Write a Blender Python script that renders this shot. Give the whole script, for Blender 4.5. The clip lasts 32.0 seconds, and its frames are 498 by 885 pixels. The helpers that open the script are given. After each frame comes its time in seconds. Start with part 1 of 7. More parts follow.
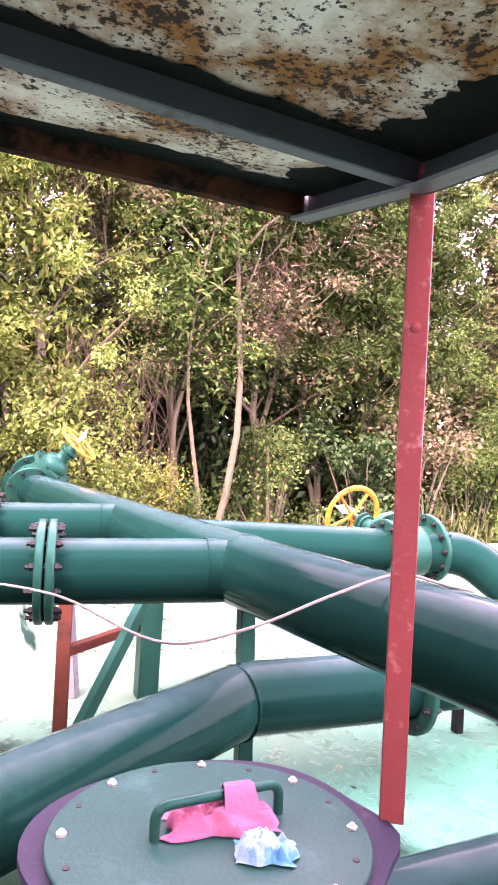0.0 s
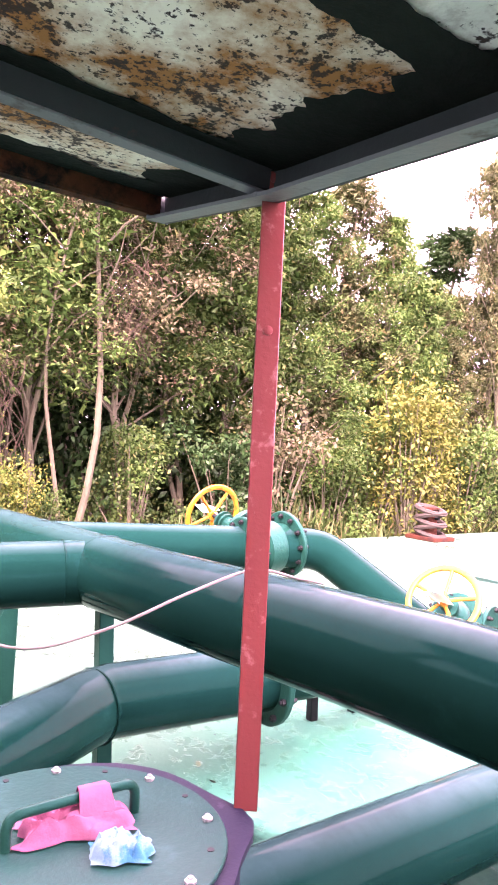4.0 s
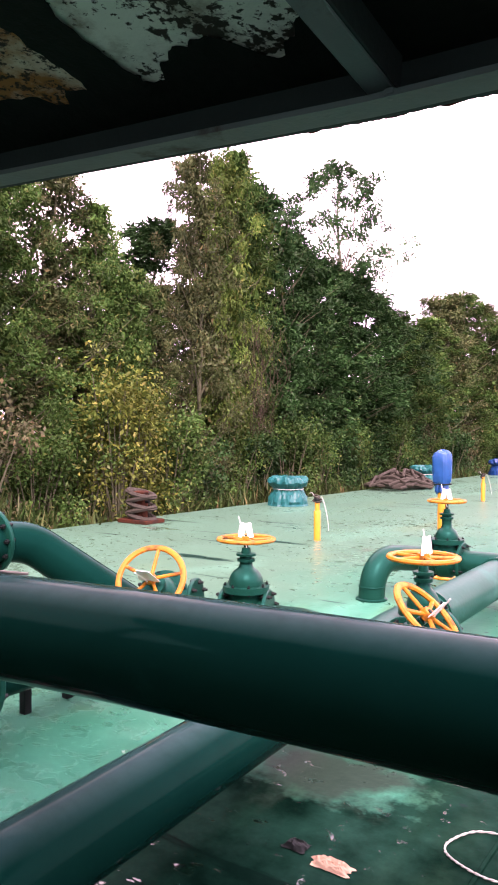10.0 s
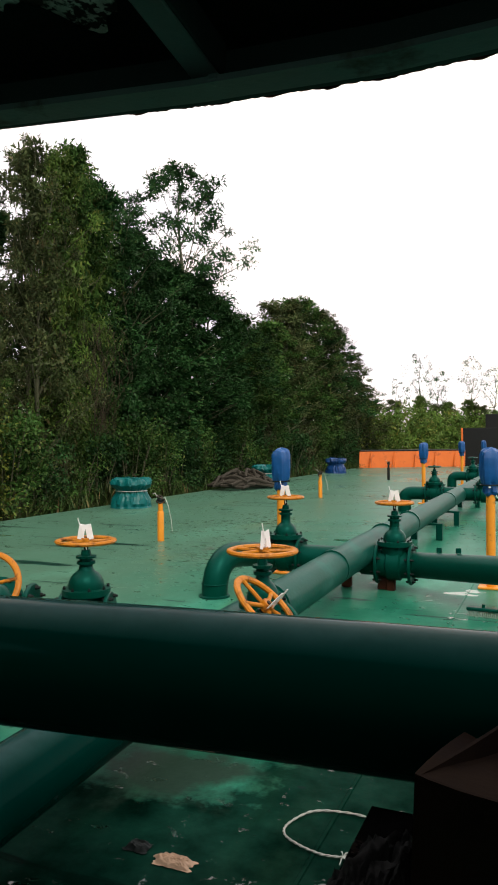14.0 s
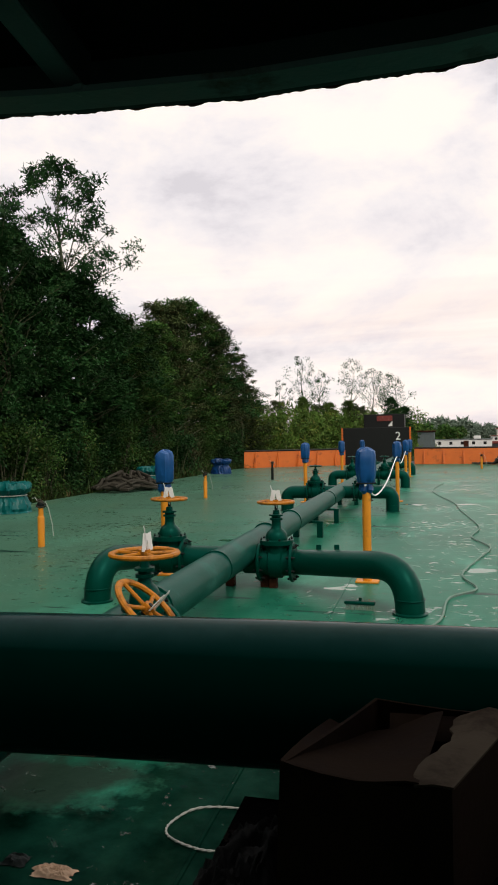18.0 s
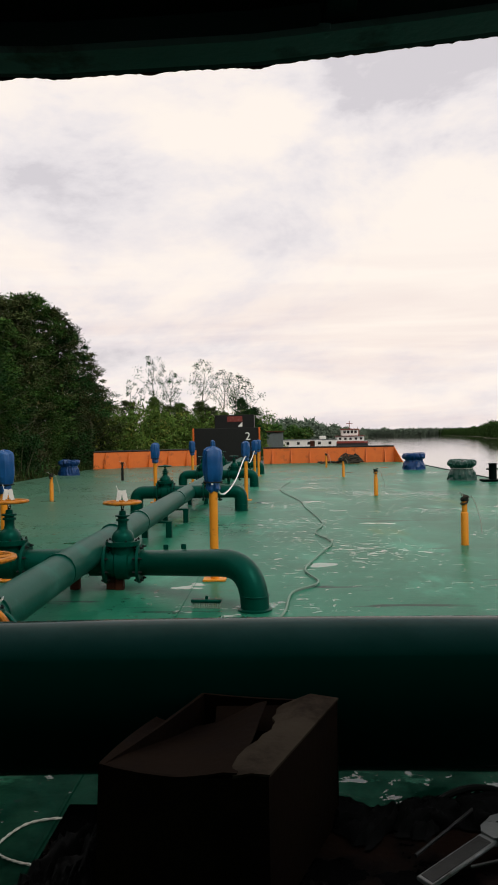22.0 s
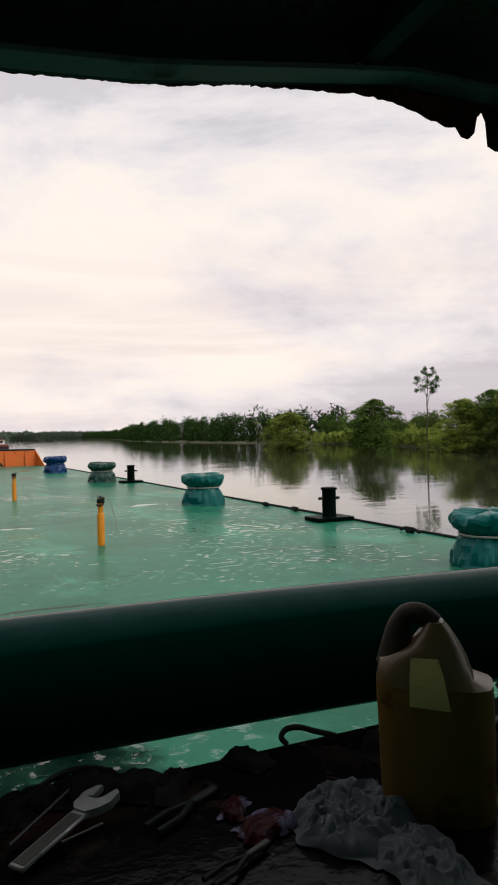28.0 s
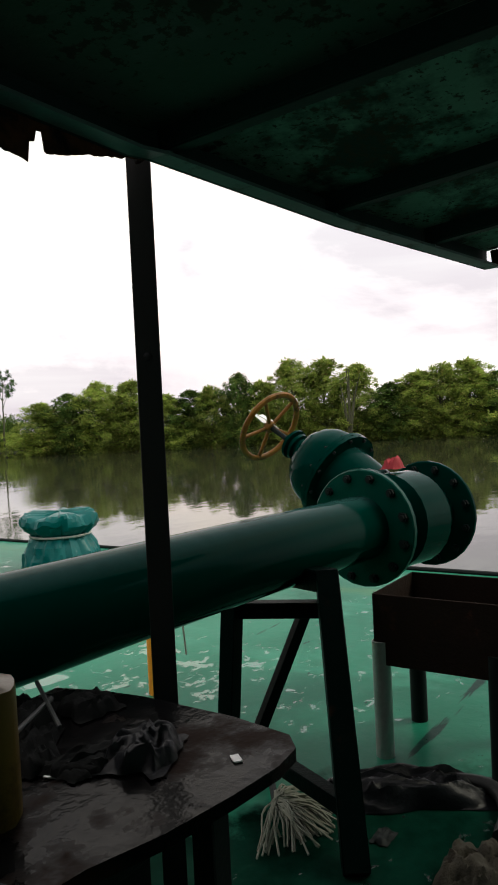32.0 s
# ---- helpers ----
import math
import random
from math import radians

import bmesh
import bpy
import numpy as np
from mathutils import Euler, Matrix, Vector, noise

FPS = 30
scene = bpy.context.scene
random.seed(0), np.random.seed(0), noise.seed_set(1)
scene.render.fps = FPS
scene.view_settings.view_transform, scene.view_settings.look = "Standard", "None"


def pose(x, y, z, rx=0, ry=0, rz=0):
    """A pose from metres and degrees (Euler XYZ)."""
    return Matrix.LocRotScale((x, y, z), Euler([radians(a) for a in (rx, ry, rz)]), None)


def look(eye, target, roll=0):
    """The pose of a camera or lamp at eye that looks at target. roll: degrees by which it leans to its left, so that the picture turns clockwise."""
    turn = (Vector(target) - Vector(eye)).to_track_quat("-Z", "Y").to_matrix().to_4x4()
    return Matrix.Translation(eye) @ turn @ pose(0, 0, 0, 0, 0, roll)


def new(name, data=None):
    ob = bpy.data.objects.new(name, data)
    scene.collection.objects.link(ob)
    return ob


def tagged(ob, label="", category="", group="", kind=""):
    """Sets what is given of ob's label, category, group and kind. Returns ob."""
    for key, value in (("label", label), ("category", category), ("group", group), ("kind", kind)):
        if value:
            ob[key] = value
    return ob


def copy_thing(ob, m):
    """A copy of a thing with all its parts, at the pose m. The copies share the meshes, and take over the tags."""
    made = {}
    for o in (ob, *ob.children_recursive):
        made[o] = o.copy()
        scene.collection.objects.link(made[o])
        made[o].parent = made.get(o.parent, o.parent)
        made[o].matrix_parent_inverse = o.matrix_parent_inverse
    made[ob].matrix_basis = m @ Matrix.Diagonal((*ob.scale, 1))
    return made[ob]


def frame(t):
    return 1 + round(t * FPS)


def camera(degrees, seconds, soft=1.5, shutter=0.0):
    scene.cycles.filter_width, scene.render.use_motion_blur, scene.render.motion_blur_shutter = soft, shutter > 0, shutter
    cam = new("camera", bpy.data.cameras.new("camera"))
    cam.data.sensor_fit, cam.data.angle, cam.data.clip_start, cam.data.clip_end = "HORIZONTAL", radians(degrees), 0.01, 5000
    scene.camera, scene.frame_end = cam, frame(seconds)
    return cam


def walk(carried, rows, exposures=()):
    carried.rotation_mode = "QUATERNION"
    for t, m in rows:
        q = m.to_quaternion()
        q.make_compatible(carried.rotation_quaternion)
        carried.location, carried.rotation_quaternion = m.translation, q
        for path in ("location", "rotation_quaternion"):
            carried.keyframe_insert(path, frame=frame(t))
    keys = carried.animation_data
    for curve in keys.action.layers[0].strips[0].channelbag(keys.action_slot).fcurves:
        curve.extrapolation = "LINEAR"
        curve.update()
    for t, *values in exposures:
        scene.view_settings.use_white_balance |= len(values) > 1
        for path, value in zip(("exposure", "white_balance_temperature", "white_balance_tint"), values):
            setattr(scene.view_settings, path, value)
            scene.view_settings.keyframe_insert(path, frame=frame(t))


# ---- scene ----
cam = camera(37.6, 32.0, soft=1.9)
PATH = [
    (0, (-0.219, -0.06, 1.525), (-2.075, 0.683, 1.514), 2.6),
    (0.5, (-0.219, -0.06, 1.524), (-2.059, 0.722, 1.515), 2.7),
    (1, (-0.216, -0.06, 1.523), (-2.04, 0.761, 1.516), 2.7),
    (1.5, (-0.215, -0.059, 1.522), (-2.021, 0.801, 1.517), 2.7),
    (2, (-0.215, -0.057, 1.522), (-2.0, 0.845, 1.519), 2.7),
    (2.5, (-0.21, -0.056, 1.523), (-1.973, 0.888, 1.523), 2.6),
    (4.5, (-0.182, -0.054, 1.525), (-1.837, 1.069, 1.531), 2.5),
    (5, (-0.172, -0.056, 1.528), (-1.791, 1.117, 1.534), 2.5),
    (5.5, (-0.163, -0.061, 1.53), (-1.746, 1.161, 1.535), 2.4),
    (6, (-0.157, -0.066, 1.534), (-1.706, 1.199, 1.535), 2.2),
    (6.5, (-0.147, -0.069, 1.533), (-1.655, 1.245, 1.533), 2.0),
    (7, (-0.139, -0.071, 1.531), (-1.606, 1.289, 1.531), 1.7),
    (7.5, (-0.132, -0.076, 1.534), (-1.549, 1.335, 1.531), 1.5),
    (8, (-0.124, -0.077, 1.534), (-1.492, 1.383, 1.527), 1.2),
    (8.5, (-0.113, -0.081, 1.532), (-1.429, 1.426, 1.523), 0.9),
    (9, (-0.092, -0.091, 1.536), (-1.354, 1.46, 1.525), 0.6),
    (9.5, (-0.08, -0.094, 1.533), (-1.289, 1.5, 1.521), 0.3),
    (10, (-0.077, -0.1, 1.533), (-1.229, 1.535, 1.52), 0.2),
    (10.5, (-0.074, -0.095, 1.529), (-1.173, 1.576, 1.517), -0.0),
    (11, (-0.074, -0.083, 1.522), (-1.122, 1.62, 1.511), -0.2),
    (11.5, (-0.074, -0.079, 1.517), (-1.076, 1.652, 1.507), -0.2),
    (12, (-0.074, -0.069, 1.507), (-1.028, 1.689, 1.499), -0.3),
    (12.5, (-0.069, -0.068, 1.506), (-0.977, 1.714, 1.498), -0.4),
    (13, (-0.069, -0.07, 1.505), (-0.931, 1.734, 1.497), -0.4),
    (13.5, (-0.061, -0.078, 1.511), (-0.882, 1.746, 1.501), -0.4),
    (14, (-0.061, -0.078, 1.505), (-0.843, 1.763, 1.497), -0.4),
    (14.5, (-0.056, -0.08, 1.504), (-0.801, 1.776, 1.496), -0.5),
    (16.5, (-0.03, -0.102, 1.51), (-0.627, 1.807, 1.499), -0.7),
    (17, (-0.026, -0.103, 1.513), (-0.593, 1.815, 1.504), -0.8),
    (17.5, (-0.027, -0.103, 1.51), (-0.557, 1.826, 1.501), -0.8),
    (18, (-0.021, -0.105, 1.511), (-0.508, 1.835, 1.502), -0.9),
    (18.5, (-0.017, -0.101, 1.508), (-0.456, 1.85, 1.499), -0.9),
    (19, (-0.01, -0.091, 1.503), (-0.406, 1.869, 1.494), -1.0),
    (19.5, (-0.002, -0.097, 1.506), (-0.349, 1.872, 1.495), -1.0),
    (20, (0.0, -0.098, 1.506), (-0.296, 1.88, 1.494), -0.9),
    (20.5, (0.004, -0.098, 1.507), (-0.24, 1.887, 1.494), -0.9),
    (21, (0.011, -0.102, 1.508), (-0.182, 1.889, 1.494), -0.9),
    (21.5, (0.021, -0.087, 1.502), (-0.122, 1.907, 1.487), -1.0),
    (22, (0.028, -0.081, 1.498), (-0.061, 1.917, 1.484), -1.0),
    (22.5, (0.039, -0.087, 1.498), (0.007, 1.913, 1.482), -1.1),
    (23, (0.051, -0.089, 1.498), (0.082, 1.911, 1.481), -1.2),
    (23.5, (0.055, -0.091, 1.498), (0.151, 1.906, 1.48), -1.1),
    (24, (0.062, -0.096, 1.497), (0.231, 1.897, 1.477), -1.1),
    (24.5, (0.068, -0.101, 1.497), (0.317, 1.883, 1.477), -1.0),
    (25, (0.075, -0.111, 1.497), (0.406, 1.862, 1.477), -1.0),
    (25.5, (0.081, -0.111, 1.494), (0.498, 1.846, 1.472), -1.0),
    (27.5, (0.096, -0.174, 1.503), (0.852, 1.677, 1.477), -1.1),
    (28, (0.102, -0.182, 1.501), (0.942, 1.633, 1.478), -1.1),
    (28.5, (0.12, -0.176, 1.492), (1.037, 1.601, 1.477), -1.2),
    (29, (0.136, -0.172, 1.488), (1.159, 1.546, 1.478), -1.4),
    (29.5, (0.146, -0.179, 1.488), (1.296, 1.457, 1.477), -1.4),
    (30, (0.153, -0.199, 1.493), (1.429, 1.341, 1.476), -2.0),
    (30.5, (0.161, -0.22, 1.496), (1.557, 1.213, 1.473), -2.3),
    (31, (0.173, -0.236, 1.491), (1.675, 1.085, 1.462), -2.6),
    (31.5, (0.192, -0.25, 1.492), (1.786, 0.958, 1.451), -2.9),
    (32, (0.202, -0.259, 1.486), (1.877, 0.832, 1.435), -2.8),
]
EXPOSE = [(0, 4.4, 7000, 88), (0.8, 4.8, 7000, 88), (2.5, 4.72, 7000, 87), (5, 4.4, 6980, 84), (8, 3.72, 6920, 77), (9.3, 3.05, 6800, 66), (10.6, 2.12, 6600, 38), (12, 1.3, 6500, 8), (14, 0.75, 6490, 3), (16, 0.35, 6480, 0), (22, -0.02, 6450, -1), (28, -0.02, 6450, -1), (30, 0.05, 6450, -1), (31, 0.29, 6450, -3), (32, 0.5, 6450, -4)]
walk(cam, [(t, look(eye, target, roll)) for t, eye, target, roll in PATH], EXPOSE)

# ---- light ----
SUN_AZ, SUN_EL = 140.0, 48.0
world = bpy.data.worlds.new("sky")
scene.world = world
world.use_nodes = True
wn, wl = world.node_tree.nodes, world.node_tree.links
wn.clear()
w_out = wn.new("ShaderNodeOutputWorld")
w_bg = wn.new("ShaderNodeBackground")
w_sky = wn.new("ShaderNodeTexSky")
w_sky.sky_type, w_sky.sun_disc = "NISHITA", False
w_sky.sun_elevation, w_sky.sun_rotation = radians(SUN_EL), radians(SUN_AZ)
w_sky.dust_density, w_sky.air_density = 3.0, 1.0
w_co = wn.new("ShaderNodeTexCoord")
w_map = wn.new("ShaderNodeMapping")
w_map.inputs["Scale"].default_value = (1.0, 1.0, 2.3)
w_map.inputs["Rotation"].default_value = (0.05, 0.03, 0.9)
w_map.inputs["Location"].default_value = (0.35, 0.2, 0.1)
w_n1 = wn.new("ShaderNodeTexNoise")
w_n1.inputs["Scale"].default_value, w_n1.inputs["Detail"].default_value, w_n1.inputs["Roughness"].default_value = 1.8, 14.0, 0.6
w_n1.inputs["Distortion"].default_value = 0.25
w_ramp = wn.new("ShaderNodeValToRGB")
cr = w_ramp.color_ramp
cr.elements[0].position, cr.elements[0].color = 0.425, (0.72, 0.635, 0.7, 1)
cr.elements[1].position, cr.elements[1].color = 0.58, (1.08, 0.915, 0.88, 1)
for at, c in ((0.46, (0.84, 0.74, 0.8, 1)), (0.49, (0.92, 0.805, 0.85, 1)), (0.515, (0.97, 0.84, 0.865, 1)), (0.54, (1.03, 0.88, 0.875, 1))):
    cr.elements.new(at).color = c
# thin flat streaks low over the horizon
w_map2 = wn.new("ShaderNodeMapping")
w_map2.inputs["Scale"].default_value = (1.0, 1.0, 8.0)
w_n2 = wn.new("ShaderNodeTexNoise")
w_n2.inputs["Scale"].default_value, w_n2.inputs["Detail"].default_value, w_n2.inputs["Roughness"].default_value = 1.7, 8.0, 0.55
w_n2.inputs["Distortion"].default_value = 0.6
w_ramp2 = wn.new("ShaderNodeValToRGB")
w_ramp2.color_ramp.elements[0].position, w_ramp2.color_ramp.elements[0].color = 0.4, (0.85, 0.79, 0.82, 1)
w_ramp2.color_ramp.elements[1].position, w_ramp2.color_ramp.elements[1].color = 0.58, (1.04, 1.02, 1.0, 1)
w_sep = wn.new("ShaderNodeSeparateXYZ")
w_low = wn.new("ShaderNodeMapRange")
w_low.inputs["To Max"].default_value = 0.85
w_low.inputs["From Min"].default_value, w_low.inputs["From Max"].default_value = 0.3, 0.1
w_st = wn.new("ShaderNodeMix")
w_st.data_type, w_st.blend_type = "RGBA", "MULTIPLY"
wl.new(w_co.outputs["Generated"], w_map2.inputs["Vector"])
wl.new(w_map2.outputs["Vector"], w_n2.inputs["Vector"])
wl.new(w_n2.outputs["Fac"], w_ramp2.inputs["Fac"])
wl.new(w_co.outputs["Generated"], w_sep.inputs["Vector"])
wl.new(w_sep.outputs["Z"], w_low.inputs["Value"])
wl.new(w_low.outputs["Result"], w_st.inputs["Factor"])
wl.new(w_ramp.outputs["Color"], w_st.inputs["A"])
wl.new(w_ramp2.outputs["Color"], w_st.inputs["B"])
w_mix = wn.new("ShaderNodeMix")
w_mix.data_type, w_mix.blend_type = "RGBA", "MIX"
w_mix.inputs["Factor"].default_value = 0.965
w_gain = wn.new("ShaderNodeMix")
w_gain.data_type, w_gain.blend_type = "RGBA", "MULTIPLY"
w_gain.inputs["Factor"].default_value = 1.0
w_gain.inputs["B"].default_value = (10.2, 10.2, 10.2, 1)
wl.new(w_co.outputs["Generated"], w_map.inputs["Vector"])
wl.new(w_map.outputs["Vector"], w_n1.inputs["Vector"])
wl.new(w_n1.outputs["Fac"], w_ramp.inputs["Fac"])
wl.new(w_st.outputs["Result"], w_gain.inputs["A"])
wl.new(w_sky.outputs["Color"], w_mix.inputs["A"])
wl.new(w_gain.outputs["Result"], w_mix.inputs["B"])
wl.new(w_mix.outputs["Result"], w_bg.inputs["Color"])
w_bg.inputs["Strength"].default_value = 0.1
wl.new(w_bg.outputs["Background"], w_out.inputs["Surface"])

sun_data = bpy.data.lights.new("sun", "SUN")
sun_data.energy, sun_data.angle, sun_data.color = 1.35, radians(24), (1.0, 0.87, 0.74)
sun = new("sun", sun_data)
sun.matrix_world = look((0, 0, 30), (-30 * math.sin(radians(SUN_AZ)), -30 * math.cos(radians(SUN_AZ)), 30 - 30 * math.tan(radians(SUN_EL))))


# ---- materials ----
def material(name, base, rough=0.5, metal=0.0, second=None, grain=8.0, amount=0.5, stain=None, stain_scale=2.0, stain_at=0.6, stain_soft=0.08,
             bump=0.15, bump_scale=60.0, rough2=None, wet=None, shift=0.0, coat=0.0, spec=0.4, specks=0.0, dust_sheen=None, dust_sheen_at=(0.88, 0.995), gloss=None):
    """Paint or bare stuff: two colours mixed by fine noise, stains by coarse noise, relief, and wet patches of low roughness."""
    m = bpy.data.materials.new(name)
    m.use_nodes = True
    n, l = m.node_tree.nodes, m.node_tree.links
    b = n["Principled BSDF"]
    co = n.new("ShaderNodeTexCoord")
    src = co.outputs["Object"]

    def noise_node(scale, detail=6.0, rough_=0.6, vec=src):
        t = n.new("ShaderNodeTexNoise")
        t.inputs["Scale"].default_value, t.inputs["Detail"].default_value, t.inputs["Roughness"].default_value = scale, detail, rough_
        l.new(vec, t.inputs["Vector"])
        return t.outputs["Fac"]

    def ramp(fac, lo, hi):
        r = n.new("ShaderNodeMapRange")
        r.inputs["From Min"].default_value, r.inputs["From Max"].default_value = lo, hi
        l.new(fac, r.inputs["Value"])
        return r.outputs["Result"]

    def mix(fac, a, c):
        x = n.new("ShaderNodeMix")
        x.data_type = "RGBA"
        l.new(fac, x.inputs["Factor"])
        for sock, v in (("A", a), ("B", c)):
            if isinstance(v, tuple):
                x.inputs[sock].default_value = (*v, 1)
            else:
                l.new(v, x.inputs[sock])
        return x.outputs["Result"]

    second = second or tuple(c * 0.7 for c in base)
    fine = noise_node(grain)
    col = mix(ramp(fine, 0.5 - 0.3 * amount, 0.5 + 0.3 / max(amount, 0.2)), base, second)
    if shift:
        info = n.new("ShaderNodeObjectInfo")
        hsv = n.new("ShaderNodeHueSaturation")
        mr = n.new("ShaderNodeMapRange")
        mr.inputs["To Min"].default_value, mr.inputs["To Max"].default_value = 1 - shift, 1 + shift
        l.new(info.outputs["Random"], mr.inputs["Value"])
        l.new(mr.outputs["Result"], hsv.inputs["Value"])
        l.new(col, hsv.inputs["Color"])
        col = hsv.outputs["Color"]
    rgh = None
    if stain:
        mask = ramp(noise_node(stain_scale, 9.0, 0.68), stain_at - stain_soft, stain_at + stain_soft)
        col = mix(mask, col, stain)
        if rough2 is not None:
            r = n.new("ShaderNodeMapRange")
            r.inputs["To Min"].default_value, r.inputs["To Max"].default_value = rough, rough2
            l.new(mask, r.inputs["Value"])
            rgh = r.outputs["Result"]
    else:
        r = n.new("ShaderNodeMapRange")
        r.inputs["To Min"].default_value, r.inputs["To Max"].default_value = rough * 0.75, min(1, rough * 1.3)
        l.new(noise_node(grain * 0.4), r.inputs["Value"])
        rgh = r.outputs["Result"]
    if specks:
        # crumbs of rust that gather in clusters, with larger blisters among them
        for k, at in ((1.0, 0.6), (0.34, 0.615)):
            gather = n.new("ShaderNodeMath")
            gather.operation = "MULTIPLY_ADD"
            l.new(noise_node(specks * 0.075, 3.0, 0.55), gather.inputs[0])
            gather.inputs[1].default_value = 0.42
            l.new(noise_node(specks * k, 5.0, 0.62), gather.inputs[2])
            col = mix(ramp(gather.outputs["Value"], at + 0.19, at + 0.235), col, (0.035, 0.016, 0.01))
        # darker scale and pin-holes crowding where the rust is
        crowd = n.new("ShaderNodeMath")
        crowd.operation = "MULTIPLY_ADD"
        l.new(mask, crowd.inputs[0])
        crowd.inputs[1].default_value = 0.15
        l.new(noise_node(specks * 0.62, 6.0, 0.66), crowd.inputs[2])
        col = mix(ramp(crowd.outputs["Value"], 0.66, 0.72), col, (0.05, 0.018, 0.008))
    if dust_sheen:
        # dust and scuffs lying on what faces up, with sky sheen painted in
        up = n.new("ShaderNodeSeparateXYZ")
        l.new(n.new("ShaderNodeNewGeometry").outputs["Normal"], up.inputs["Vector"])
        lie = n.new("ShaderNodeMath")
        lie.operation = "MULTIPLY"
        l.new(ramp(up.outputs["Z"], *dust_sheen_at), lie.inputs[0])
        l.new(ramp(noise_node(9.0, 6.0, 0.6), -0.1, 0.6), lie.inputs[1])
        col = mix(lie.outputs["Value"], col, dust_sheen)
    if rgh is not None:
        l.new(rgh, b.inputs["Roughness"])
    else:
        b.inputs["Roughness"].default_value = rough
    b.inputs["Metallic"].default_value = metal
    if gloss:
        b.inputs["Specular Tint"].default_value = (*gloss, 1)
    b.inputs["Coat Weight"].default_value, b.inputs["Coat Roughness"].default_value = coat, 0.14
    if stain and wet is not None:
        sp = n.new("ShaderNodeMapRange")
        sp.inputs["To Min"].default_value, sp.inputs["To Max"].default_value = spec, wet
        l.new(mask, sp.inputs["Value"])
        l.new(sp.outputs["Result"], b.inputs["Specular IOR Level"])
    else:
        b.inputs["Specular IOR Level"].default_value = spec
    l.new(col, b.inputs["Base Color"])
    if bump:
        bp = n.new("ShaderNodeBump")
        bp.inputs["Strength"].default_value, bp.inputs["Distance"].default_value = bump, 0.01
        l.new(noise_node(bump_scale, 3.0), bp.inputs["Height"])
        l.new(bp.outputs["Normal"], b.inputs["Normal"])
    return m


# pipe tops lightened: pale dust together with painted sky sheen
PIPE = material("green_pipe_paint", (0.0, 0.019, 0.014), 0.11, second=(0.0001, 0.024, 0.018), grain=5, stain=(0.0004, 0.032, 0.026), stain_scale=3, stain_at=0.7, rough2=0.3, bump=0.1, bump_scale=7, spec=0.025, gloss=(0.1, 0.9, 0.75), dust_sheen=(0.016, 0.052, 0.049), dust_sheen_at=(0.7, 0.99))
VALVE = material("green_valve_paint", (0.0012, 0.036, 0.024), 0.36, second=(0.002, 0.047, 0.032), grain=12, bump=0.2, bump_scale=50, spec=0.2, gloss=(0.15, 0.9, 0.8))
FOREPIPE = material("weathered_green_paint", (0.005, 0.058, 0.043), 0.42, second=(0.012, 0.08, 0.062), grain=4, stain=(0.035, 0.13, 0.105), stain_scale=2.2, stain_at=0.6, rough2=0.55, bump=0.15, bump_scale=30, spec=0.1)
YELLOW = material("yellow_paint", (0.45, 0.165, 0.008), 0.42, second=(0.34, 0.11, 0.008), grain=14, stain=(0.12, 0.045, 0.014), stain_scale=16, stain_at=0.58, rough2=0.7, spec=0.2)
ORANGE = material("orange_paint", (0.62, 0.14, 0.015), 0.5, second=(0.5, 0.1, 0.012), grain=3, stain=(0.22, 0.05, 0.015), stain_scale=2, stain_at=0.64, rough2=0.7)
POSTY = material("orange_yellow_post", (0.7, 0.27, 0.015), 0.5, second=(0.6, 0.2, 0.015), grain=9, stain=(0.2, 0.07, 0.02), stain_scale=10, stain_at=0.66, rough2=0.7)
RED = material("red_paint", (0.185, 0.04, 0.033), 0.42, second=(0.165, 0.031, 0.027), grain=6, stain=(0.45, 0.25, 0.23), stain_scale=9, stain_at=0.64, rough2=0.6, spec=0.25)
PURPLE = material("purple_paint", (0.012, 0.0145, 0.028), 0.6, second=(0.009, 0.011, 0.022), grain=10, stain=(0.06, 0.055, 0.08), stain_scale=9, stain_at=0.66, rough2=0.6, spec=0.12)
LIDGREY = material("grey_green_lid_paint", (0.004, 0.045, 0.036), 0.36, second=(0.006, 0.06, 0.049), grain=5, stain=(0.02, 0.085, 0.074), stain_scale=5, stain_at=0.66, rough2=0.32, spec=0.1)
DARKSTEEL = material("dark_steel", (0.006, 0.0105, 0.01), 0.6, metal=0.2, grain=20, spec=0.2)
RUST = material("rusted_steel", (0.065, 0.022, 0.011), 0.85, second=(0.03, 0.012, 0.009), grain=12, stain=(0.02, 0.014, 0.012), stain_scale=5, stain_at=0.58, rough2=0.9, bump=0.4, spec=0.1)
TRESTLE = material("dark_green_trestle_paint", (0.0006, 0.0038, 0.003), 0.4, second=(0.001, 0.0055, 0.0045), grain=10, stain=(0.02, 0.01, 0.006), stain_scale=9, stain_at=0.68, rough2=0.8, bump=0.2, spec=0.02)
BOLT = material("galvanised_steel", (0.42, 0.43, 0.42), 0.4, metal=0.7, grain=40)
SHEET = material("rusty_white_sheet", (0.92, 0.89, 0.74), 0.6, second=(0.74, 0.64, 0.48), grain=4.0, specks=66.0, stain=(0.42, 0.15, 0.035), stain_scale=3.6, stain_at=0.48, stain_soft=0.1, rough2=0.85, bump=0.3, bump_scale=40)
# shade under the canopy put into the sheet colour
SHADESHEET = material("sheet_with_painted_shade", (0.07, 0.085, 0.07), 0.85, second=(0.035, 0.042, 0.034), grain=3, specks=30.0, stain=(0.1, 0.1, 0.095), stain_scale=2.2, stain_at=0.66, rough2=0.8, bump=0.3, bump_scale=40)
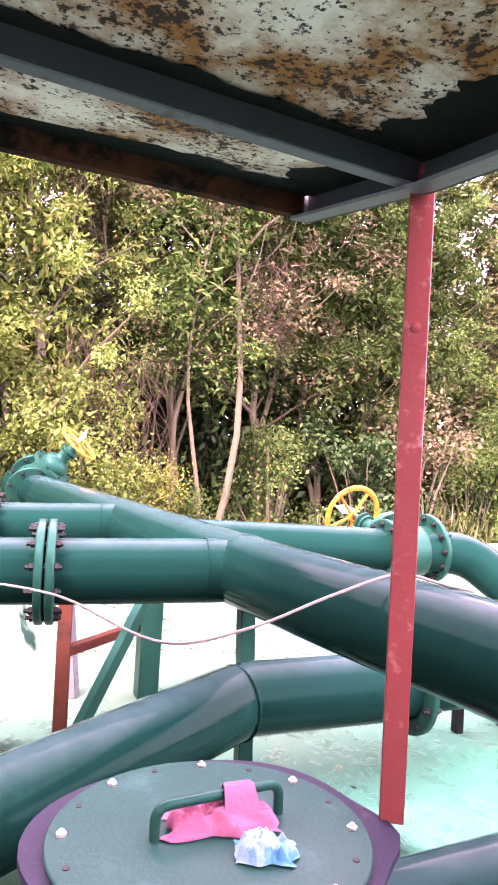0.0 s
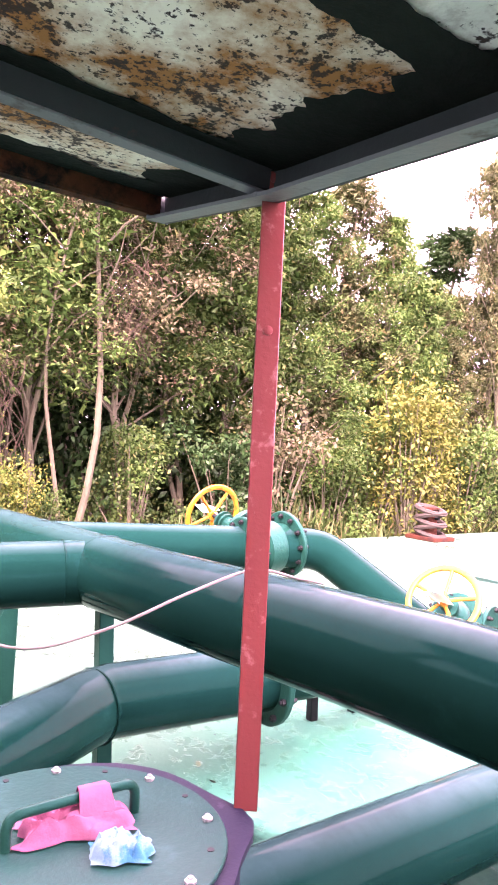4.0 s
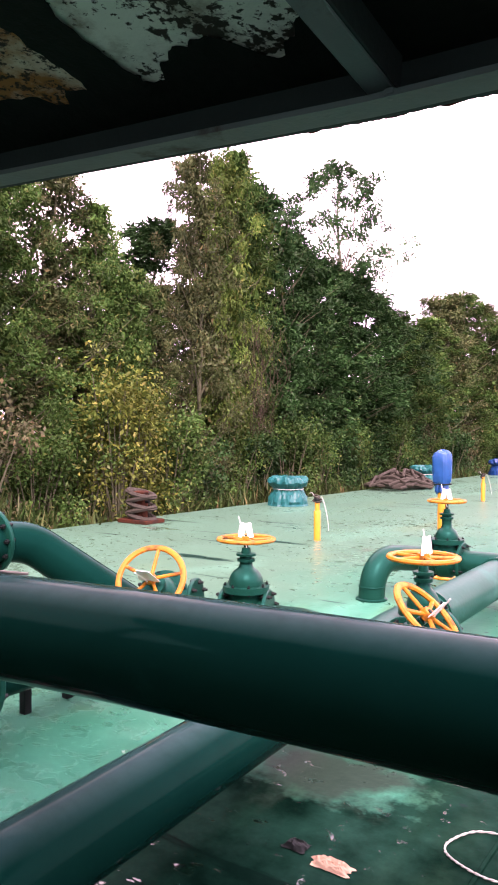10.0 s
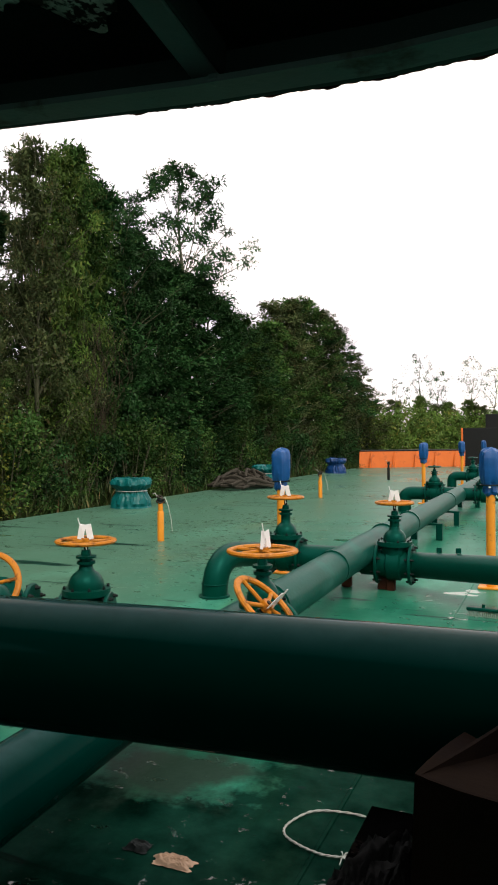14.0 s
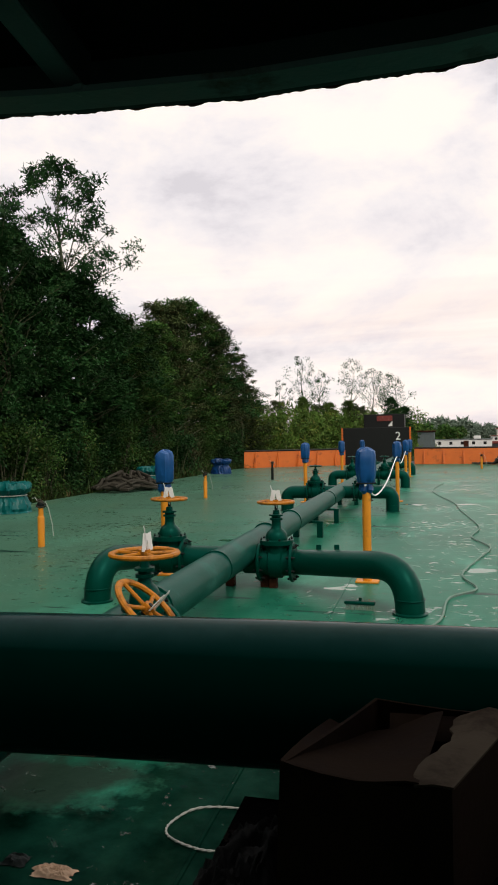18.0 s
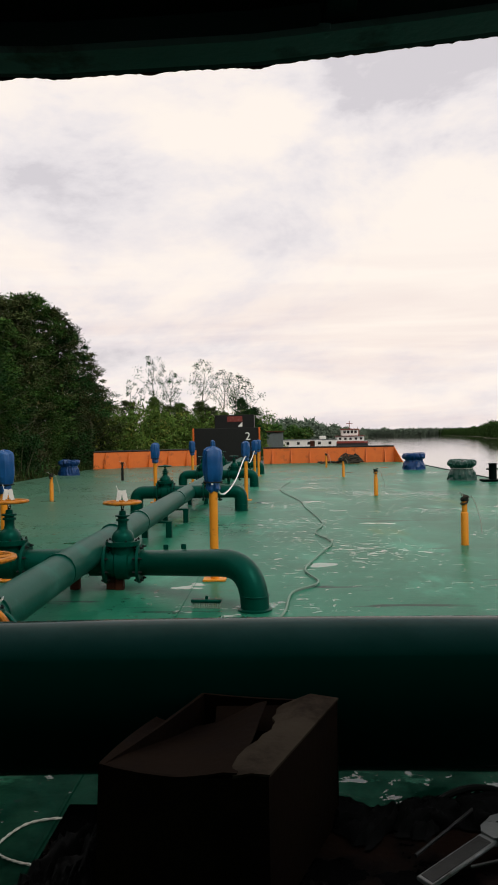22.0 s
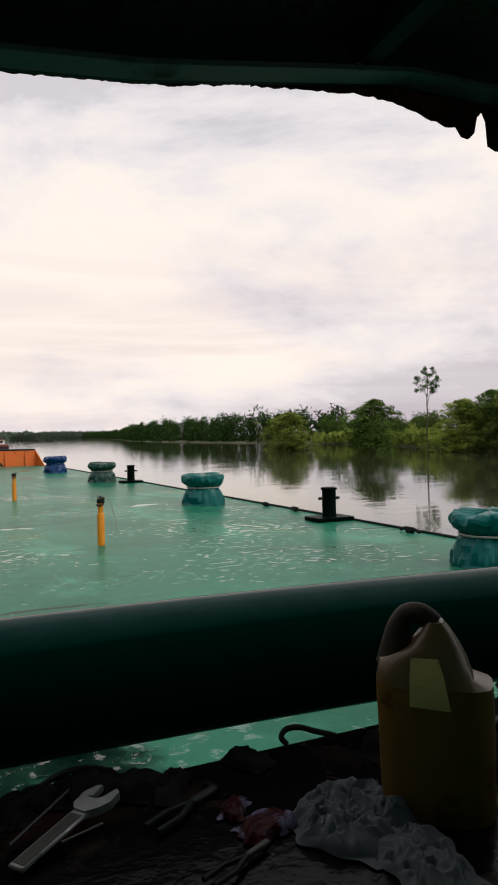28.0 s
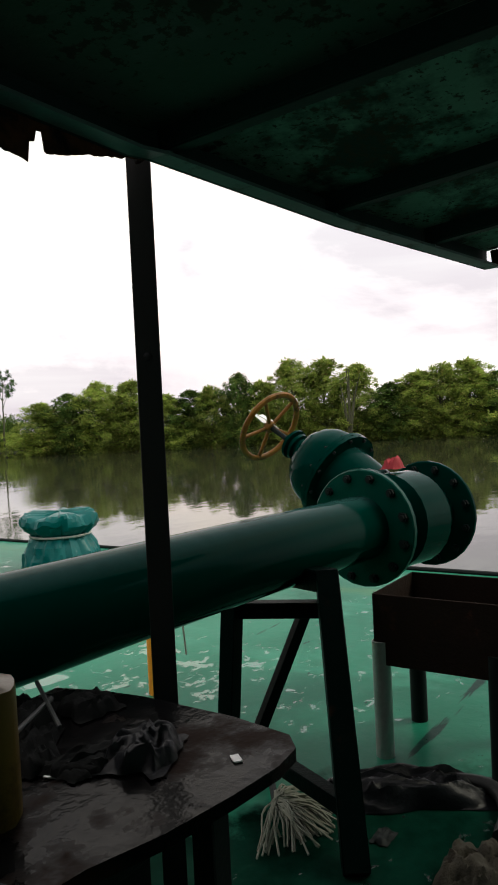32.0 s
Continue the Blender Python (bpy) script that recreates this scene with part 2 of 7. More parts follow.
PALESHEET = material("pale_greenish_sheet", (0.82, 0.85, 0.76), 0.65, second=(0.62, 0.66, 0.56), grain=3, specks=52.0, stain=(0.16, 0.09, 0.045), stain_scale=3.0, stain_at=0.58, stain_soft=0.08, rough2=0.85, bump=0.3, bump_scale=40)
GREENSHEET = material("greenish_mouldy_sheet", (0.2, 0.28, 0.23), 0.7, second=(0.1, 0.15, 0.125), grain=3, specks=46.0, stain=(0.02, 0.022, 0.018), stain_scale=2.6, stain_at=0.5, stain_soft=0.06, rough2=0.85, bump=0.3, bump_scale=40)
BLACKBAG = material("black_plastic_bag", (0.005, 0.006, 0.008), 0.4, grain=14, bump=0.3, bump_scale=30, spec=0.15)
MOULD = material("black_mould", (0.012, 0.017, 0.014), 0.9, second=(0.022, 0.028, 0.023), grain=16, bump=0.4, bump_scale=50, spec=0.05)
CHANNEL = material("purple_grey_channel_paint", (0.027, 0.037, 0.038), 0.6, second=(0.02, 0.027, 0.029), grain=9, stain=(0.09, 0.04, 0.03), stain_scale=9, stain_at=0.72, rough2=0.8, spec=0.12)
BEAM = material("grey_beam_paint", (0.12, 0.15, 0.155), 0.5, second=(0.075, 0.095, 0.1), grain=5, stain=(0.06, 0.03, 0.02), stain_scale=7, stain_at=0.64, rough2=0.8, spec=0.25)
EDGE = material("rusted_roof_edge", (0.1, 0.032, 0.015), 0.9, second=(0.03, 0.012, 0.009), grain=14, stain=(0.012, 0.008, 0.007), stain_scale=9, stain_at=0.52, rough2=0.9, bump=0.5, spec=0.1)
# darker copy of the yellow: backlit shade painted into the end handwheel
SHADEYELLOW = material("shaded_yellow_paint", (0.19, 0.085, 0.008), 0.5, second=(0.11, 0.05, 0.008), grain=14, stain=(0.03, 0.016, 0.008), stain_scale=14, stain_at=0.6, rough2=0.7, spec=0.2)
BLACKPAINT = material("black_paint", (0.008, 0.009, 0.009), 0.5, grain=10, spec=0.25)
WHITEPAINT = material("white_paint", (0.78, 0.78, 0.76), 0.5, second=(0.66, 0.66, 0.64), grain=6)
WHITEPLASTIC = material("white_plastic", (0.82, 0.82, 0.82), 0.4, second=(0.7, 0.7, 0.7), grain=20)
TEALTARP = material("teal_tarpaulin", (0.004, 0.09, 0.088), 0.34, second=(0.008, 0.14, 0.135), grain=6, bump=0.7, bump_scale=11, spec=0.2)
DARKTARP = material("dark_green_tarpaulin", (0.004, 0.04, 0.03), 0.34, second=(0.006, 0.06, 0.045), grain=6, bump=0.35, bump_scale=18)
BLUETARP = material("blue_tarpaulin", (0.004, 0.032, 0.12), 0.32, second=(0.007, 0.052, 0.18), grain=6, bump=0.35, bump_scale=18, spec=0.25)
BLUEBAG = material("blue_plastic_sheet", (0.006, 0.06, 0.2), 0.32, second=(0.012, 0.1, 0.3), grain=9, bump=0.3, bump_scale=22)
ROPE = material("old_mooring_rope", (0.05, 0.046, 0.036), 0.9, second=(0.022, 0.021, 0.017), grain=40, bump=0.6, bump_scale=120, spec=0.1)
WHITEROPE = material("white_rope", (0.42, 0.43, 0.39), 0.85, second=(0.2, 0.27, 0.25), grain=60, bump=0.5, bump_scale=140, spec=0.1)
HOSE = material("pale_hose", (0.16, 0.25, 0.2), 0.6, second=(0.12, 0.2, 0.16), grain=12)
TIMBER = material("oil_stained_table_top", (0.003, 0.0034, 0.0038), 0.22, second=(0.005, 0.0035, 0.003), grain=5, stain=(0.014, 0.0065, 0.0035), stain_scale=3.4, stain_at=0.58, stain_soft=0.05, rough2=0.7, bump=0.45, bump_scale=16, spec=0.07)
CARDBOARD = material("worn_brown_cardboard", (0.014, 0.009, 0.006), 0.95, second=(0.008, 0.005, 0.0035), grain=5, stain=(0.008, 0.005, 0.004), stain_scale=5, stain_at=0.54, rough2=0.8, spec=0.03)
# lighter copy of the cardboard, with the light on the flap painted in
FLAPMAT = material("lit_cardboard_flap", (0.05, 0.041, 0.029), 0.9, second=(0.032, 0.025, 0.018), grain=7, stain=(0.02, 0.014, 0.01), stain_scale=7, stain_at=0.6, rough2=0.9, spec=0.05)
CLOTH = material("crumpled_grey_cloth", (0.085, 0.1, 0.112), 0.95, second=(0.048, 0.057, 0.07), grain=10, bump=0.15, bump_scale=120, spec=0.1)
PINK = material("pink_fabric", (0.24, 0.075, 0.125), 0.85, second=(0.31, 0.13, 0.19), grain=10, bump=0.2, bump_scale=90, spec=0.08)
LIGHTBLUE = material("pale_blue_fabric", (0.13, 0.27, 0.31), 0.85, second=(0.08, 0.23, 0.29), grain=14, stain=(0.02, 0.17, 0.27), stain_scale=12, stain_at=0.54, stain_soft=0.05, rough2=0.9, bump=0.2, bump_scale=90, spec=0.08)
BARK = material("pale_bark", (0.095, 0.1, 0.06), 0.9, second=(0.042, 0.044, 0.03), grain=6, bump=0.6, bump_scale=20, spec=0.08)
VINE = material("dry_vine", (0.05, 0.041, 0.027), 0.9, second=(0.034, 0.029, 0.02), grain=8, bump=0.3, spec=0.08)
MUD = material("bank_soil", (0.09, 0.075, 0.05), 0.9, second=(0.05, 0.05, 0.03), grain=2.0, stain=(0.05, 0.08, 0.025), stain_scale=0.8, stain_at=0.5, rough2=0.9, bump=0.5, bump_scale=12)
HULL = material("hull_black", (0.02, 0.02, 0.022), 0.6, grain=3)
# green picked to tint the light bounced off the added wall
ADDEDWALL = material("added_wall_paint", (0.17, 0.32, 0.26), 0.7, second=(0.14, 0.26, 0.215), grain=3, stain=(0.035, 0.022, 0.014), stain_scale=3, stain_at=0.66, rough2=0.85, spec=0.2)
GREASE = material("greasy_black_cloth", (0.006, 0.007, 0.007), 0.75, second=(0.004, 0.004, 0.004), grain=12, bump=0.3, spec=0.08)
LITTER = material("dry_litter", (0.42, 0.3, 0.2), 0.85, second=(0.25, 0.16, 0.1), grain=22)


def deck_material():
    m = bpy.data.materials.new("worn_green_deck")
    m.use_nodes = True
    n, l = m.node_tree.nodes, m.node_tree.links
    b = n["Principled BSDF"]
    co = n.new("ShaderNodeTexCoord").outputs["Object"]

    def tex(scale, detail=8.0, rough_=0.6, stretch=None, dist=0.0):
        t = n.new("ShaderNodeTexNoise")
        t.inputs["Scale"].default_value, t.inputs["Detail"].default_value, t.inputs["Roughness"].default_value = scale, detail, rough_
        t.inputs["Distortion"].default_value = dist
        v = co
        if stretch:
            mp = n.new("ShaderNodeMapping")
            mp.inputs["Scale"].default_value = stretch
            l.new(co, mp.inputs["Vector"])
            v = mp.outputs["Vector"]
        l.new(v, t.inputs["Vector"])
        return t.outputs["Fac"]

    def rng(fac, a, c, lo=0.0, hi=1.0):
        r = n.new("ShaderNodeMapRange")
        for k, v in zip(("From Min", "From Max", "To Min", "To Max"), (a, c, lo, hi)):
            r.inputs[k].default_value = v
        l.new(fac, r.inputs["Value"])
        return r.outputs["Result"]

    def mix(fac, a, c):
        x = n.new("ShaderNodeMix")
        x.data_type = "RGBA"
        l.new(fac, x.inputs["Factor"])
        for sock, v in (("A", a), ("B", c)):
            if isinstance(v, tuple):
                x.inputs[sock].default_value = (*v, 1)
            else:
                l.new(v, x.inputs[sock])
        return x.outputs["Result"]

    col = mix(rng(tex(0.5), 0.35, 0.65), (0.0111, 0.104, 0.0625), (0.0269, 0.1752, 0.1098))
    col = mix(rng(tex(2.5), 0.5, 0.68), col, (0.0285, 0.1695, 0.1077))
    col = mix(rng(tex(1.3, 10, 0.7, (1, 0.6, 1)), 0.58, 0.7), col, (0.0491, 0.1695, 0.1207))
    # pale rubbed streaks and yellowish stains
    col = mix(rng(tex(0.8, 8, 0.62, (1.0, 0.4, 1)), 0.54, 0.63), col, (0.0475, 0.2374, 0.1562))
    col = mix(rng(tex(0.55, 4, 0.5, (1.6, 0.5, 1)), 0.6, 0.7), col, (0.0594, 0.1582, 0.069))
    col = mix(rng(tex(5.0, 10, 0.7), 0.66, 0.76), col, (0.012, 0.045, 0.034))
    # paint paler and greyer on the bank side, ragged at its edge
    sep = n.new("ShaderNodeSeparateXYZ")
    l.new(co, sep.inputs["Vector"])
    worn = n.new("ShaderNodeMath")
    worn.operation = "MULTIPLY_ADD"
    l.new(tex(0.7, 9, 0.66), worn.inputs[0])
    worn.inputs[1].default_value = 4.0
    l.new(sep.outputs["X"], worn.inputs[2])
    col = mix(rng(worn.outputs["Value"], -0.6, -2.6, 0.0, 0.6), col, (0.1, 0.165, 0.115))
    # dark oil streaks lying across the deck
    col = mix(rng(tex(1.0, 6, 0.55, (0.38, 3.4, 1)), 0.635, 0.655), col, (0.006, 0.03, 0.022))
    # oil soaked into the paint and painted shade round the work place, ragged edge
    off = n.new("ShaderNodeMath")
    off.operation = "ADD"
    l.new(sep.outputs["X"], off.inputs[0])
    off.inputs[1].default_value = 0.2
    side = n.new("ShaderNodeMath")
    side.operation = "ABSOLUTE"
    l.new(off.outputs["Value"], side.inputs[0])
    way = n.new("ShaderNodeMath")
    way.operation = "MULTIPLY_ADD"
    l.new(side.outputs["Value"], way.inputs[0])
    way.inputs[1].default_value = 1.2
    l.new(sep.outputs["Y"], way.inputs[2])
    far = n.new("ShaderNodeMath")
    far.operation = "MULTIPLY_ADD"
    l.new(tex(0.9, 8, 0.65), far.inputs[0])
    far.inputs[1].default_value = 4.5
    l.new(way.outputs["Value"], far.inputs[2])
    soak_shade = n.new("ShaderNodeMath")
    soak_shade.operation = "MULTIPLY"
    l.new(rng(far.outputs["Value"], 7.1, 6.6), soak_shade.inputs[0])
    l.new(rng(tex(2.2, 9, 0.65), 0.36, 0.6, 1.0, 0.86), soak_shade.inputs[1])
    col = mix(soak_shade.outputs["Value"], col, (0.0008, 0.0072, 0.0046))
    # bare mud-grey patch by the pipeline
    dist = n.new("ShaderNodeVectorMath")
    dist.operation = "DISTANCE"
    l.new(co, dist.inputs[0])
    dist.inputs[1].default_value = (-1.72, 2.88, 0.0)
    edge = n.new("ShaderNodeMath")
    edge.operation = "MULTIPLY_ADD"
    l.new(tex(2.6, 9, 0.65), edge.inputs[0])
    edge.inputs[1].default_value = 1.3
    l.new(dist.outputs["Value"], edge.inputs[2])
    col = mix(rng(edge.outputs["Value"], 1.1, 0.82), col, (0.02, 0.042, 0.03))
    # mud-grey worn patches and dark crumbs of flaked paint
    col = mix(rng(tex(0.95, 9, 0.66), 0.64, 0.7), col, (0.075, 0.11, 0.08))
    col = mix(rng(tex(11.0, 5, 0.5, (0.7, 1.3, 1)), 0.7, 0.72), col, (0.006, 0.02, 0.016))
    patch = rng(tex(0.3, 5, 0.6), 0.4, 0.62)
    fine_wet = tex(8.5, 10, 0.7, (0.85, 1.0, 1), 0.4)
    add = n.new("ShaderNodeMath")
    add.operation = "MULTIPLY_ADD"
    l.new(patch, add.inputs[0])
    add.inputs[1].default_value = 0.12
    l.new(fine_wet, add.inputs[2])
    wet_a = rng(add.outputs["Value"], 0.648, 0.662)
    puddle = rng(tex(0.75, 4, 0.5, (0.7, 1.25, 1), 0.4), 0.672, 0.68)
    mx = n.new("ShaderNodeMath")
    mx.operation = "MAXIMUM"
    l.new(wet_a, mx.inputs[0])
    l.new(puddle, mx.inputs[1])
    wet = mx.outputs["Value"]
    l.new(col, b.inputs["Base Color"])
    l.new(rng(wet, 0, 1, 0.32, 0.05), b.inputs["Roughness"])
    dry = rng(soak_shade.outputs["Value"], 0, 1, 0.035, 0.0)
    lvl = n.new("ShaderNodeMix")
    l.new(wet, lvl.inputs["Factor"])
    l.new(dry, lvl.inputs["A"])
    lvl.inputs["B"].default_value = 0.8
    l.new(lvl.outputs["Result"], b.inputs["Specular IOR Level"])
    bp = n.new("ShaderNodeBump")
    bp.inputs["Strength"].default_value, bp.inputs["Distance"].default_value = 0.25, 0.01
    mul = n.new("ShaderNodeMath")
    mul.operation = "MULTIPLY"
    l.new(tex(14, 5), mul.inputs[0])
    l.new(rng(wet, 0, 1, 1.0, 0.1), mul.inputs[1])
    l.new(mul.outputs["Value"], bp.inputs["Height"])
    l.new(bp.outputs["Normal"], b.inputs["Normal"])
    return m


def water_material():
    m = bpy.data.materials.new("river_water")
    m.use_nodes = True
    n, l = m.node_tree.nodes, m.node_tree.links
    b = n["Principled BSDF"]
    b.inputs["Base Color"].default_value = (0.03, 0.032, 0.02, 1)
    b.inputs["Roughness"].default_value = 0.03
    b.inputs["IOR"].default_value = 1.33
    co = n.new("ShaderNodeTexCoord").outputs["Object"]
    h = None
    for scale, stretch, w in ((0.5, (0.35, 1.0, 1), 1.0), (2.4, (0.5, 1.0, 1), 0.3)):
        mp = n.new("ShaderNodeMapping")
        mp.inputs["Scale"].default_value = stretch
        mp.inputs["Rotation"].default_value = (0, 0, 0.6)
        t = n.new("ShaderNodeTexNoise")
        t.inputs["Scale"].default_value, t.inputs["Detail"].default_value = scale, 3.0
        l.new(co, mp.inputs["Vector"])
        l.new(mp.outputs["Vector"], t.inputs["Vector"])
        mu = n.new("ShaderNodeMath")
        mu.operation = "MULTIPLY_ADD"
        l.new(t.outputs["Fac"], mu.inputs[0])
        mu.inputs[1].default_value = w
        if h is None:
            mu.inputs[2].default_value = 0.0
        else:
            l.new(h, mu.inputs[2])
        h = mu.outputs["Value"]
    bp = n.new("ShaderNodeBump")
    bp.inputs["Strength"].default_value, bp.inputs["Distance"].default_value = 0.11, 0.12
    l.new(h, bp.inputs["Height"])
    l.new(bp.outputs["Normal"], b.inputs["Normal"])
    return m


def leaf_material(name, a, c, warm, amount=0.1):
    """Leaves that differ one by one, and let some light through."""
    m = bpy.data.materials.new(name)
    m.use_nodes = True
    n, l = m.node_tree.nodes, m.node_tree.links
    n.clear()
    out = n.new("ShaderNodeOutputMaterial")
    geo = n.new("ShaderNodeNewGeometry")
    info = n.new("ShaderNodeObjectInfo")
    r = n.new("ShaderNodeValToRGB")
    r.color_ramp.elements[0].color, r.color_ramp.elements[0].position = (*a, 1), 0.0
    r.color_ramp.elements[1].color, r.color_ramp.elements[1].position = (*warm, 1), 1.0
    e2 = r.color_ramp.elements.new(0.86)
    e2.color = (*c, 1)
    l.new(geo.outputs["Random Per Island"], r.inputs["Fac"])
    hs = n.new("ShaderNodeHueSaturation")
    mr = n.new("ShaderNodeMapRange")
    mr.inputs["To Min"].default_value, mr.inputs["To Max"].default_value = 0.75, 1.25
    l.new(info.outputs["Random"], mr.inputs["Value"])
    l.new(mr.outputs["Result"], hs.inputs["Value"])
    l.new(r.outputs["Color"], hs.inputs["Color"])
    # foliage paler and darker in random patches
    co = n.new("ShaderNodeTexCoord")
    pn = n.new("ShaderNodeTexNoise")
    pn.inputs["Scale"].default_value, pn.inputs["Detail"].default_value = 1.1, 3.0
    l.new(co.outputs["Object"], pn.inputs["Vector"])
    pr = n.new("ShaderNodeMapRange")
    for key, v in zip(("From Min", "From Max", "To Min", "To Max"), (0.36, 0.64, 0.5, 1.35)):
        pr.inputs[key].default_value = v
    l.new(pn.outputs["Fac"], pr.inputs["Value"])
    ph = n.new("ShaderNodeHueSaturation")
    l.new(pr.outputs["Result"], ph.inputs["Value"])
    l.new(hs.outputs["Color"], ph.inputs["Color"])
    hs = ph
    d, t, g = n.new("ShaderNodeBsdfDiffuse"), n.new("ShaderNodeBsdfTranslucent"), n.new("ShaderNodeBsdfGlossy")
    g.inputs["Roughness"].default_value = 0.4
    g.inputs["Color"].default_value = (0.5, 0.5, 0.5, 1)
    l.new(hs.outputs["Color"], d.inputs["Color"])
    l.new(hs.outputs["Color"], t.inputs["Color"])
    m1, m2 = n.new("ShaderNodeMixShader"), n.new("ShaderNodeMixShader")
    m1.inputs["Fac"].default_value, m2.inputs["Fac"].default_value = amount, 0.016
    l.new(d.outputs["BSDF"], m1.inputs[1])
    l.new(t.outputs["BSDF"], m1.inputs[2])
    l.new(m1.outputs["Shader"], m2.inputs[1])
    l.new(g.outputs["BSDF"], m2.inputs[2])
    l.new(m2.outputs["Shader"], out.inputs["Surface"])
    return m


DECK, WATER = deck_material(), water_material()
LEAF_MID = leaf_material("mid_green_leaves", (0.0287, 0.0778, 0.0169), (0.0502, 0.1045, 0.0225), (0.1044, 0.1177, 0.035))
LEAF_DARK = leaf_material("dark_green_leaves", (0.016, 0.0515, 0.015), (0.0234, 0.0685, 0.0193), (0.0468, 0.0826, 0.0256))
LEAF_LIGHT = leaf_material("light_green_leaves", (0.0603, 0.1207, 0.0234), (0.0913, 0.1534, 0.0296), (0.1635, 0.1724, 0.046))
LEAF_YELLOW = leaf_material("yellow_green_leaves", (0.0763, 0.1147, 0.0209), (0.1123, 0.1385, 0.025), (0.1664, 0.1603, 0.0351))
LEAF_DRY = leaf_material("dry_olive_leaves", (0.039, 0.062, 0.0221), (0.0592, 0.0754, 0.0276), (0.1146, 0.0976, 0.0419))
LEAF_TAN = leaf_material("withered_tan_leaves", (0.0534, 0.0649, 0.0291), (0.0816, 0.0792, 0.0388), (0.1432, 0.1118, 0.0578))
# sunlight on the far bank painted in as a lighter leaf colour
LEAF_FAR = leaf_material("far_leaves_painted_sun", (0.2, 0.3, 0.055), (0.31, 0.39, 0.08), (0.42, 0.38, 0.13), 0.5)
# air haze mixed into the leaf colour of the farthest woods
LEAF_HAZE = leaf_material("haze_tinted_leaves", (0.12, 0.17, 0.13), (0.17, 0.22, 0.17), (0.22, 0.26, 0.2))
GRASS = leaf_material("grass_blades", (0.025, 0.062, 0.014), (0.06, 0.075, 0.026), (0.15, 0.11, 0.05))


# ---- mesh helpers ----
class Geo:
    """A growing mesh of points and faces."""

    def __init__(self):
        self.v, self.f = [], []

    def add(self, vs, fs, m=None):
        k = len(self.v)
        self.v += [tuple(m @ Vector(p)) if m else tuple(p) for p in vs]
        self.f += [tuple(i + k for i in q) for q in fs]
        return self

    def box(self, c, s, bev=0.004, m=None):
        """A box with chamfered edges."""
        bm = bmesh.new()
        bmesh.ops.create_cube(bm, size=1.0, matrix=Matrix.Diagonal((*s, 1)))
        if bev:
            bmesh.ops.bevel(bm, geom=bm.edges[:], offset=min(bev, min(s) * 0.45), segments=1, affect="EDGES")
        bm.verts.index_update()
        t = (m or Matrix()) @ Matrix.Translation(c)
        self.add([v.co.copy() for v in bm.verts], [[v.index for v in f.verts] for f in bm.faces], t)
        bm.free()
        return self

    def tube(self, pts, r, n=14, cap=True, m=None):
        """A round bar along points; r: one radius or one for each point."""
        pts = [Vector(p) for p in pts]
        rs = r if isinstance(r, (list, tuple)) else [r] * len(pts)
        d = (pts[1] - pts[0]).normalized()
        side = d.orthogonal().normalized()
        vs, fs = [], []
        for i, p in enumerate(pts):
            a = pts[max(i - 1, 0)]
            b = pts[min(i + 1, len(pts) - 1)]
            t = (b - a).normalized()
            side = (side - t * side.dot(t)).normalized()
            up = t.cross(side)
            for k in range(n):
                w = 2 * math.pi * k / n
                vs.append(p + rs[i] * (math.cos(w) * side + math.sin(w) * up))
        for i in range(len(pts) - 1):
            for k in range(n):
                k2 = (k + 1) % n
                fs.append((i * n + k, i * n + k2, (i + 1) * n + k2, (i + 1) * n + k))
        if cap:
            fs += [tuple(range(n - 1, -1, -1)), tuple(range((len(pts) - 1) * n, len(pts) * n))]
        return self.add(vs, fs, m)

    def lathe(self, prof, n=24, m=None):
        """A turned body about z from pairs of radius and height."""
        vs, fs = [], []
        for r, z in prof:
            vs += [(r * math.cos(2 * math.pi * k / n), r * math.sin(2 * math.pi * k / n), z) for k in range(n)]
        for i in range(len(prof) - 1):
            for k in range(n):
                k2 = (k + 1) % n
                fs.append((i * n + k, i * n + k2, (i + 1) * n + k2, (i + 1) * n + k))
        fs += [tuple(range(n - 1, -1, -1)), tuple(range((len(prof) - 1) * n, len(prof) * n))]
        return self.add(vs, fs, m)

    def ring(self, big, small, n=32, k=10, m=None):
        vs, fs = [], []
        for i in range(n):
            a = 2 * math.pi * i / n
            for j in range(k):
                b = 2 * math.pi * j / k
                q = big + small * math.cos(b)
                vs.append((q * math.cos(a), q * math.sin(a), small * math.sin(b)))
        for i in range(n):
            for j in range(k):
                i2, j2 = (i + 1) % n, (j + 1) % k
                fs.append((i * k + j, i2 * k + j, i2 * k + j2, i * k + j2))
        return self.add(vs, fs, m)


def mesh_of(name, g, mat, smooth=40):
    me = bpy.data.meshes.new(name)
    me.from_pydata(g.v, [], g.f)
    me.materials.append(mat)
    if smooth:
        me.polygons.foreach_set("use_smooth", [True] * len(me.polygons))
        me.set_sharp_from_angle(angle=radians(smooth))
    me.update()
    return me


def part(name, g, mat, parent, label="", smooth=40):
    ob = new(name, mesh_of(name, g, mat, smooth))
    ob.parent = parent
    return tagged(ob, label)


def thing(name, label, category, m=None, group="", kind=""):
    ob = new(name)
    ob.empty_display_size = 0.1
    ob.matrix_basis = m or Matrix()
    return tagged(ob, label, category, group, kind)


def solo(name, g, mat, label, category, m=None, group="", kind="", smooth=40):
    ob = new(name, mesh_of(name, g, mat, smooth))
    ob.matrix_basis = m or Matrix()
    return tagged(ob, label, category, group, kind)


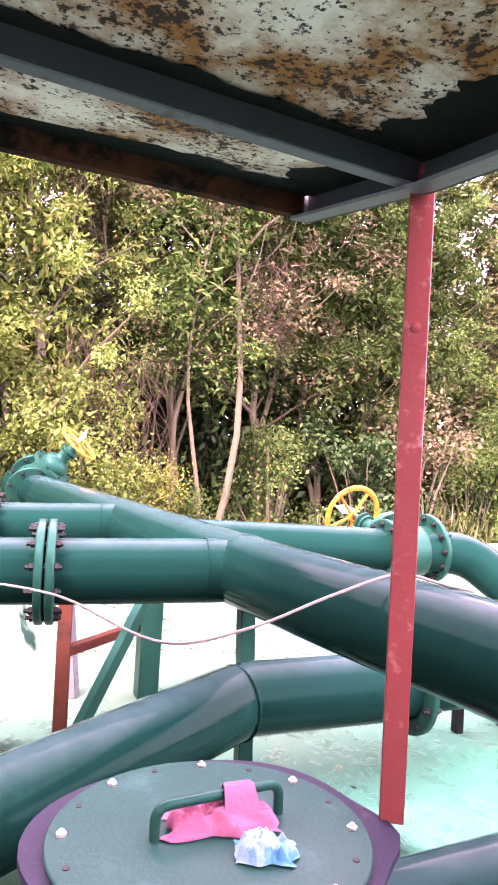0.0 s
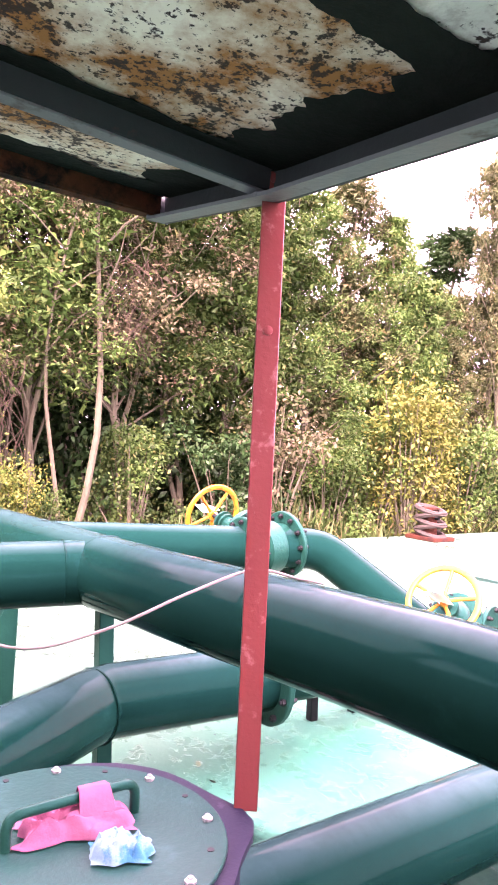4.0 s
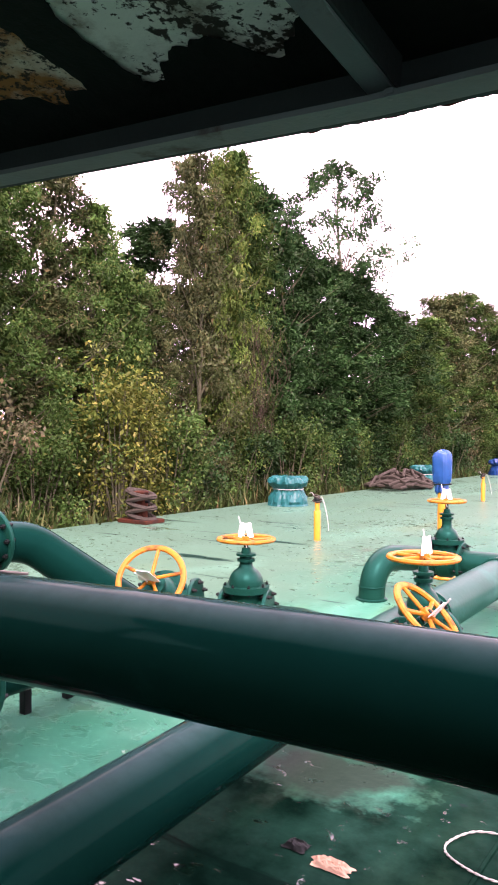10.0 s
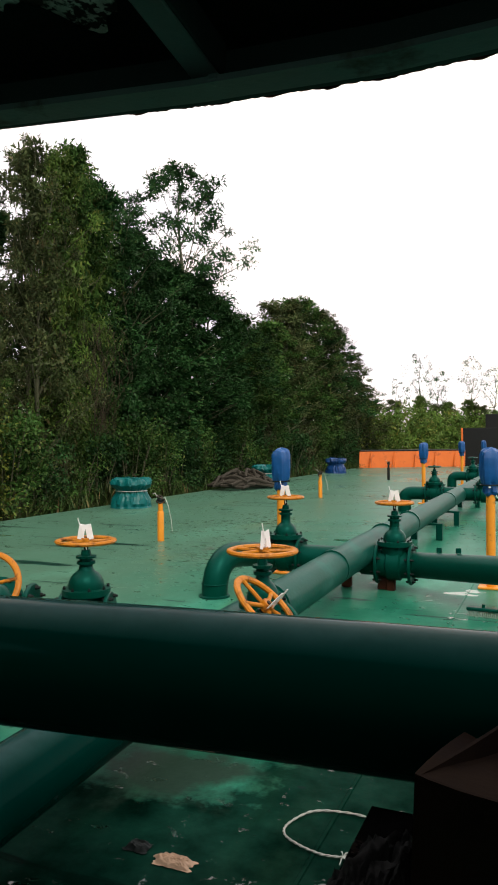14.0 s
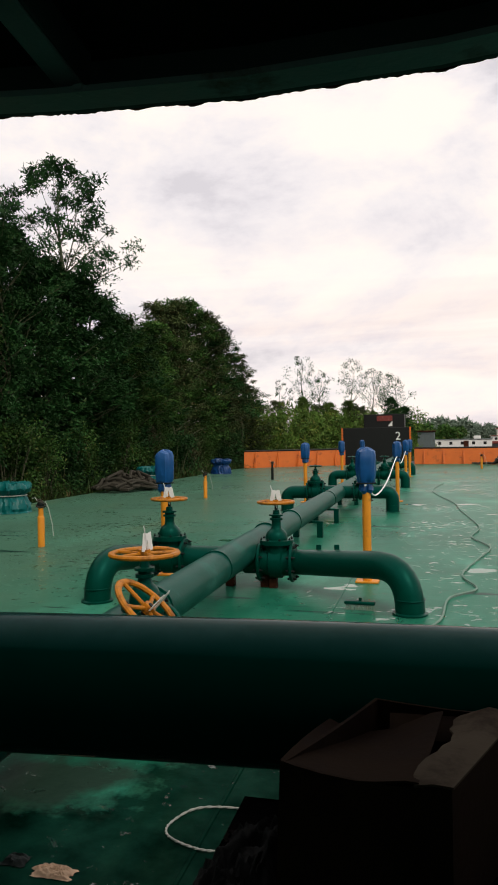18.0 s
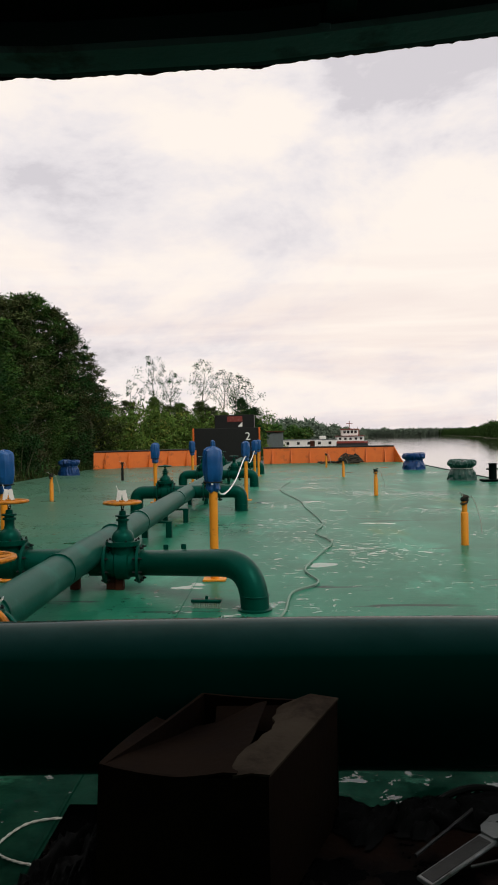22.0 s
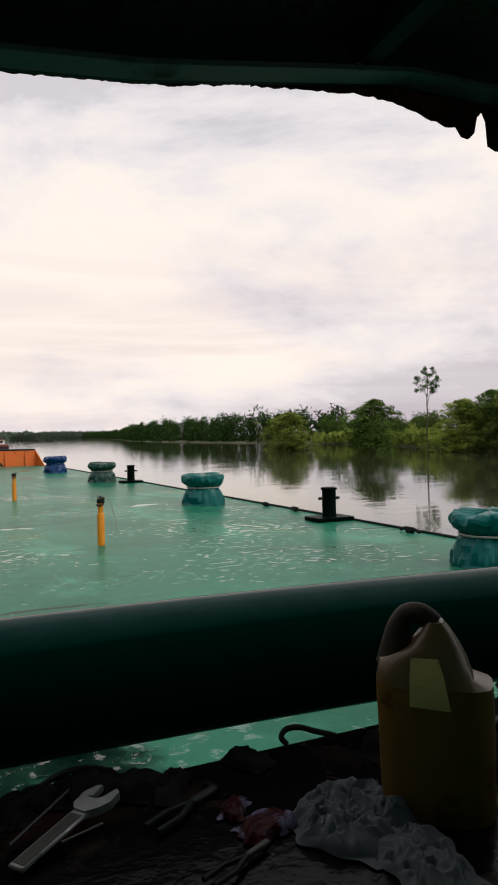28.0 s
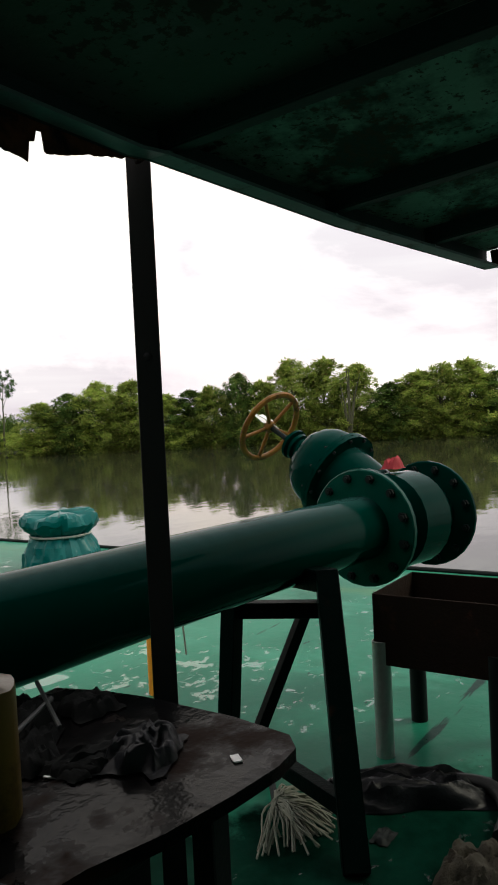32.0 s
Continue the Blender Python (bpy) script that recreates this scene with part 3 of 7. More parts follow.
def fillet(pts, radius, n=7):
    """A path through points with its corners rounded."""
    pts = [Vector(p) for p in pts]
    out = [pts[0]]
    for a, b, c in zip(pts, pts[1:], pts[2:]):
        u, w = (a - b).normalized(), (c - b).normalized()
        half = math.acos(max(-1, min(1, u.dot(w)))) / 2
        cut = min(radius / math.tan(half), (a - b).length * 0.49, (c - b).length * 0.49)
        p, q = b + u * cut, b + w * cut
        for i in range(n + 1):
            t = i / n
            out.append((1 - t) ** 2 * p + 2 * t * (1 - t) * b + t * t * q)
    return out + [pts[-1]]


AXIS_X = Matrix.Rotation(radians(90), 4, "Y")


def along(p, d):
    """The pose whose z runs along d from p."""
    return Matrix.Translation(p) @ Vector(d).to_track_quat("Z", "Y").to_matrix().to_4x4()


def T(x, y, z):
    return Matrix.Translation((x, y, z))

# ---- setting: deck, hull, river, banks ----
DX0, DX1, DY0, DY1 = -9.75, 6.95, -6.0, 41.0
g = Geo()
for i in range(8):
    a, b = DY0 + (DY1 - DY0) * i / 8, DY0 + (DY1 - DY0) * (i + 1) / 8
    for j in range(4):
        c, d = DX0 + (DX1 - DX0) * j / 4, DX0 + (DX1 - DX0) * (j + 1) / 4
        g.add([(c, a, 0), (d, a, 0), (d, b, 0), (c, b, 0)], [(0, 1, 2, 3)])
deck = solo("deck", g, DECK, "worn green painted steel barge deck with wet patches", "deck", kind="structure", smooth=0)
g = Geo().box(((DX0 + DX1) / 2, (DY0 + DY1) / 2 + 2, -0.95), (DX1 - DX0 - 0.02, DY1 - DY0 + 8, 1.88), 0.05)
hull = solo("hull", g, HULL, "black steel hull of the barge", "hull", kind="structure")
for x in (DX1 - 0.03,):
    g = Geo().tube([(x, DY0, 0.015), (x, DY1, 0.015)], 0.022, 8)
    solo("deck_edge_bar", g, DARKSTEEL, "dark round bar welded along the deck edge", "edge bar", kind="structure")
solo("deck_seam", Geo().box((DX0 + 8.86, (DY0 + DY1) / 2, 0.002), (0.018, DY1 - DY0 - 0.1, 0.008), 0.003), DECK, "low welded seam along the deck plates", "seam", kind="structure")

WZ = -1.25
g = Geo().add([(-16, -900, WZ), (1500, -900, WZ), (1500, 3000, WZ), (-16, 3000, WZ)], [(0, 1, 2, 3)])
solo("water", g, WATER, "calm brown river water with soft ripples", "river", kind="structure", smooth=0)


def bank(name, edge, back, z0, label):
    """A low bank that rises from the water line to flat ground."""
    vs, fs = [], []
    for (x, y), (bx, by) in zip(edge, back):
        dx, dy = bx - x, by - y
        s = math.hypot(dx, dy)
        for k, (d, z) in enumerate(((0, -1.6), (0.8, z0 - 0.35), (2.5, z0), (12, z0 + 0.3), (s, z0 + 0.6))):
            vs.append((x + dx * d / s, y + dy * d / s, z + (0.15 * noise.noise((x * 0.3, y * 0.3, d)) if k else 0)))
    for i in range(len(edge) - 1):
        for k in range(4):
            fs.append((i * 5 + k, i * 5 + k + 1, (i + 1) * 5 + k + 1, (i + 1) * 5 + k))
    gg = Geo().add(vs, fs)
    return solo(name, gg, MUD, label, "river bank", kind="structure")


ys = [-60 + 5 * i for i in range(24)]
LEFT_EDGE = [(-9.9 - 0.25 * math.sin(y * 0.7), y) for y in ys] + [(-9, 62), (-7.5, 75), (-5, 95), (1, 130), (7, 170), (12, 240), (20, 340), (60, 600), (130, 1100)]
bank("ground_left_bank", LEFT_EDGE, [(x - 300, y + 5) for x, y in LEFT_EDGE], -0.25, "muddy overgrown bank beside the barge")
RIGHT_EDGE = [(150, -300), (105, -60), (92, 0), (84, 30), (76, 60), (73, 85), (82, 120), (92, 160), (92, 220), (95, 300), (115, 420), (150, 560), (200, 800), (280, 1400)]
bank("ground_right_bank", RIGHT_EDGE, [(x + 400, y + 30) for x, y in RIGHT_EDGE], WZ + 0.35, "low grassy far bank of the river")

# added plain wall, unseen behind the camera, that blocks light and bounces green
g = Geo().box((-1.0, -2.3, 1.6), (14.0, 0.12, 3.2), 0.01)
solo("wall_south", g, ADDEDWALL, "added unseen wall behind the camera, stained green paint", "wall", kind="structure")

# ---- roof over the work place ----
FRONT = [(-2.32, 0.946, 2.218), (-1.68, 0.97, 2.132), (-1.2, 0.987, 2.1), (-0.6, 1.009, 2.063), (-0.3, 1.02, 2.055), (0.0, 1.03, 2.066), (0.24, 1.039, 2.09), (0.47, 1.047, 2.116), (0.64, 1.053, 2.147), (0.8, 1.058, 2.177), (1.035, 1.07, 2.22), (1.687, 1.05, 2.215), (1.766, 1.04, 2.222), (2.537, 0.85, 2.157), (3.589, 0.62, 2.129)]


def front_at(x):
    xs = [p[0] for p in FRONT]
    return float(np.interp(x, xs, [p[1] for p in FRONT])), float(np.interp(x, xs, [p[2] for p in FRONT]))


roof = thing("canopy_roof", "low steel canopy roof, white sheet underside eaten by rust", "roof", kind="structure")
edges = [-2.31, -1.72, -1.03, -0.555, 0.1, 0.9, 1.78, 2.45, 3.05, 3.59]
for a, b in zip(edges, edges[1:]):
    rise = 0.09
    cut = [a] + [p[0] for p in FRONT if a + 0.01 < p[0] < b - 0.01] + [b]
    g = Geo()
    for c, d in zip(cut, cut[1:]):
        (ya, za), (yb, zb) = front_at(c), front_at(d)
        vs = []
        for dz in (0.084, 0.092):
            vs += [(c, ya + 0.01, za + dz - 0.004), (d, yb + 0.01, zb + dz - 0.004), (d, -1.2, 2.24 + rise + dz), (c, -1.2, 2.24 + rise + dz)]
        g.add(vs, [(3, 2, 1, 0), (4, 5, 6, 7), (0, 1, 5, 4), (1, 2, 6, 5), (2, 3, 7, 6), (3, 0, 4, 7)])
    # the middle sheets get the colour with the canopy shade painted in
    part("roof_sheet", g, SHEET if a < -1.1 else (PALESHEET if a < -0.6 else (SHADESHEET if a < 1.7 else GREENSHEET)), roof, "" if a < -1.1 else ("pale greenish sheet" if a < -0.6 else ("sheet darkened with painted shade" if a < 1.7 else "mouldy greenish sheet")), smooth=0)
for i, x in enumerate(edges):
    if x == -1.03:
        continue  # two sheets meet here without a rib
    y, z = front_at(x)
    end = i in (0, len(edges) - 1)
    g = Geo()
    p0, p1 = Vector((x, y - 0.02, z + 0.045)), Vector((x, -1.18, 2.372))
    d = p1 - p0
    zl = d.normalized()
    xl = zl.cross(Vector((0, 0, 1))).normalized()
    m = Matrix((xl, zl.cross(xl), zl)).transposed().to_4x4()
    m.translation = p0 + d / 2
    up = 1 if zl.cross(xl).z > 0 else -1
    rib = part("rib", g.box((0, up * 0.006, 0), (0.008, 0.06, d.length), 0.002, m), EDGE if end else CHANNEL, roof, "rusted edge angle" if end else "dark web of a steel angle")
    part("rib_flange", Geo().box((0.022 if x < 0 else -0.022, -up * 0.026, 0), (0.044, 0.007, d.length), 0.002, m), EDGE if end else (BEAM if x < -0.5 else CHANNEL), rib)
    if not end:
        part("bolt", Geo().lathe([(0.014, 0), (0.014, 0.008), (0.008, 0.012)], 6, T(x, y - 0.05, z + 0.012) @ Matrix.Rotation(radians(180), 4, "X")), BEAM, rib)
# black mould spreading from the front channel over the sheets
rg = random.Random(15)
vs, fs = [], []
xs = [-2.29 + 0.008 * k for k in range(300)]
for x in xs:
    y, z = front_at(x)
    back = y - 0.17 - 0.1 * noise.noise((x * 3.0, 0, 1.5)) - 0.07 * noise.noise((x * 11, 0, 2.5)) - 0.025 * noise.noise((x * 29, 0, 3.5)) - 0.012 * noise.noise((x * 70, 0, 4.5))
    back -= 0.12 * max(0.0, 1 - abs(x + 1.72) / 0.12) + 0.06 * max(0.0, 1 - abs(x + 1.05) / 0.1)
    for yy in (y, back):
        u = (y + 0.01 - yy) / (y + 1.21)
        vs.append((x, yy, (z + 0.08) * (1 - u) + 2.414 * u - 0.003))
for k in range(len(xs) - 1):
    fs.append((2 * k, 2 * k + 1, 2 * k + 3, 2 * k + 2))
part("mould_film", Geo().add(vs, fs), MOULD, roof, "ragged black mould along the front", smooth=0)
for x0, side, base in ((-2.3, 1, 0.11), (-1.72, -1, 0.05), (-1.72, 1, 0.06), (-1.03, -1, 0.07), (-1.03, 1, 0.05), (-0.555, -1, 0.04), (-0.555, 1, 0.12), (0.1, -1, 0.2)):
    fy, fz = front_at(x0)
    vs, fs, ys_ = [], [], [fy - 0.02 - 0.012 * k for k in range(176)]
    for y in ys_:
        u = (fy + 0.01 - y) / (fy + 1.21)
        w = base + 0.55 * base * noise.noise((y * 2.6, x0 + side, 1.5)) + 0.4 * base * noise.noise((y * 9, x0 + side, 2.5)) + 0.15 * base * noise.noise((y * 31, x0, 3.5))
        x1 = x0 + side * max(0.02, w)
        for xx in (x0, x1):
            yf, zf = front_at(xx)
            v = (yf + 0.01 - y) / (yf + 1.21)
            vs.append((xx, y, (zf + 0.08) * (1 - v) + 2.414 * v - 0.0045 - 0.0004 * (side > 0)))
    for k in range(len(ys_) - 1):
        fs.append((2 * k, 2 * k + 1, 2 * k + 3, 2 * k + 2))
    part("mould_film", Geo().add(vs, fs), MOULD, roof, "ragged black mould along a rib", smooth=0)
# front channel: web and bottom flange, following the sagging edge
for nm, lo, hi, d0, d1, mat in (("front_channel", 0.0, 0.085, 0.0, 0.012, CHANNEL), ("lower_flange", 0.0, 0.01, -0.06, 0.0, BEAM)):
    g = Geo()
    for (a, b) in zip(FRONT, FRONT[1:]):
        a, b = Vector(a), Vector(b)
        q = []
        for p in (a, b):
            q += [p + Vector((0, d0, lo)), p + Vector((0, d1, lo)), p + Vector((0, d1, hi)), p + Vector((0, d0, hi))]
        g.add(q, [(0, 1, 2, 3), (7, 6, 5, 4), (0, 4, 5, 1), (1, 5, 6, 2), (2, 6, 7, 3), (3, 7, 4, 0)])
    part(nm, g, mat, roof, "grey painted steel channel with rust spots", smooth=30)


part("end_cap", Geo().box((-2.325, 0.925, 2.262), (0.008, 0.075, 0.088), 0.002), BEAM, roof, "plate closing the end of the channel")


def angle_post(name, x, y, z0, z1, mat, label, turn=0, lean=(0, 0), w=0.06):
    t = thing(name, label, "post", along((x, y, z0), (lean[0], lean[1], 1)) @ Matrix.Rotation(-Vector((lean[0], lean[1], 1)).to_track_quat("Z", "Y").to_euler().z, 4, "Z") @ Matrix.Rotation(radians(turn), 4, "Z"))
    h = z1 - z0
    part("flange", Geo().box((0, 0, h / 2), (w, 0.006, h), 0.002), mat, t)
    part("web", Geo().box((0.003 - w / 2, 0.029, h / 2), (0.006, 0.05, h), 0.002), mat, t)
    for z in (h - 0.04, h * 0.74):
        part("bolt", Geo().lathe([(0.013, 0), (0.013, 0.003), (0.008, 0.005)], 12, T(0, -0.003, z) @ Matrix.Rotation(radians(90), 4, "X")), mat, t, "painted-over bolt head")
    return t


angle_post("canopy_post", -1.731, 0.965, 0.6, 2.24, RED, "red painted steel angle post holding the canopy", turn=58, lean=(0.0, 0.004))
angle_post("canopy_post", 1.782, 1.094, 0.0, 2.28, BLACKPAINT, "dark steel angle post holding the canopy", turn=-56, w=0.069)

# ---- pipes ----
R1 = 0.163
HEAD = [(-8.3, 0.55, 0.93), (-6.5, 0.78, 0.93), (-5.0, 0.96, 0.93), (-3.8, 1.1, 0.93), (-2.7, 1.24, 0.93), (-1.9, 1.385, 0.93), (-1.3, 1.46, 0.93), (-0.6, 1.52, 0.93), (0.2, 1.55, 0.93), (0.9, 1.53, 0.93), (1.6, 1.475, 0.93), (2.4, 1.42, 0.93), (3.62, 1.3, 0.93)]


def smooth_path(pts, n=4):
    """Points on a soft curve through pts."""
    p = [Vector(q) for q in pts]
    out = []
    for i in range(len(p) - 1):
        a, b, c, d = p[max(i - 1, 0)], p[i], p[i + 1], p[min(i + 2, len(p) - 1)]
        for k in range(n):
            t = k / n
            out.append(0.5 * ((2 * b) + (c - a) * t + (2 * a - 5 * b + 4 * c - d) * t * t + (3 * b - a - 3 * c + d) * t ** 3))
    return out + [p[-1]]


def flange(parent, p, d, r, thick=0.035, bolts=12, mat=None, label="", bolt_mat=None):
    """A flange disc with raised face, and its ring of bolts."""
    m = along(p, d)
    f = part("flange", Geo().lathe([(r * 0.7, -0.002), (r - 0.006, 0), (r, 0.006), (r, thick - 0.006), (r - 0.006, thick), (r * 0.7, thick + 0.002)], 28, m), mat or VALVE, parent, label)
    for k in range(bolts):
        a = 2 * math.pi * (k + 0.5) / bolts
        q = T(0.86 * r * math.cos(a), 0.86 * r * math.sin(a), 0)
        s = r * 0.075
        part("bolt", Geo().lathe([(s * 0.6, -0.03), (s * 0.6, -0.02), (s, -0.02), (s, 0.0), (s * 0.7, 0.0), (s * 0.7, thick), (s, thick), (s, thick + 0.018), (s * 0.6, thick + 0.02), (s * 0.6, thick + 0.035)], 6, m @ q), bolt_mat or DARKSTEEL, f, smooth=0)
    return f


def weld(parent, p, d, r):
    part("weld_seam", Geo().ring(r, 0.0035, 36, 6, along(p, d)), PIPE, parent)


header = thing("header_pipe", "large glossy green cross pipe running over the deck", "pipe")
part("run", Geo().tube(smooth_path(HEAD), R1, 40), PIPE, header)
for x0, x1, y0, y1 in ((-3.28, -3.42, 1.16, 0.36), (-4.85, -4.98, 0.98, 0.2)):
    d = Vector((x1 - x0, y1 - y0, 0)).normalized()
    part("branch", Geo().tube([(x0, y0, 0.93), (x1, y1, 0.92)], 0.142, 32), PIPE, header)
    part("weld_seam", Geo().ring(0.142, 0.004, 36, 6, along(Vector((x0, y0, 0.93)) + d * 0.17, d)), PIPE, header)
    flange(header, (x1, y1, 0.92), d, 0.225, bolts=12)
    flange(header, Vector((x1, y1, 0.92)) + d * 0.045, d, 0.225, bolts=12)
    part("spool", Geo().tube([Vector((x1, y1, 0.92)) + d * 0.08, Vector((x1, y1, 0.92)) + d * 1.4], 0.142, 28), PIPE, header)
for p, q in ((HEAD[3], HEAD[4]),):
    weld(header, (Vector(p) + Vector(q)) / 2, Vector(q) - Vector(p), R1)
flange(header, (3.6, 1.3, 0.93), (1, -0.15, 0), 0.3, bolts=12)

lower = thing("suction_pipe", "green steel pipe low over the deck with a mitred bend", "pipe")
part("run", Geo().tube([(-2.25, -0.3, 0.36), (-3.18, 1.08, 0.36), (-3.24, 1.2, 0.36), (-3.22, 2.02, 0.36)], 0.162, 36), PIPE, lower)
part("weld_seam", Geo().ring(0.162, 0.0045, 36, 6, along((-3.2, 1.13, 0.36), (-0.3, 0.95, 0))), PIPE, lower)
flange(lower, (-3.22, 2.02, 0.36), (0, 1, 0), 0.235, bolts=10)
for x, y in ((-3.42, 2.5), (-3.42, 2.8)):
    part("leg", Geo().box((x, y, 0.11), (0.05, 0.05, 0.22)), DARKSTEEL, lower)
part("elbow", Geo().tube(fillet([(-3.22, 2.05, 0.36), (-3.22, 2.75, 0.36), (-3.22, 2.75, 0.22)], 0.2), 0.14, 24), PIPE, lower)

fore = thing("deck_pipeline", "long weathered green cargo pipeline along the deck", "pipe")
FX = -1.9
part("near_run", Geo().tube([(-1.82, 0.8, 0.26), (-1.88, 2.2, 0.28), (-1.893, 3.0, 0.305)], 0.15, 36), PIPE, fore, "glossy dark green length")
part("run", Geo().tube([(-1.893, 2.99, 0.305), (FX, 4.0, 0.34), (FX, 7.0, 0.38), (FX, 20, 0.4), (FX, 39.5, 0.4)], 0.15, 32), FOREPIPE, fore)
for y in (4.6, 6.1, 8.1, 9.6, 13.2, 17.5, 22, 27):
    part("clamp_band", Geo().lathe([(0.152, -0.02), (0.158, -0.018), (0.158, 0.018), (0.152, 0.02)], 28, along((FX, y, 0.345 + 0.01 * min(y, 8) - 0.03), (0, 1, 0))), VALVE, fore)
for y in (7.19, 10.95, 12.9, 16.4, 19.5, 23.5, 26, 30, 34):
    for x in (FX - 0.17, FX + 0.2):
        part("leg", Geo().box((x, y, 0.12), (0.09, 0.09, 0.24), 0.006), RUST if y < 8 else VALVE, fore)
    part("saddle", Geo().box((FX, y, 0.235), (0.5, 0.1, 0.03), 0.004), VALVE, fore)


def valve(label, m, r=0.133, wheel=0.18, neck=0.36, tags=True, bolts=8, wheel_mat=None, length=0.3, mat=None, dome=0.85, bh=0.145, disc=1.5, rise=None, cap=1.3, tag_size=(0.046, 0.11)):
    """A gate valve: the pipe runs along x, the stem along z."""
    mat = mat or VALVE
    t = thing("gate_valve", label, "valve", m, "valves on the deck")
    fl = r * disc
    rise = rise or r * 1.37
    b = part("body", Geo().lathe([(r * 1.02, -length / 2), (r * 1.05, -length / 4), (r * (1.22 if disc < 1.6 else 1.5), -0.2 * length), (r * (1.22 if disc < 1.6 else 1.5), 0.2 * length), (r * 1.05, length / 4), (r * 1.02, length / 2)], 24, AXIS_X), mat, t)
    part("neck", Geo().lathe([(r * 1.02, 0.0), (r * 0.75 * cap, rise - 0.003), (r * cap, rise), (r * cap, rise + 0.022)], 20), mat, t)
    for s in (-1, 1):
        flange(t, (s * length / 2 - (0.0 if s > 0 else 0.03), 0, 0), (1, 0, 0), fl, 0.03, bolts, mat)
    z = rise + 0.022
    e = bh / 0.145
    rd = r * dome
    bon = part("bonnet", Geo().lathe([(r * cap, z), (r * cap, z + 0.022), (rd, z + 0.024), (rd, z + 0.045 * e), (rd * 0.96, z + 0.07 * e), (rd * 0.86, z + 0.095 * e), (rd * 0.7, z + 0.117 * e), (rd * 0.5, z + 0.133 * e), (r * 0.4, z + bh), (r * 0.36, z + bh + 0.02)], 26), mat, t)
    for k in range(bolts):
        a = 2 * math.pi * (k + 0.5) / bolts
        part("bolt", Geo().lathe([(0.006, -0.035), (0.011, -0.034), (0.011, -0.02), (0.006, -0.019), (0.006, 0.022), (0.011, 0.023), (0.011, 0.036), (0.006, 0.037), (0.005, 0.046)], 6, T((cap - 0.13) * r * math.cos(a), (cap - 0.13) * r * math.sin(a), z)), DARKSTEEL, bon, smooth=0)
    zz = z + max(neck * 0.55, bh + 0.02)
    part("throat", Geo().lathe([(r * 0.36, z + bh), (r * 0.36, zz + 0.005)], 16), mat, t)
    part("gland", Geo().lathe([(r * 0.5, zz), (r * 0.5, zz + 0.02), (r * 0.36, zz + 0.022), (r * 0.36, zz + 0.04), (r * 0.55, zz + 0.042), (r * 0.55, zz + 0.058), (r * 0.28, zz + 0.06), (r * 0.24, zz + 0.1), (0.02, zz + 0.102)], 14), mat, t)
    part("stem", Geo().tube([(0, 0, zz + 0.06), (0, 0, z + neck + 0.03)], 0.016, 10), DARKSTEEL, t)
    w = part("handwheel", Geo().ring(wheel, 0.02, 40, 8, T(0, 0, z + neck) @ Matrix.Diagonal((1, 1, 0.8, 1))), wheel_mat or YELLOW, t, "yellow painted handwheel")
    part("hub", Geo().lathe([(0.035, -0.02), (0.04, 0), (0.035, 0.025)], 14, T(0, 0, z + neck)), wheel_mat or YELLOW, w)
    for k in range(5):
        a = 2 * math.pi * k / 5 + 0.3
        part("spoke", Geo().tube([(0.03 * math.cos(a), 0.03 * math.sin(a), z + neck), (wheel * math.cos(a), wheel * math.sin(a), z + neck)], 0.012, 8), wheel_mat or YELLOW, w)
    if tags:
        for dx, a in ((-0.035, 10), (0.04, -12)):
            tag = part("tag", Geo().box((0, 0, tag_size[1] * 0.45), (tag_size[0], 0.004, tag_size[1]), 0.001, T(dx, -0.02, z + neck + 0.02) @ Matrix.Rotation(radians(a), 4, "Y")), WHITEPLASTIC, w, "white plastic tag tied to the wheel")
        part("cable_tie", Geo().tube([(0.01, -0.02, z + neck - 0.06), (-0.005, -0.03, z + neck + 0.02), (-0.05, -0.03, z + neck + 0.17)], 0.0035, 5), WHITEPLASTIC, w, "white plastic cable tie")
    return t


def upright(x, y, z, turn=0):
    return T(x, y, z) @ Matrix.Rotation(radians(turn), 4, "Z")


def tilted(p, stem, pipe):
    """The pose of a valve with its stem and its pipe along given ways."""
    z = Vector(stem).normalized()
    x = Vector(pipe)
    x = (x - z * x.dot(z)).normalized()
    m = Matrix((x, z.cross(x), z)).transposed().to_4x4()
    return T(*p) @ m


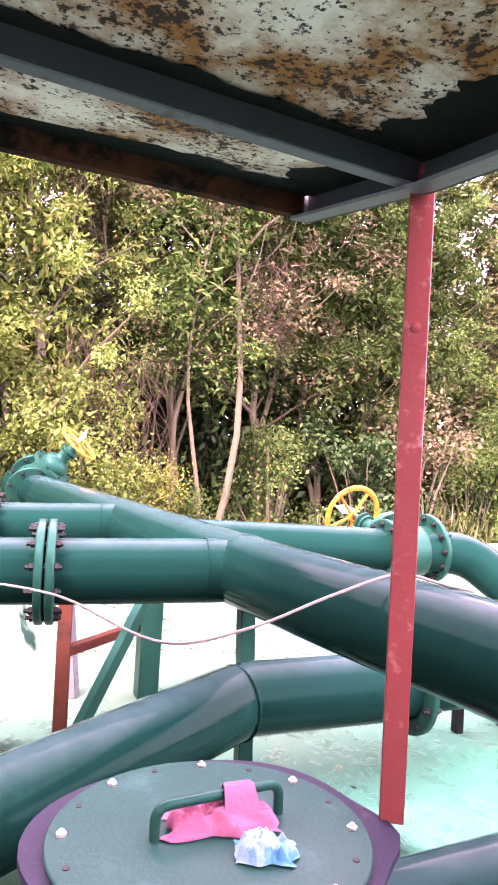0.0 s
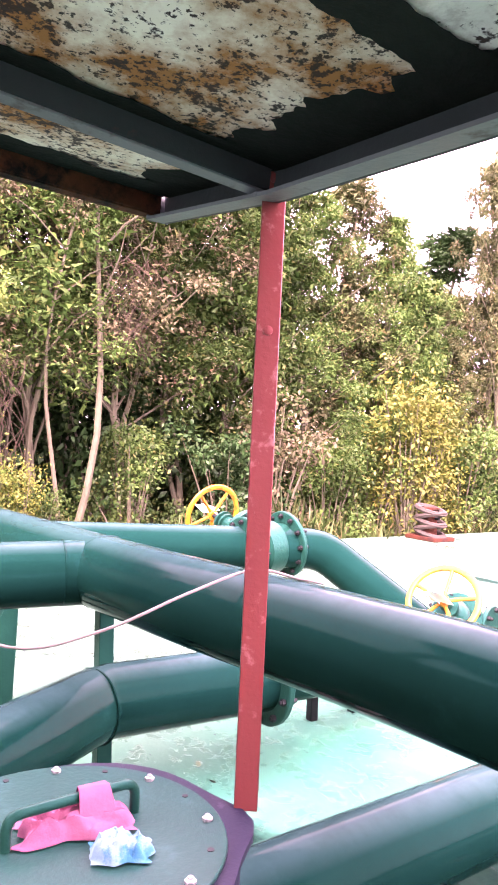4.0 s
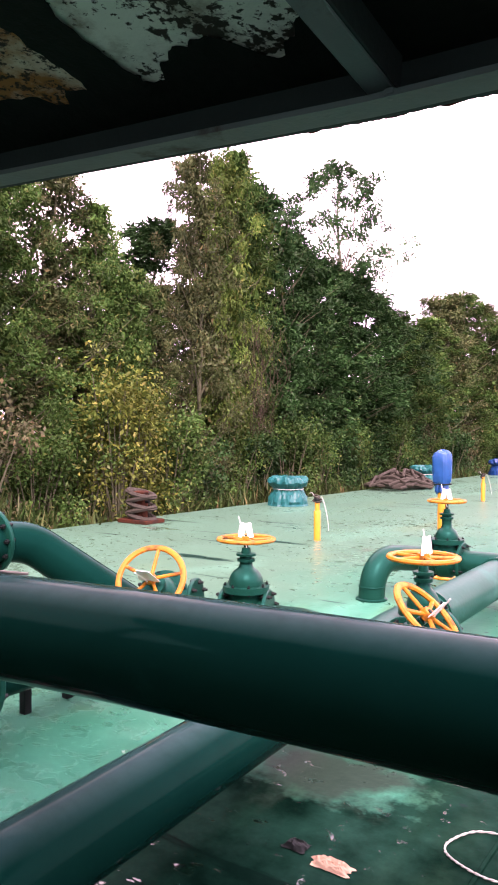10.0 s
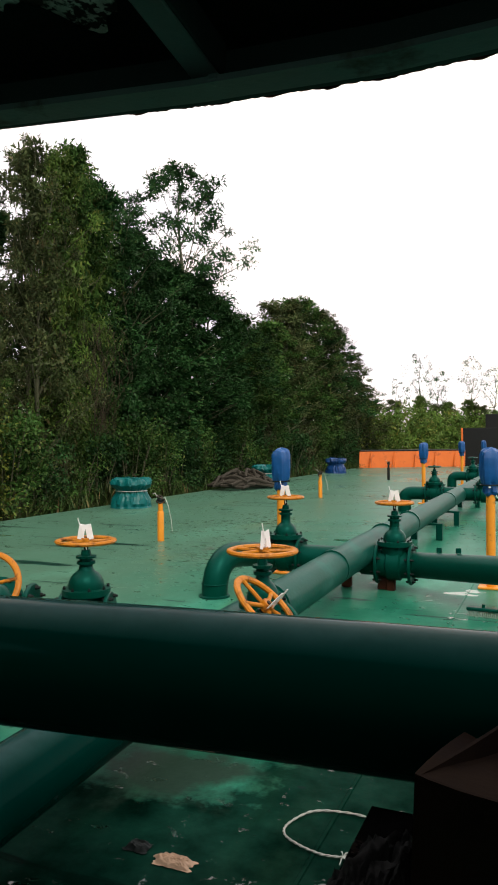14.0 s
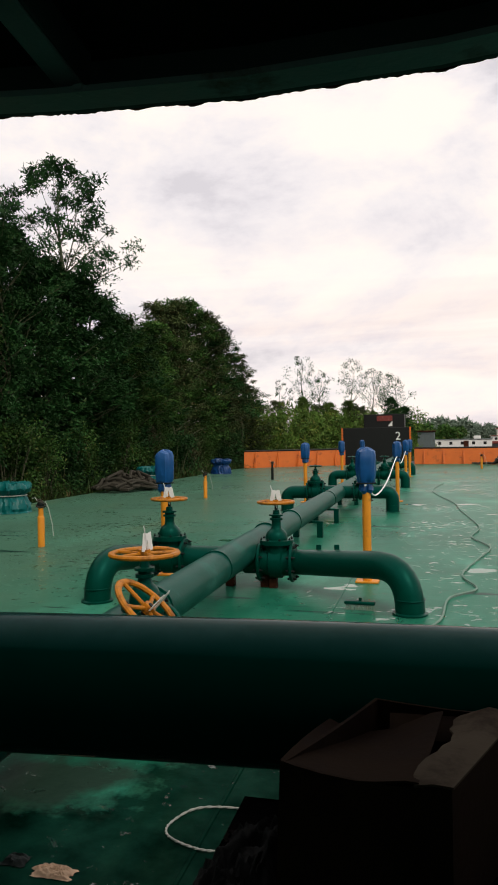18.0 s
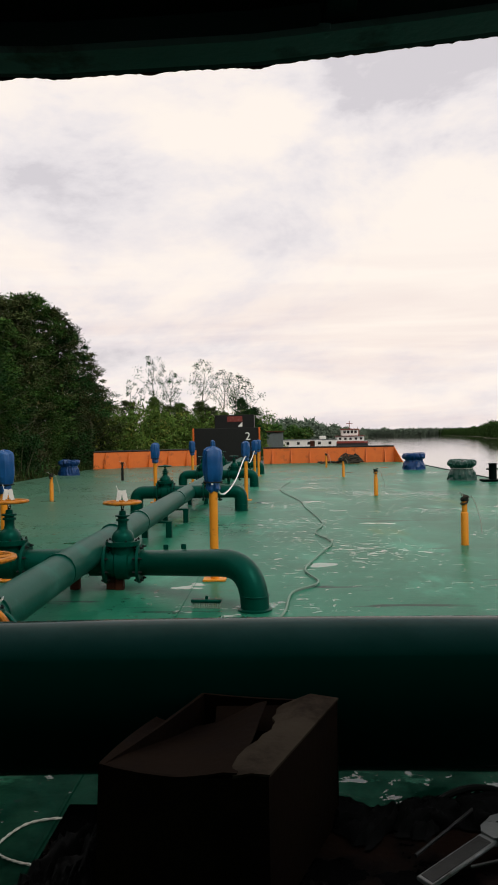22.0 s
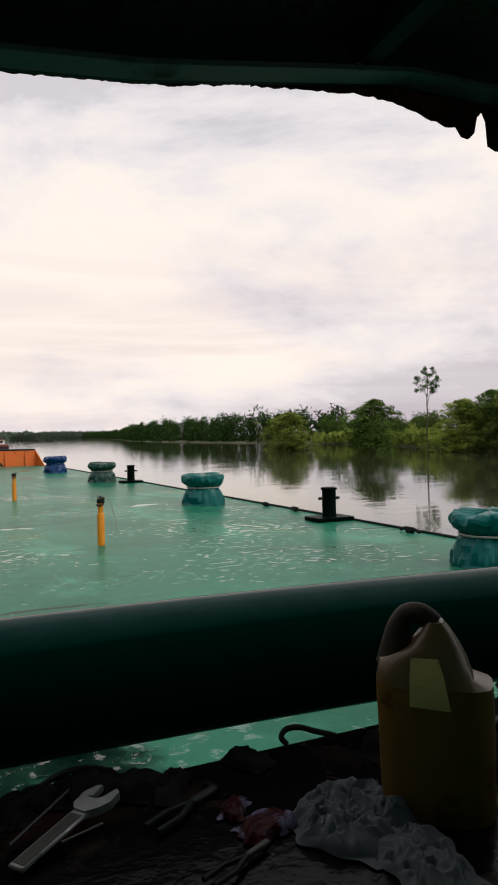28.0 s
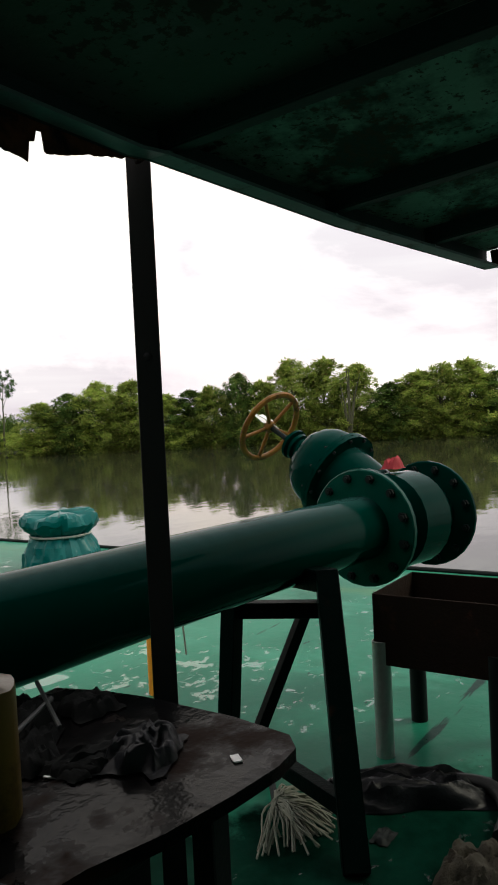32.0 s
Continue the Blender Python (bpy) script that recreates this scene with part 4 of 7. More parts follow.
# branches along the deck pipeline, each with a valve and a bend down to the deck
for y, zc, near in ((7.15, 0.265, True), (14.9, 0.4, True), (22.0, 0.4, False), (29.5, 0.4, False)):
    for s in (1, -1):
        if near and y < 8:
            vx, ex = (-1.57, -0.226) if s > 0 else (-2.68, -3.12)
        else:
            vx, ex = (FX + s * 0.48, FX + s * 1.08)
        if y == 7.15 and s < 0:
            yy, zz = 7.05, 0.3
        else:
            yy, zz = y, zc
        br = thing("branch_pipe", "green branch pipe bending down into the deck", "pipe", group="branch pipes")
        near_y = 6.25 if y < 8 else yy
        bend = [(FX, yy, zz), (vx + 0.25 * s, yy, zz), (ex, near_y, 0.41 if y < 8 else zz), (ex, near_y, -0.45 if y < 8 else -0.05)]
        part("run", Geo().tube(fillet(bend, 0.36, 9), 0.133 if y > 8 else 0.125, 28), VALVE, br)
        part("collar", Geo().lathe([(0.15, 0), (0.15, 0.012), (0.134, 0.02)], 24, T(ex, near_y, 0.002)), VALVE, br)
        part("weld_seam", Geo().ring(0.127 if y < 8 else 0.134, 0.005, 28, 6, T(ex, near_y, 0.13)), VALVE, br)
        if s > 0 and y < 8:
            for bx, by, bz in ((-1.12, 7.02, 0.3), (-0.92, 6.84, 0.33)):
                part("lug", Geo().box((bx, by, bz + 0.14), (0.05, 0.012, 0.05)), VALVE, br)
            part("leg", Geo().box((-1.61, 7.16, 0.07), (0.08, 0.08, 0.16)), RUST, br)
        valve("green gate valve with yellow handwheel on a branch pipe", upright(vx, yy, zz), neck=0.40 if y < 8 else 0.33, wheel=0.175 if y < 8 else 0.12, bolts=8 if y < 8 else 6, tags=y < 8, wheel_mat=None if y < 8 else VALVE)

valve("green gate valve with upright yellow handwheel behind the cross pipe", tilted((-3.45, 3.75, 0.36), (0.35, -0.8, 0.55), (1, 0.3, 0)), wheel=0.215, neck=0.3, tag_size=(0.07, 0.17), disc=1.59)
valve("green gate valve with flat yellow handwheel near the cross pipe", upright(-3.2, 4.3, 0.22, 20), wheel=0.2, neck=0.36, dome=0.95, bh=0.16)
valve("green gate valve with flat yellow handwheel beside the pipeline", upright(-1.69, 3.95, 0.36, 80), r=0.11, wheel=0.195, neck=0.31, tags=True)
valve("green gate valve with tilted yellow handwheel beside the pipeline", tilted((-1.79, 3.44, 0.29), (0.67, 0.04, 0.73), (0.05, 1, 0)), r=0.1, wheel=0.195, neck=0.31)
part_pipe = thing("cross_over_pipe", "green pipe with a bend feeding the deck pipeline", "pipe")
part("run", Geo().tube(fillet([(-4.62, 1.05, 0.88), (-4.3, 2.2, 0.86), (-4.1, 3.05, 0.84), (-3.55, 3.6, 0.3), (-3.5, 3.7, -0.02)], 0.3), 0.137, 28), PIPE, part_pipe)
valve("green gate valve lying on its side with yellow handwheel", tilted((-4.19, 2.66, 0.85), (-1.0, -0.1, 0.25), (0.28, 0.95, 0)), r=0.14, wheel=0.212, neck=0.42, bolts=12, tag_size=(0.07, 0.16), disc=1.59)
valve("green gate valve at the far end of the cross pipe", tilted((-7.6, 0.66, 0.98), (0.25, 0.45, 0.5), (1, 0.13, 0)), r=0.165, wheel=0.2, neck=0.36)
valve("large dark green gate valve closing the cross pipe", tilted((3.95, 1.245, 0.93), (0.18, 0.89, 0.53), (1, -0.17, 0)), r=0.172, wheel_mat=SHADEYELLOW, wheel=0.225, neck=0.6, length=0.6, bolts=12, mat=PIPE, dome=1.42, bh=0.29, disc=1.74, rise=0.43, cap=1.6)


def stand(label, legs, bars, mat=None):
    t = thing("pipe_stand", label, "pipe stand")
    for a, b, w, mt in legs:
        d = Vector(b) - Vector(a)
        part("leg", Geo().box((0, 0, 0), (w, w, d.length), 0.004, along((Vector(a) + Vector(b)) / 2, d)), mt, t)
    for a, b, w, mt in bars:
        d = Vector(b) - Vector(a)
        part("bar", Geo().box((0, 0, 0), (w, w, d.length), 0.004, along((Vector(a) + Vector(b)) / 2, d)), mt, t)
    return t


stand("green steel trestle under the cross pipe with a rusted leg",
      [((-3.95, 0.48, 0), (-4.05, 0.5, 0.8), 0.07, RUST), ((-3.9, 0.55, 0), (-4.15, 1.02, 0.78), 0.06, VALVE), ((-4.36, 1.02, 0), (-4.3, 1.02, 0.8), 0.12, VALVE), ((-4.45, 0.62, 0), (-4.5, 0.55, 0.8), 0.06, BEAM)],
      [((-4.0, 0.5, 0.4), (-4.35, 0.98, 0.42), 0.05, RUST), ((-4.05, 0.45, 0.79), (-3.4, 1.2, 0.79), 0.05, VALVE)])
stand("green steel leg under the cross pipe", [((-3.31, 1.22, 0), (-3.31, 1.2, 0.79), 0.07, VALVE)], [])
stand("dark steel trestle carrying the end of the cross pipe",
      [((2.32, 0.785, 0), (2.85, 1.12, 0.86), 0.09, TRESTLE), ((2.76, 1.6, 0), (2.87, 1.6, 0.8), 0.075, TRESTLE), ((2.8, 1.53, 0.0), (3.08, 1.36, 0.62), 0.05, TRESTLE)],
      [((2.86, 1.62, 0.66), (3.05, 1.2, 0.66), 0.07, TRESTLE), ((2.77, 1.6, 0.16), (2.42, 0.86, 0.16), 0.06, TRESTLE), ((2.82, 1.1, 0.84), (3.02, 1.36, 0.8), 0.09, TRESTLE)])

# ---- trees ----
def leaves(name, centres, radii, count, size, mat, parent, seed, label="", droop=0.3, flat=0.75, simple=False):
    """Many single leaves, folded along the rib, thrown round clump centres."""
    rng = np.random.default_rng(seed)
    c = np.repeat(np.array(centres, float), count, 0)
    rad = np.repeat(np.array(radii, float), count, 0)
    n = len(c)
    size = np.repeat(np.broadcast_to(np.array(size, float), (len(centres),)), count)[:, None]
    d = rng.normal(size=(n, 3))
    d /= np.linalg.norm(d, axis=1, keepdims=True)
    rr = rng.random((n, 1)) ** 0.5 * (0.75 + 0.5 * rng.random((n, 1)))
    pos = c + d * rr * rad[:, None] * np.array([1, 1, flat])
    ax = rng.normal(size=(n, 3)) + d * 0.7 - np.array([0, 0, droop])
    ax /= np.linalg.norm(ax, axis=1, keepdims=True)
    side = np.cross(ax, rng.normal(size=(n, 3)) + np.array([0, 0, 1.2]))
    side /= np.linalg.norm(side, axis=1, keepdims=True) + 1e-9
    nrm = np.cross(side, ax)
    s = (size * (0.6 + 0.8 * rng.random((n, 1))))
    nv = 3 if simple else 4
    v = np.empty((n, nv, 3))
    if simple:
        v[:, 0] = pos - side * s * 0.2
        v[:, 1] = pos + side * s * 0.24 + ax * s * 0.15
        v[:, 2] = pos + ax * s
        tri = np.arange(n * 3).reshape(n, 3)
    else:
        v[:, 0] = pos
        v[:, 1] = pos + ax * s * 0.5 + side * s * 0.26 + nrm * s * 0.07
        v[:, 2] = pos + ax * s
        v[:, 3] = pos + ax * s * 0.5 - side * s * 0.26 + nrm * s * 0.07
        f = np.arange(n * 4).reshape(n, 4)
        tri = np.concatenate([f[:, [0, 1, 2]], f[:, [0, 2, 3]]], 1).reshape(-1, 3)
    me = bpy.data.meshes.new(name)
    me.vertices.add(n * nv)
    me.vertices.foreach_set("co", v.ravel())
    me.loops.add(tri.size)
    me.loops.foreach_set("vertex_index", tri.ravel().astype(np.int32))
    me.polygons.add(len(tri))
    me.polygons.foreach_set("loop_start", (np.arange(len(tri)) * 3).astype(np.int32))
    me.materials.append(mat)
    me.update(calc_edges=True)
    ob = new(name, me)
    ob.parent = parent
    return tagged(ob, label)


def tree(label, h, spread, clumps, count, size, mat, seed, lean=0.0, low=0.3, bark=None, trunk=0.11, clump_r=0.3, stems=1, group="trees on the near bank", core=0.5, top=0.45, ragged=0.3):
    """A tapered trunk with limbs, and a crown of leaf clumps that fill a rounded, uneven outline; core: how much shaded inner foliage it holds."""
    rnd = random.Random(seed)
    t = thing("tree", label, "tree", group=group)
    g = Geo()
    centres, radii, sizes = [], [], []
    trunks = []
    for st in range(stems):
        off = Vector((rnd.uniform(-0.5, 0.5), rnd.uniform(-0.5, 0.5), 0)) * (st > 0)
        pts = [off + Vector((lean * z + 0.12 * math.sin(i * 1.3 + seed + st), 0.14 * math.sin(i * 0.9 + 2 * seed + st), z - 0.3)) for i, z in ((i, h * (0.93 - 0.1 * st) * i / 10) for i in range(11))]
        g.tube(pts, [trunk * (1 - 0.88 * i / 10) * (0.8 if st else 1) for i in range(11)], 8)
        trunks.append(pts)

    def outline(v, a):
        w = math.sqrt(max(0.0, 1 - ((v - top) / (1 - top)) ** 2)) if v > top else 0.72 + 0.28 * v / top
        return spread * w * (1 + ragged * noise.noise((1.3 * math.cos(a) + seed, 1.3 * math.sin(a), 4.0 * v)) + 0.5 * ragged * noise.noise((3.1 * math.cos(a) + seed, 3.1 * math.sin(a), 9.0 * v)))

    for k in range(clumps):
        v = (k + rnd.random()) / clumps
        z = h * (low + (1 - low) * v)
        a = 2.4 * k + rnd.uniform(-0.7, 0.7)
        pts = trunks[k % stems]
        e = outline(v, a)
        q = e * (0.45 + 0.55 * math.sqrt(rnd.random()))
        r = spread * clump_r * rnd.uniform(0.55, 1.3) * (1.1 - 0.45 * v)
        ax = pts[min(10, int(10 * z / h))]
        p = Vector((ax.x + q * math.cos(a), ax.y + q * math.sin(a), z - 0.3 - r * 0.8))
        if k % 3 == 0:
            b = pts[max(1, min(9, int(10 * (z - 0.55 * q) / h)))]
            mid = (b + p) / 2 + Vector((rnd.uniform(-0.15, 0.15), rnd.uniform(-0.15, 0.15), 0.1 * q))
            g.tube([b, mid, p], [trunk * 0.36 * (1.15 - v), trunk * 0.22 * (1.15 - v), 0.008], 5)
        centres.append(p)
        radii.append(r)
        sizes.append(size * rnd.uniform(0.8, 1.2))
        if rnd.random() < core:
            centres.append(Vector((ax.x + 0.5 * q * math.cos(a + 1), ax.y + 0.5 * q * math.sin(a + 1), z - 0.3 - r)))
            radii.append(r * 1.5)
            sizes.append(size * 1.9)
    part("trunk", g, bark or BARK, t)
    leaves("crown", centres, radii, count, sizes, mat, t, seed, simple=True, flat=0.85)
    return t


def shrub(label, h, spread, clumps, count, size, mat, seed):
    rnd = random.Random(seed)
    t = thing("shrub", label, "shrub", group="shrubs on the near bank")
    g, centres, radii = Geo(), [], []
    for k in range(clumps):
        a, u = rnd.uniform(0, 2 * math.pi), rnd.random()
        q = Vector((math.cos(a) * spread * rnd.random(), math.sin(a) * spread * rnd.random(), h * (0.12 + 0.85 * u)))
        g.tube([(q.x * 0.2, q.y * 0.2, -0.2), (q.x * 0.6, q.y * 0.6, q.z * 0.55), q], [0.025, 0.018, 0.006], 5)
        centres.append(q)
        radii.append(h * 0.17 * rnd.uniform(0.6, 1.4))
    part("stem", g, BARK, t)
    leaves("foliage", centres, radii, count, size, mat, t, seed, flat=0.9)
    return t


KINDS = [
    tree("tall dense dark green tree on the muddy bank", 9.0, 1.3, 170, 135, 0.088, LEAF_DARK, 11, low=0.02, clump_r=0.25, ragged=0.7),
    tree("leafy mid green tree with thin trunk on the bank", 8.0, 1.3, 170, 190, 0.07, LEAF_MID, 12, low=0.02, stems=2, clump_r=0.25, ragged=0.75),
    tree("bushy light green tree hung with creepers", 7.0, 1.3, 150, 190, 0.068, LEAF_LIGHT, 13, low=0.05, stems=2, clump_r=0.26, ragged=0.7),
    tree("olive tree with half-dry leaves on the bank", 8.5, 1.3, 150, 180, 0.068, LEAF_DRY, 14, low=0.03, stems=2, clump_r=0.24, ragged=0.85),
    tree("tall thin open-crowned tree over the others", 11.0, 1.7, 120, 110, 0.115, LEAF_DARK, 18, low=0.56, trunk=0.13, clump_r=0.22, core=0.0, ragged=0.9, top=0.5),
    tree("withered tan tree with sparse fine leaves", 8.0, 1.2, 110, 170, 0.058, LEAF_TAN, 16, low=0.36, stems=2, clump_r=0.26, core=0.1, ragged=0.9, trunk=0.055),
    tree("green tree with bare lower trunk and hanging twigs", 8.6, 1.3, 120, 210, 0.064, LEAF_MID, 19, low=0.36, stems=2, clump_r=0.27, trunk=0.055, ragged=0.8),
]
HIGH = (9.0, 8.0, 7.0, 8.5, 11.0, 8.0, 8.6)
SHRUBS = [
    shrub("low dense green shrub at the edge of the deck", 2.4, 1.0, 34, 170, 0.088, LEAF_MID, 21),
    shrub("yellow-green shrub at the edge of the deck", 3.0, 0.7, 30, 140, 0.085, LEAF_YELLOW, 22),
    shrub("dark broad-leaved shrub at the edge of the deck", 2.2, 1.1, 32, 150, 0.105, LEAF_DARK, 23),
    shrub("bright light green shrub at the edge of the deck", 2.6, 1.0, 34, 170, 0.088, LEAF_LIGHT, 24),
    shrub("half-dry tan shrub at the edge of the deck", 2.6, 1.0, 22, 150, 0.085, LEAF_TAN, 25),
]


def plant(src, used, x, y, s, turn, z=-0.3, zs=1.0):
    m = T(x, y, z) @ Matrix.Rotation(turn, 4, "Z")
    ob = src
    if used[src.name]:
        ob = copy_thing(src, m)
    ob.matrix_basis = m
    ob.scale = (s, s, s * zs)
    used[src.name] = True


from collections import defaultdict
used = defaultdict(bool)
TREES = [  # kind, x, y, width factor, height of the top
    (1, -12.5, -9.0, 1.1, 9.0), (3, -12.0, -6.0, 1.0, 9.0), (0, -13.0, -3.2, 1.1, 9.0), (2, -11.4, -1.0, 0.9, 7.5), (2, -11.3, 0.9, 0.75, 7.2), (5, -12.4, 2.0, 1.0, 8.2), (6, -12.2, 3.4, 0.95, 9.0),
    (5, -12.1, 4.9, 1.0, 8.6), (6, -12.4, 6.0, 0.9, 9.2), (1, -12.2, 7.2, 0.75, 7.6), (1, -12.0, 8.6, 0.7, 6.6), (3, -12.2, 9.9, 0.7, 7.3), (1, -12.0, 10.9, 0.62, 6.5), (1, -11.8, 11.9, 0.55, 5.2), (3, -12.0, 12.9, 0.5, 5.2),
    (3, -12.0, 14.3, 0.6, 8.8), (2, -11.9, 15.3, 0.62, 9.2), (1, -12.1, 16.3, 0.75, 9.5), (0, -12.0, 17.5, 0.8, 8.9), (0, -12.0, 18.9, 0.8, 7.7), (0, -11.9, 20.6, 0.95, 7.3), (4, -12.2, 22.6, 0.8, 11.2), (0, -12.0, 22.6, 1.0, 7.2),
    (0, -12.0, 24.6, 1.0, 6.9), (1, -11.9, 26.4, 0.9, 6.4), (0, -12.2, 28.2, 0.9, 6.0), (1, -12.0, 30.4, 0.9, 6.7), (3, -12.0, 32.4, 1.05, 8.1), (1, -12.0, 34.2, 1.1, 8.5), (3, -11.8, 36.6, 1.1, 8.3), (0, -11.8, 39.0, 1.0, 7.6), (3, -11.8, 41.6, 0.95, 6.5), (0, -12.0, 44.4, 0.9, 5.2), (2, -12.4, 48.0, 0.85, 4.2),
    (2, -13.4, 55.0, 0.7, 4.3), (3, -11.8, 57.0, 0.6, 4.4), (2, -10.6, 60.0, 0.6, 4.9), (3, -9.4, 60.5, 0.55, 4.1), (2, -8.4, 61.0, 0.65, 4.4), (2, -7.0, 62.0, 0.6, 4.6), (3, -5.9, 62.0, 0.55, 4.0), (2, -4.9, 62.5, 0.5, 3.6), (0, -3.3, 62.0, 0.55, 4.7), (0, -2.3, 61.0, 0.5, 3.8),
    (0, -15.5, -6.0, 1.3, 8.5), (0, -15.5, -1.5, 1.3, 8.5), (1, -15.0, 1.8, 1.2, 8.0), (0, -15.0, 4.2, 1.2, 8.4), (1, -15.2, 6.6, 1.2, 7.6), (0, -15.4, 9.2, 1.1, 6.8), (0, -15.4, 12.4, 1.0, 5.4), (0, -15.6, 16.5, 1.2, 8.2), (0, -16.0, 21.0, 1.2, 7.4), (0, -16.0, 26.5, 1.2, 6.4),
]
for i, (k, x, y, w, ztop) in enumerate(TREES):
    plant(KINDS[k], used, x, y, 1.5 * w, i * 2.4, zs=(ztop + 0.7) / (HIGH[k] * 1.5 * w))
rnd = random.Random(5)
for i in range(36):
    y = -6 + 44 * i / 36 + rnd.uniform(-0.4, 0.4)
    k = rnd.choice((0, 0, 2, 2, 2, 4, 0) if y > 4 else (0, 3, 2, 4, 3, 4, 0))
    if 9.9 < y < 11.2:
        k = 1
    if -3.5 < y < 6 and k in (0, 3, 4) and i % 3:
        k = 2
    if 0.2 < y < 5.2 and i % 3:
        continue
    plant(SHRUBS[k], used, -10.75 - rnd.random() * 0.6, y, rnd.uniform(0.75, 1.1), i * 1.7, z=-0.35)
for i in range(9):
    plant(SHRUBS[2], used, -13.3 - 0.8 * (i % 2), -3.2 + 1.05 * i, 1.5, i * 2.1, z=-0.35, zs=1.25)
for x, y, k, z in ((-10.4, 10.1, 1, 1.1), (-10.5, 10.75, 1, 1.0), (-10.5, 2.2, 3, 0.62), (-10.45, 2.75, 1, 0.5), (-10.6, 3.0, 0, 0.45), (-10.6, 1.5, 3, 0.8)):
    plant(SHRUBS[k], used, x, y, z, 3.1 * x + y, z=-0.35)


def blades(name, places, h, spread, mat, parent, seed, count):
    """Long narrow bent leaves in tufts."""
    rg = np.random.default_rng(seed)
    vs, fs = [], []
    for (x, y, z) in places:
        for _ in range(count):
            a, l, b = rg.uniform(0, 6.28), h * rg.uniform(0.5, 1.1), rg.uniform(0.15, 0.75)
            ca, sa = math.cos(a), math.sin(a)
            px, py = x + rg.normal() * spread, y + rg.normal() * spread
            w = 0.012 + 0.01 * rg.random()
            k = len(vs)
            for u, ww in ((0, w), (0.5, w), (1, 0.001)):
                d = b * l * u * u
                zz = z + l * (u - 0.35 * b * u * u)
                vs += [(px + ca * d - sa * ww, py + sa * d + ca * ww, zz), (px + ca * d + sa * ww, py + sa * d - ca * ww, zz)]
            fs += [(k, k + 1, k + 3, k + 2), (k + 2, k + 3, k + 5, k + 4)]
    ob = new(name, mesh_of(name, Geo().add(vs, fs), mat, 0))
    ob.parent = parent
    return ob


rg = random.Random(9)
tufts = [(-9.95 - rg.random() * 0.7, y + rg.uniform(-0.3, 0.3), -0.3) for y in np.arange(-7, 38, 0.22)]
gr = blades("bank_grass", tufts, 0.75, 0.14, GRASS, None, 3, 14)
tagged(gr, "long dry-tipped grass along the edge of the bank", "grass", kind="stuff")
for i, (x, y, s) in enumerate(((-9.95, 7.0, 1.3), (-9.95, 7.5, 1.0), (-10.1, 14.9, 1.1), (-9.98, 3.4, 0.9))):
    tg = blades("grass_tuft", [(0, 0, 0)], 0.8, 0.1, GRASS, None, 40 + i, 70)
    tg.matrix_basis = T(x, y, -0.2) @ Matrix.Scale(s, 4)
    tagged(tg, "tuft of long arching green grass", "grass tuft", "grass tufts")

# pale bare trunks and hanging dry vines before the dark of the trees
rg = random.Random(31)
for i, (x, y, h, r) in enumerate(((-11.2, 3.75, 8.5, 0.1), (-11.3, 3.35, 7.0, 0.06), (-11.6, 0.9, 7.0, 0.05), (-11.5, 17.6, 8.5, 0.08))):
    g = Geo()
    pts = [(0.12 * math.sin(k * 1.1 + i), 0.25 * math.sin(k * 0.6 + 2 * i) + 0.05 * k, -0.3 + h * k / 9) for k in range(10)]
    g.tube(pts, [0.65 * r * (1 - 0.08 * k) for k in range(10)], 8)
    for k in (4, 5, 6, 7, 8):
        p = Vector(pts[k])
        a = rg.uniform(0, 6.28)
        q = p + Vector((0.5 * math.cos(a), 1.1 * math.sin(a), 0.8))
        g.tube([p, (p + q) / 2 + Vector((0, 0, 0.1)), q, q + Vector((0.2, 0.4 * math.sin(a), 0.5))], [r * 0.28, r * 0.2, r * 0.12, 0.004], 5)
    solo("bare_tree", g, BARK, "slender pale bare tree trunk at the edge of the thicket", "tree", T(x, y, 0), "bare trunks")
for i, (x, y, z, w, h) in enumerate(((-10.9, 2.35, 2.6, 0.3, 2.6), (-11.0, 1.7, 3.0, 0.3, 2.8), (-10.7, 15.5, 4.4, 0.5, 2.9), (-11.2, 4.6, 4.4, 0.4, 1.6))):
    g = Geo()
    for k in range(34):
        x0, y0 = rg.uniform(-0.3, 0.3), rg.uniform(-w, w)
        pts = [(x0 + rg.uniform(-0.25, 0.25), y0 * (1 - 0.25 * u) + 0.25 * math.sin(5 * u + k) + rg.uniform(-0.22, 0.22), z - h * u * rg.uniform(0.92, 1.0)) for u in (0, 0.2, 0.4, 0.6, 0.8, 1)]
        g.tube(smooth_path(pts, 2), 0.0045, 4, cap=False)
    solo("hanging_vine", g, VINE, "tangle of dry reddish vines hanging from the trees", "vines", T(x, y, 0), "hanging vines")

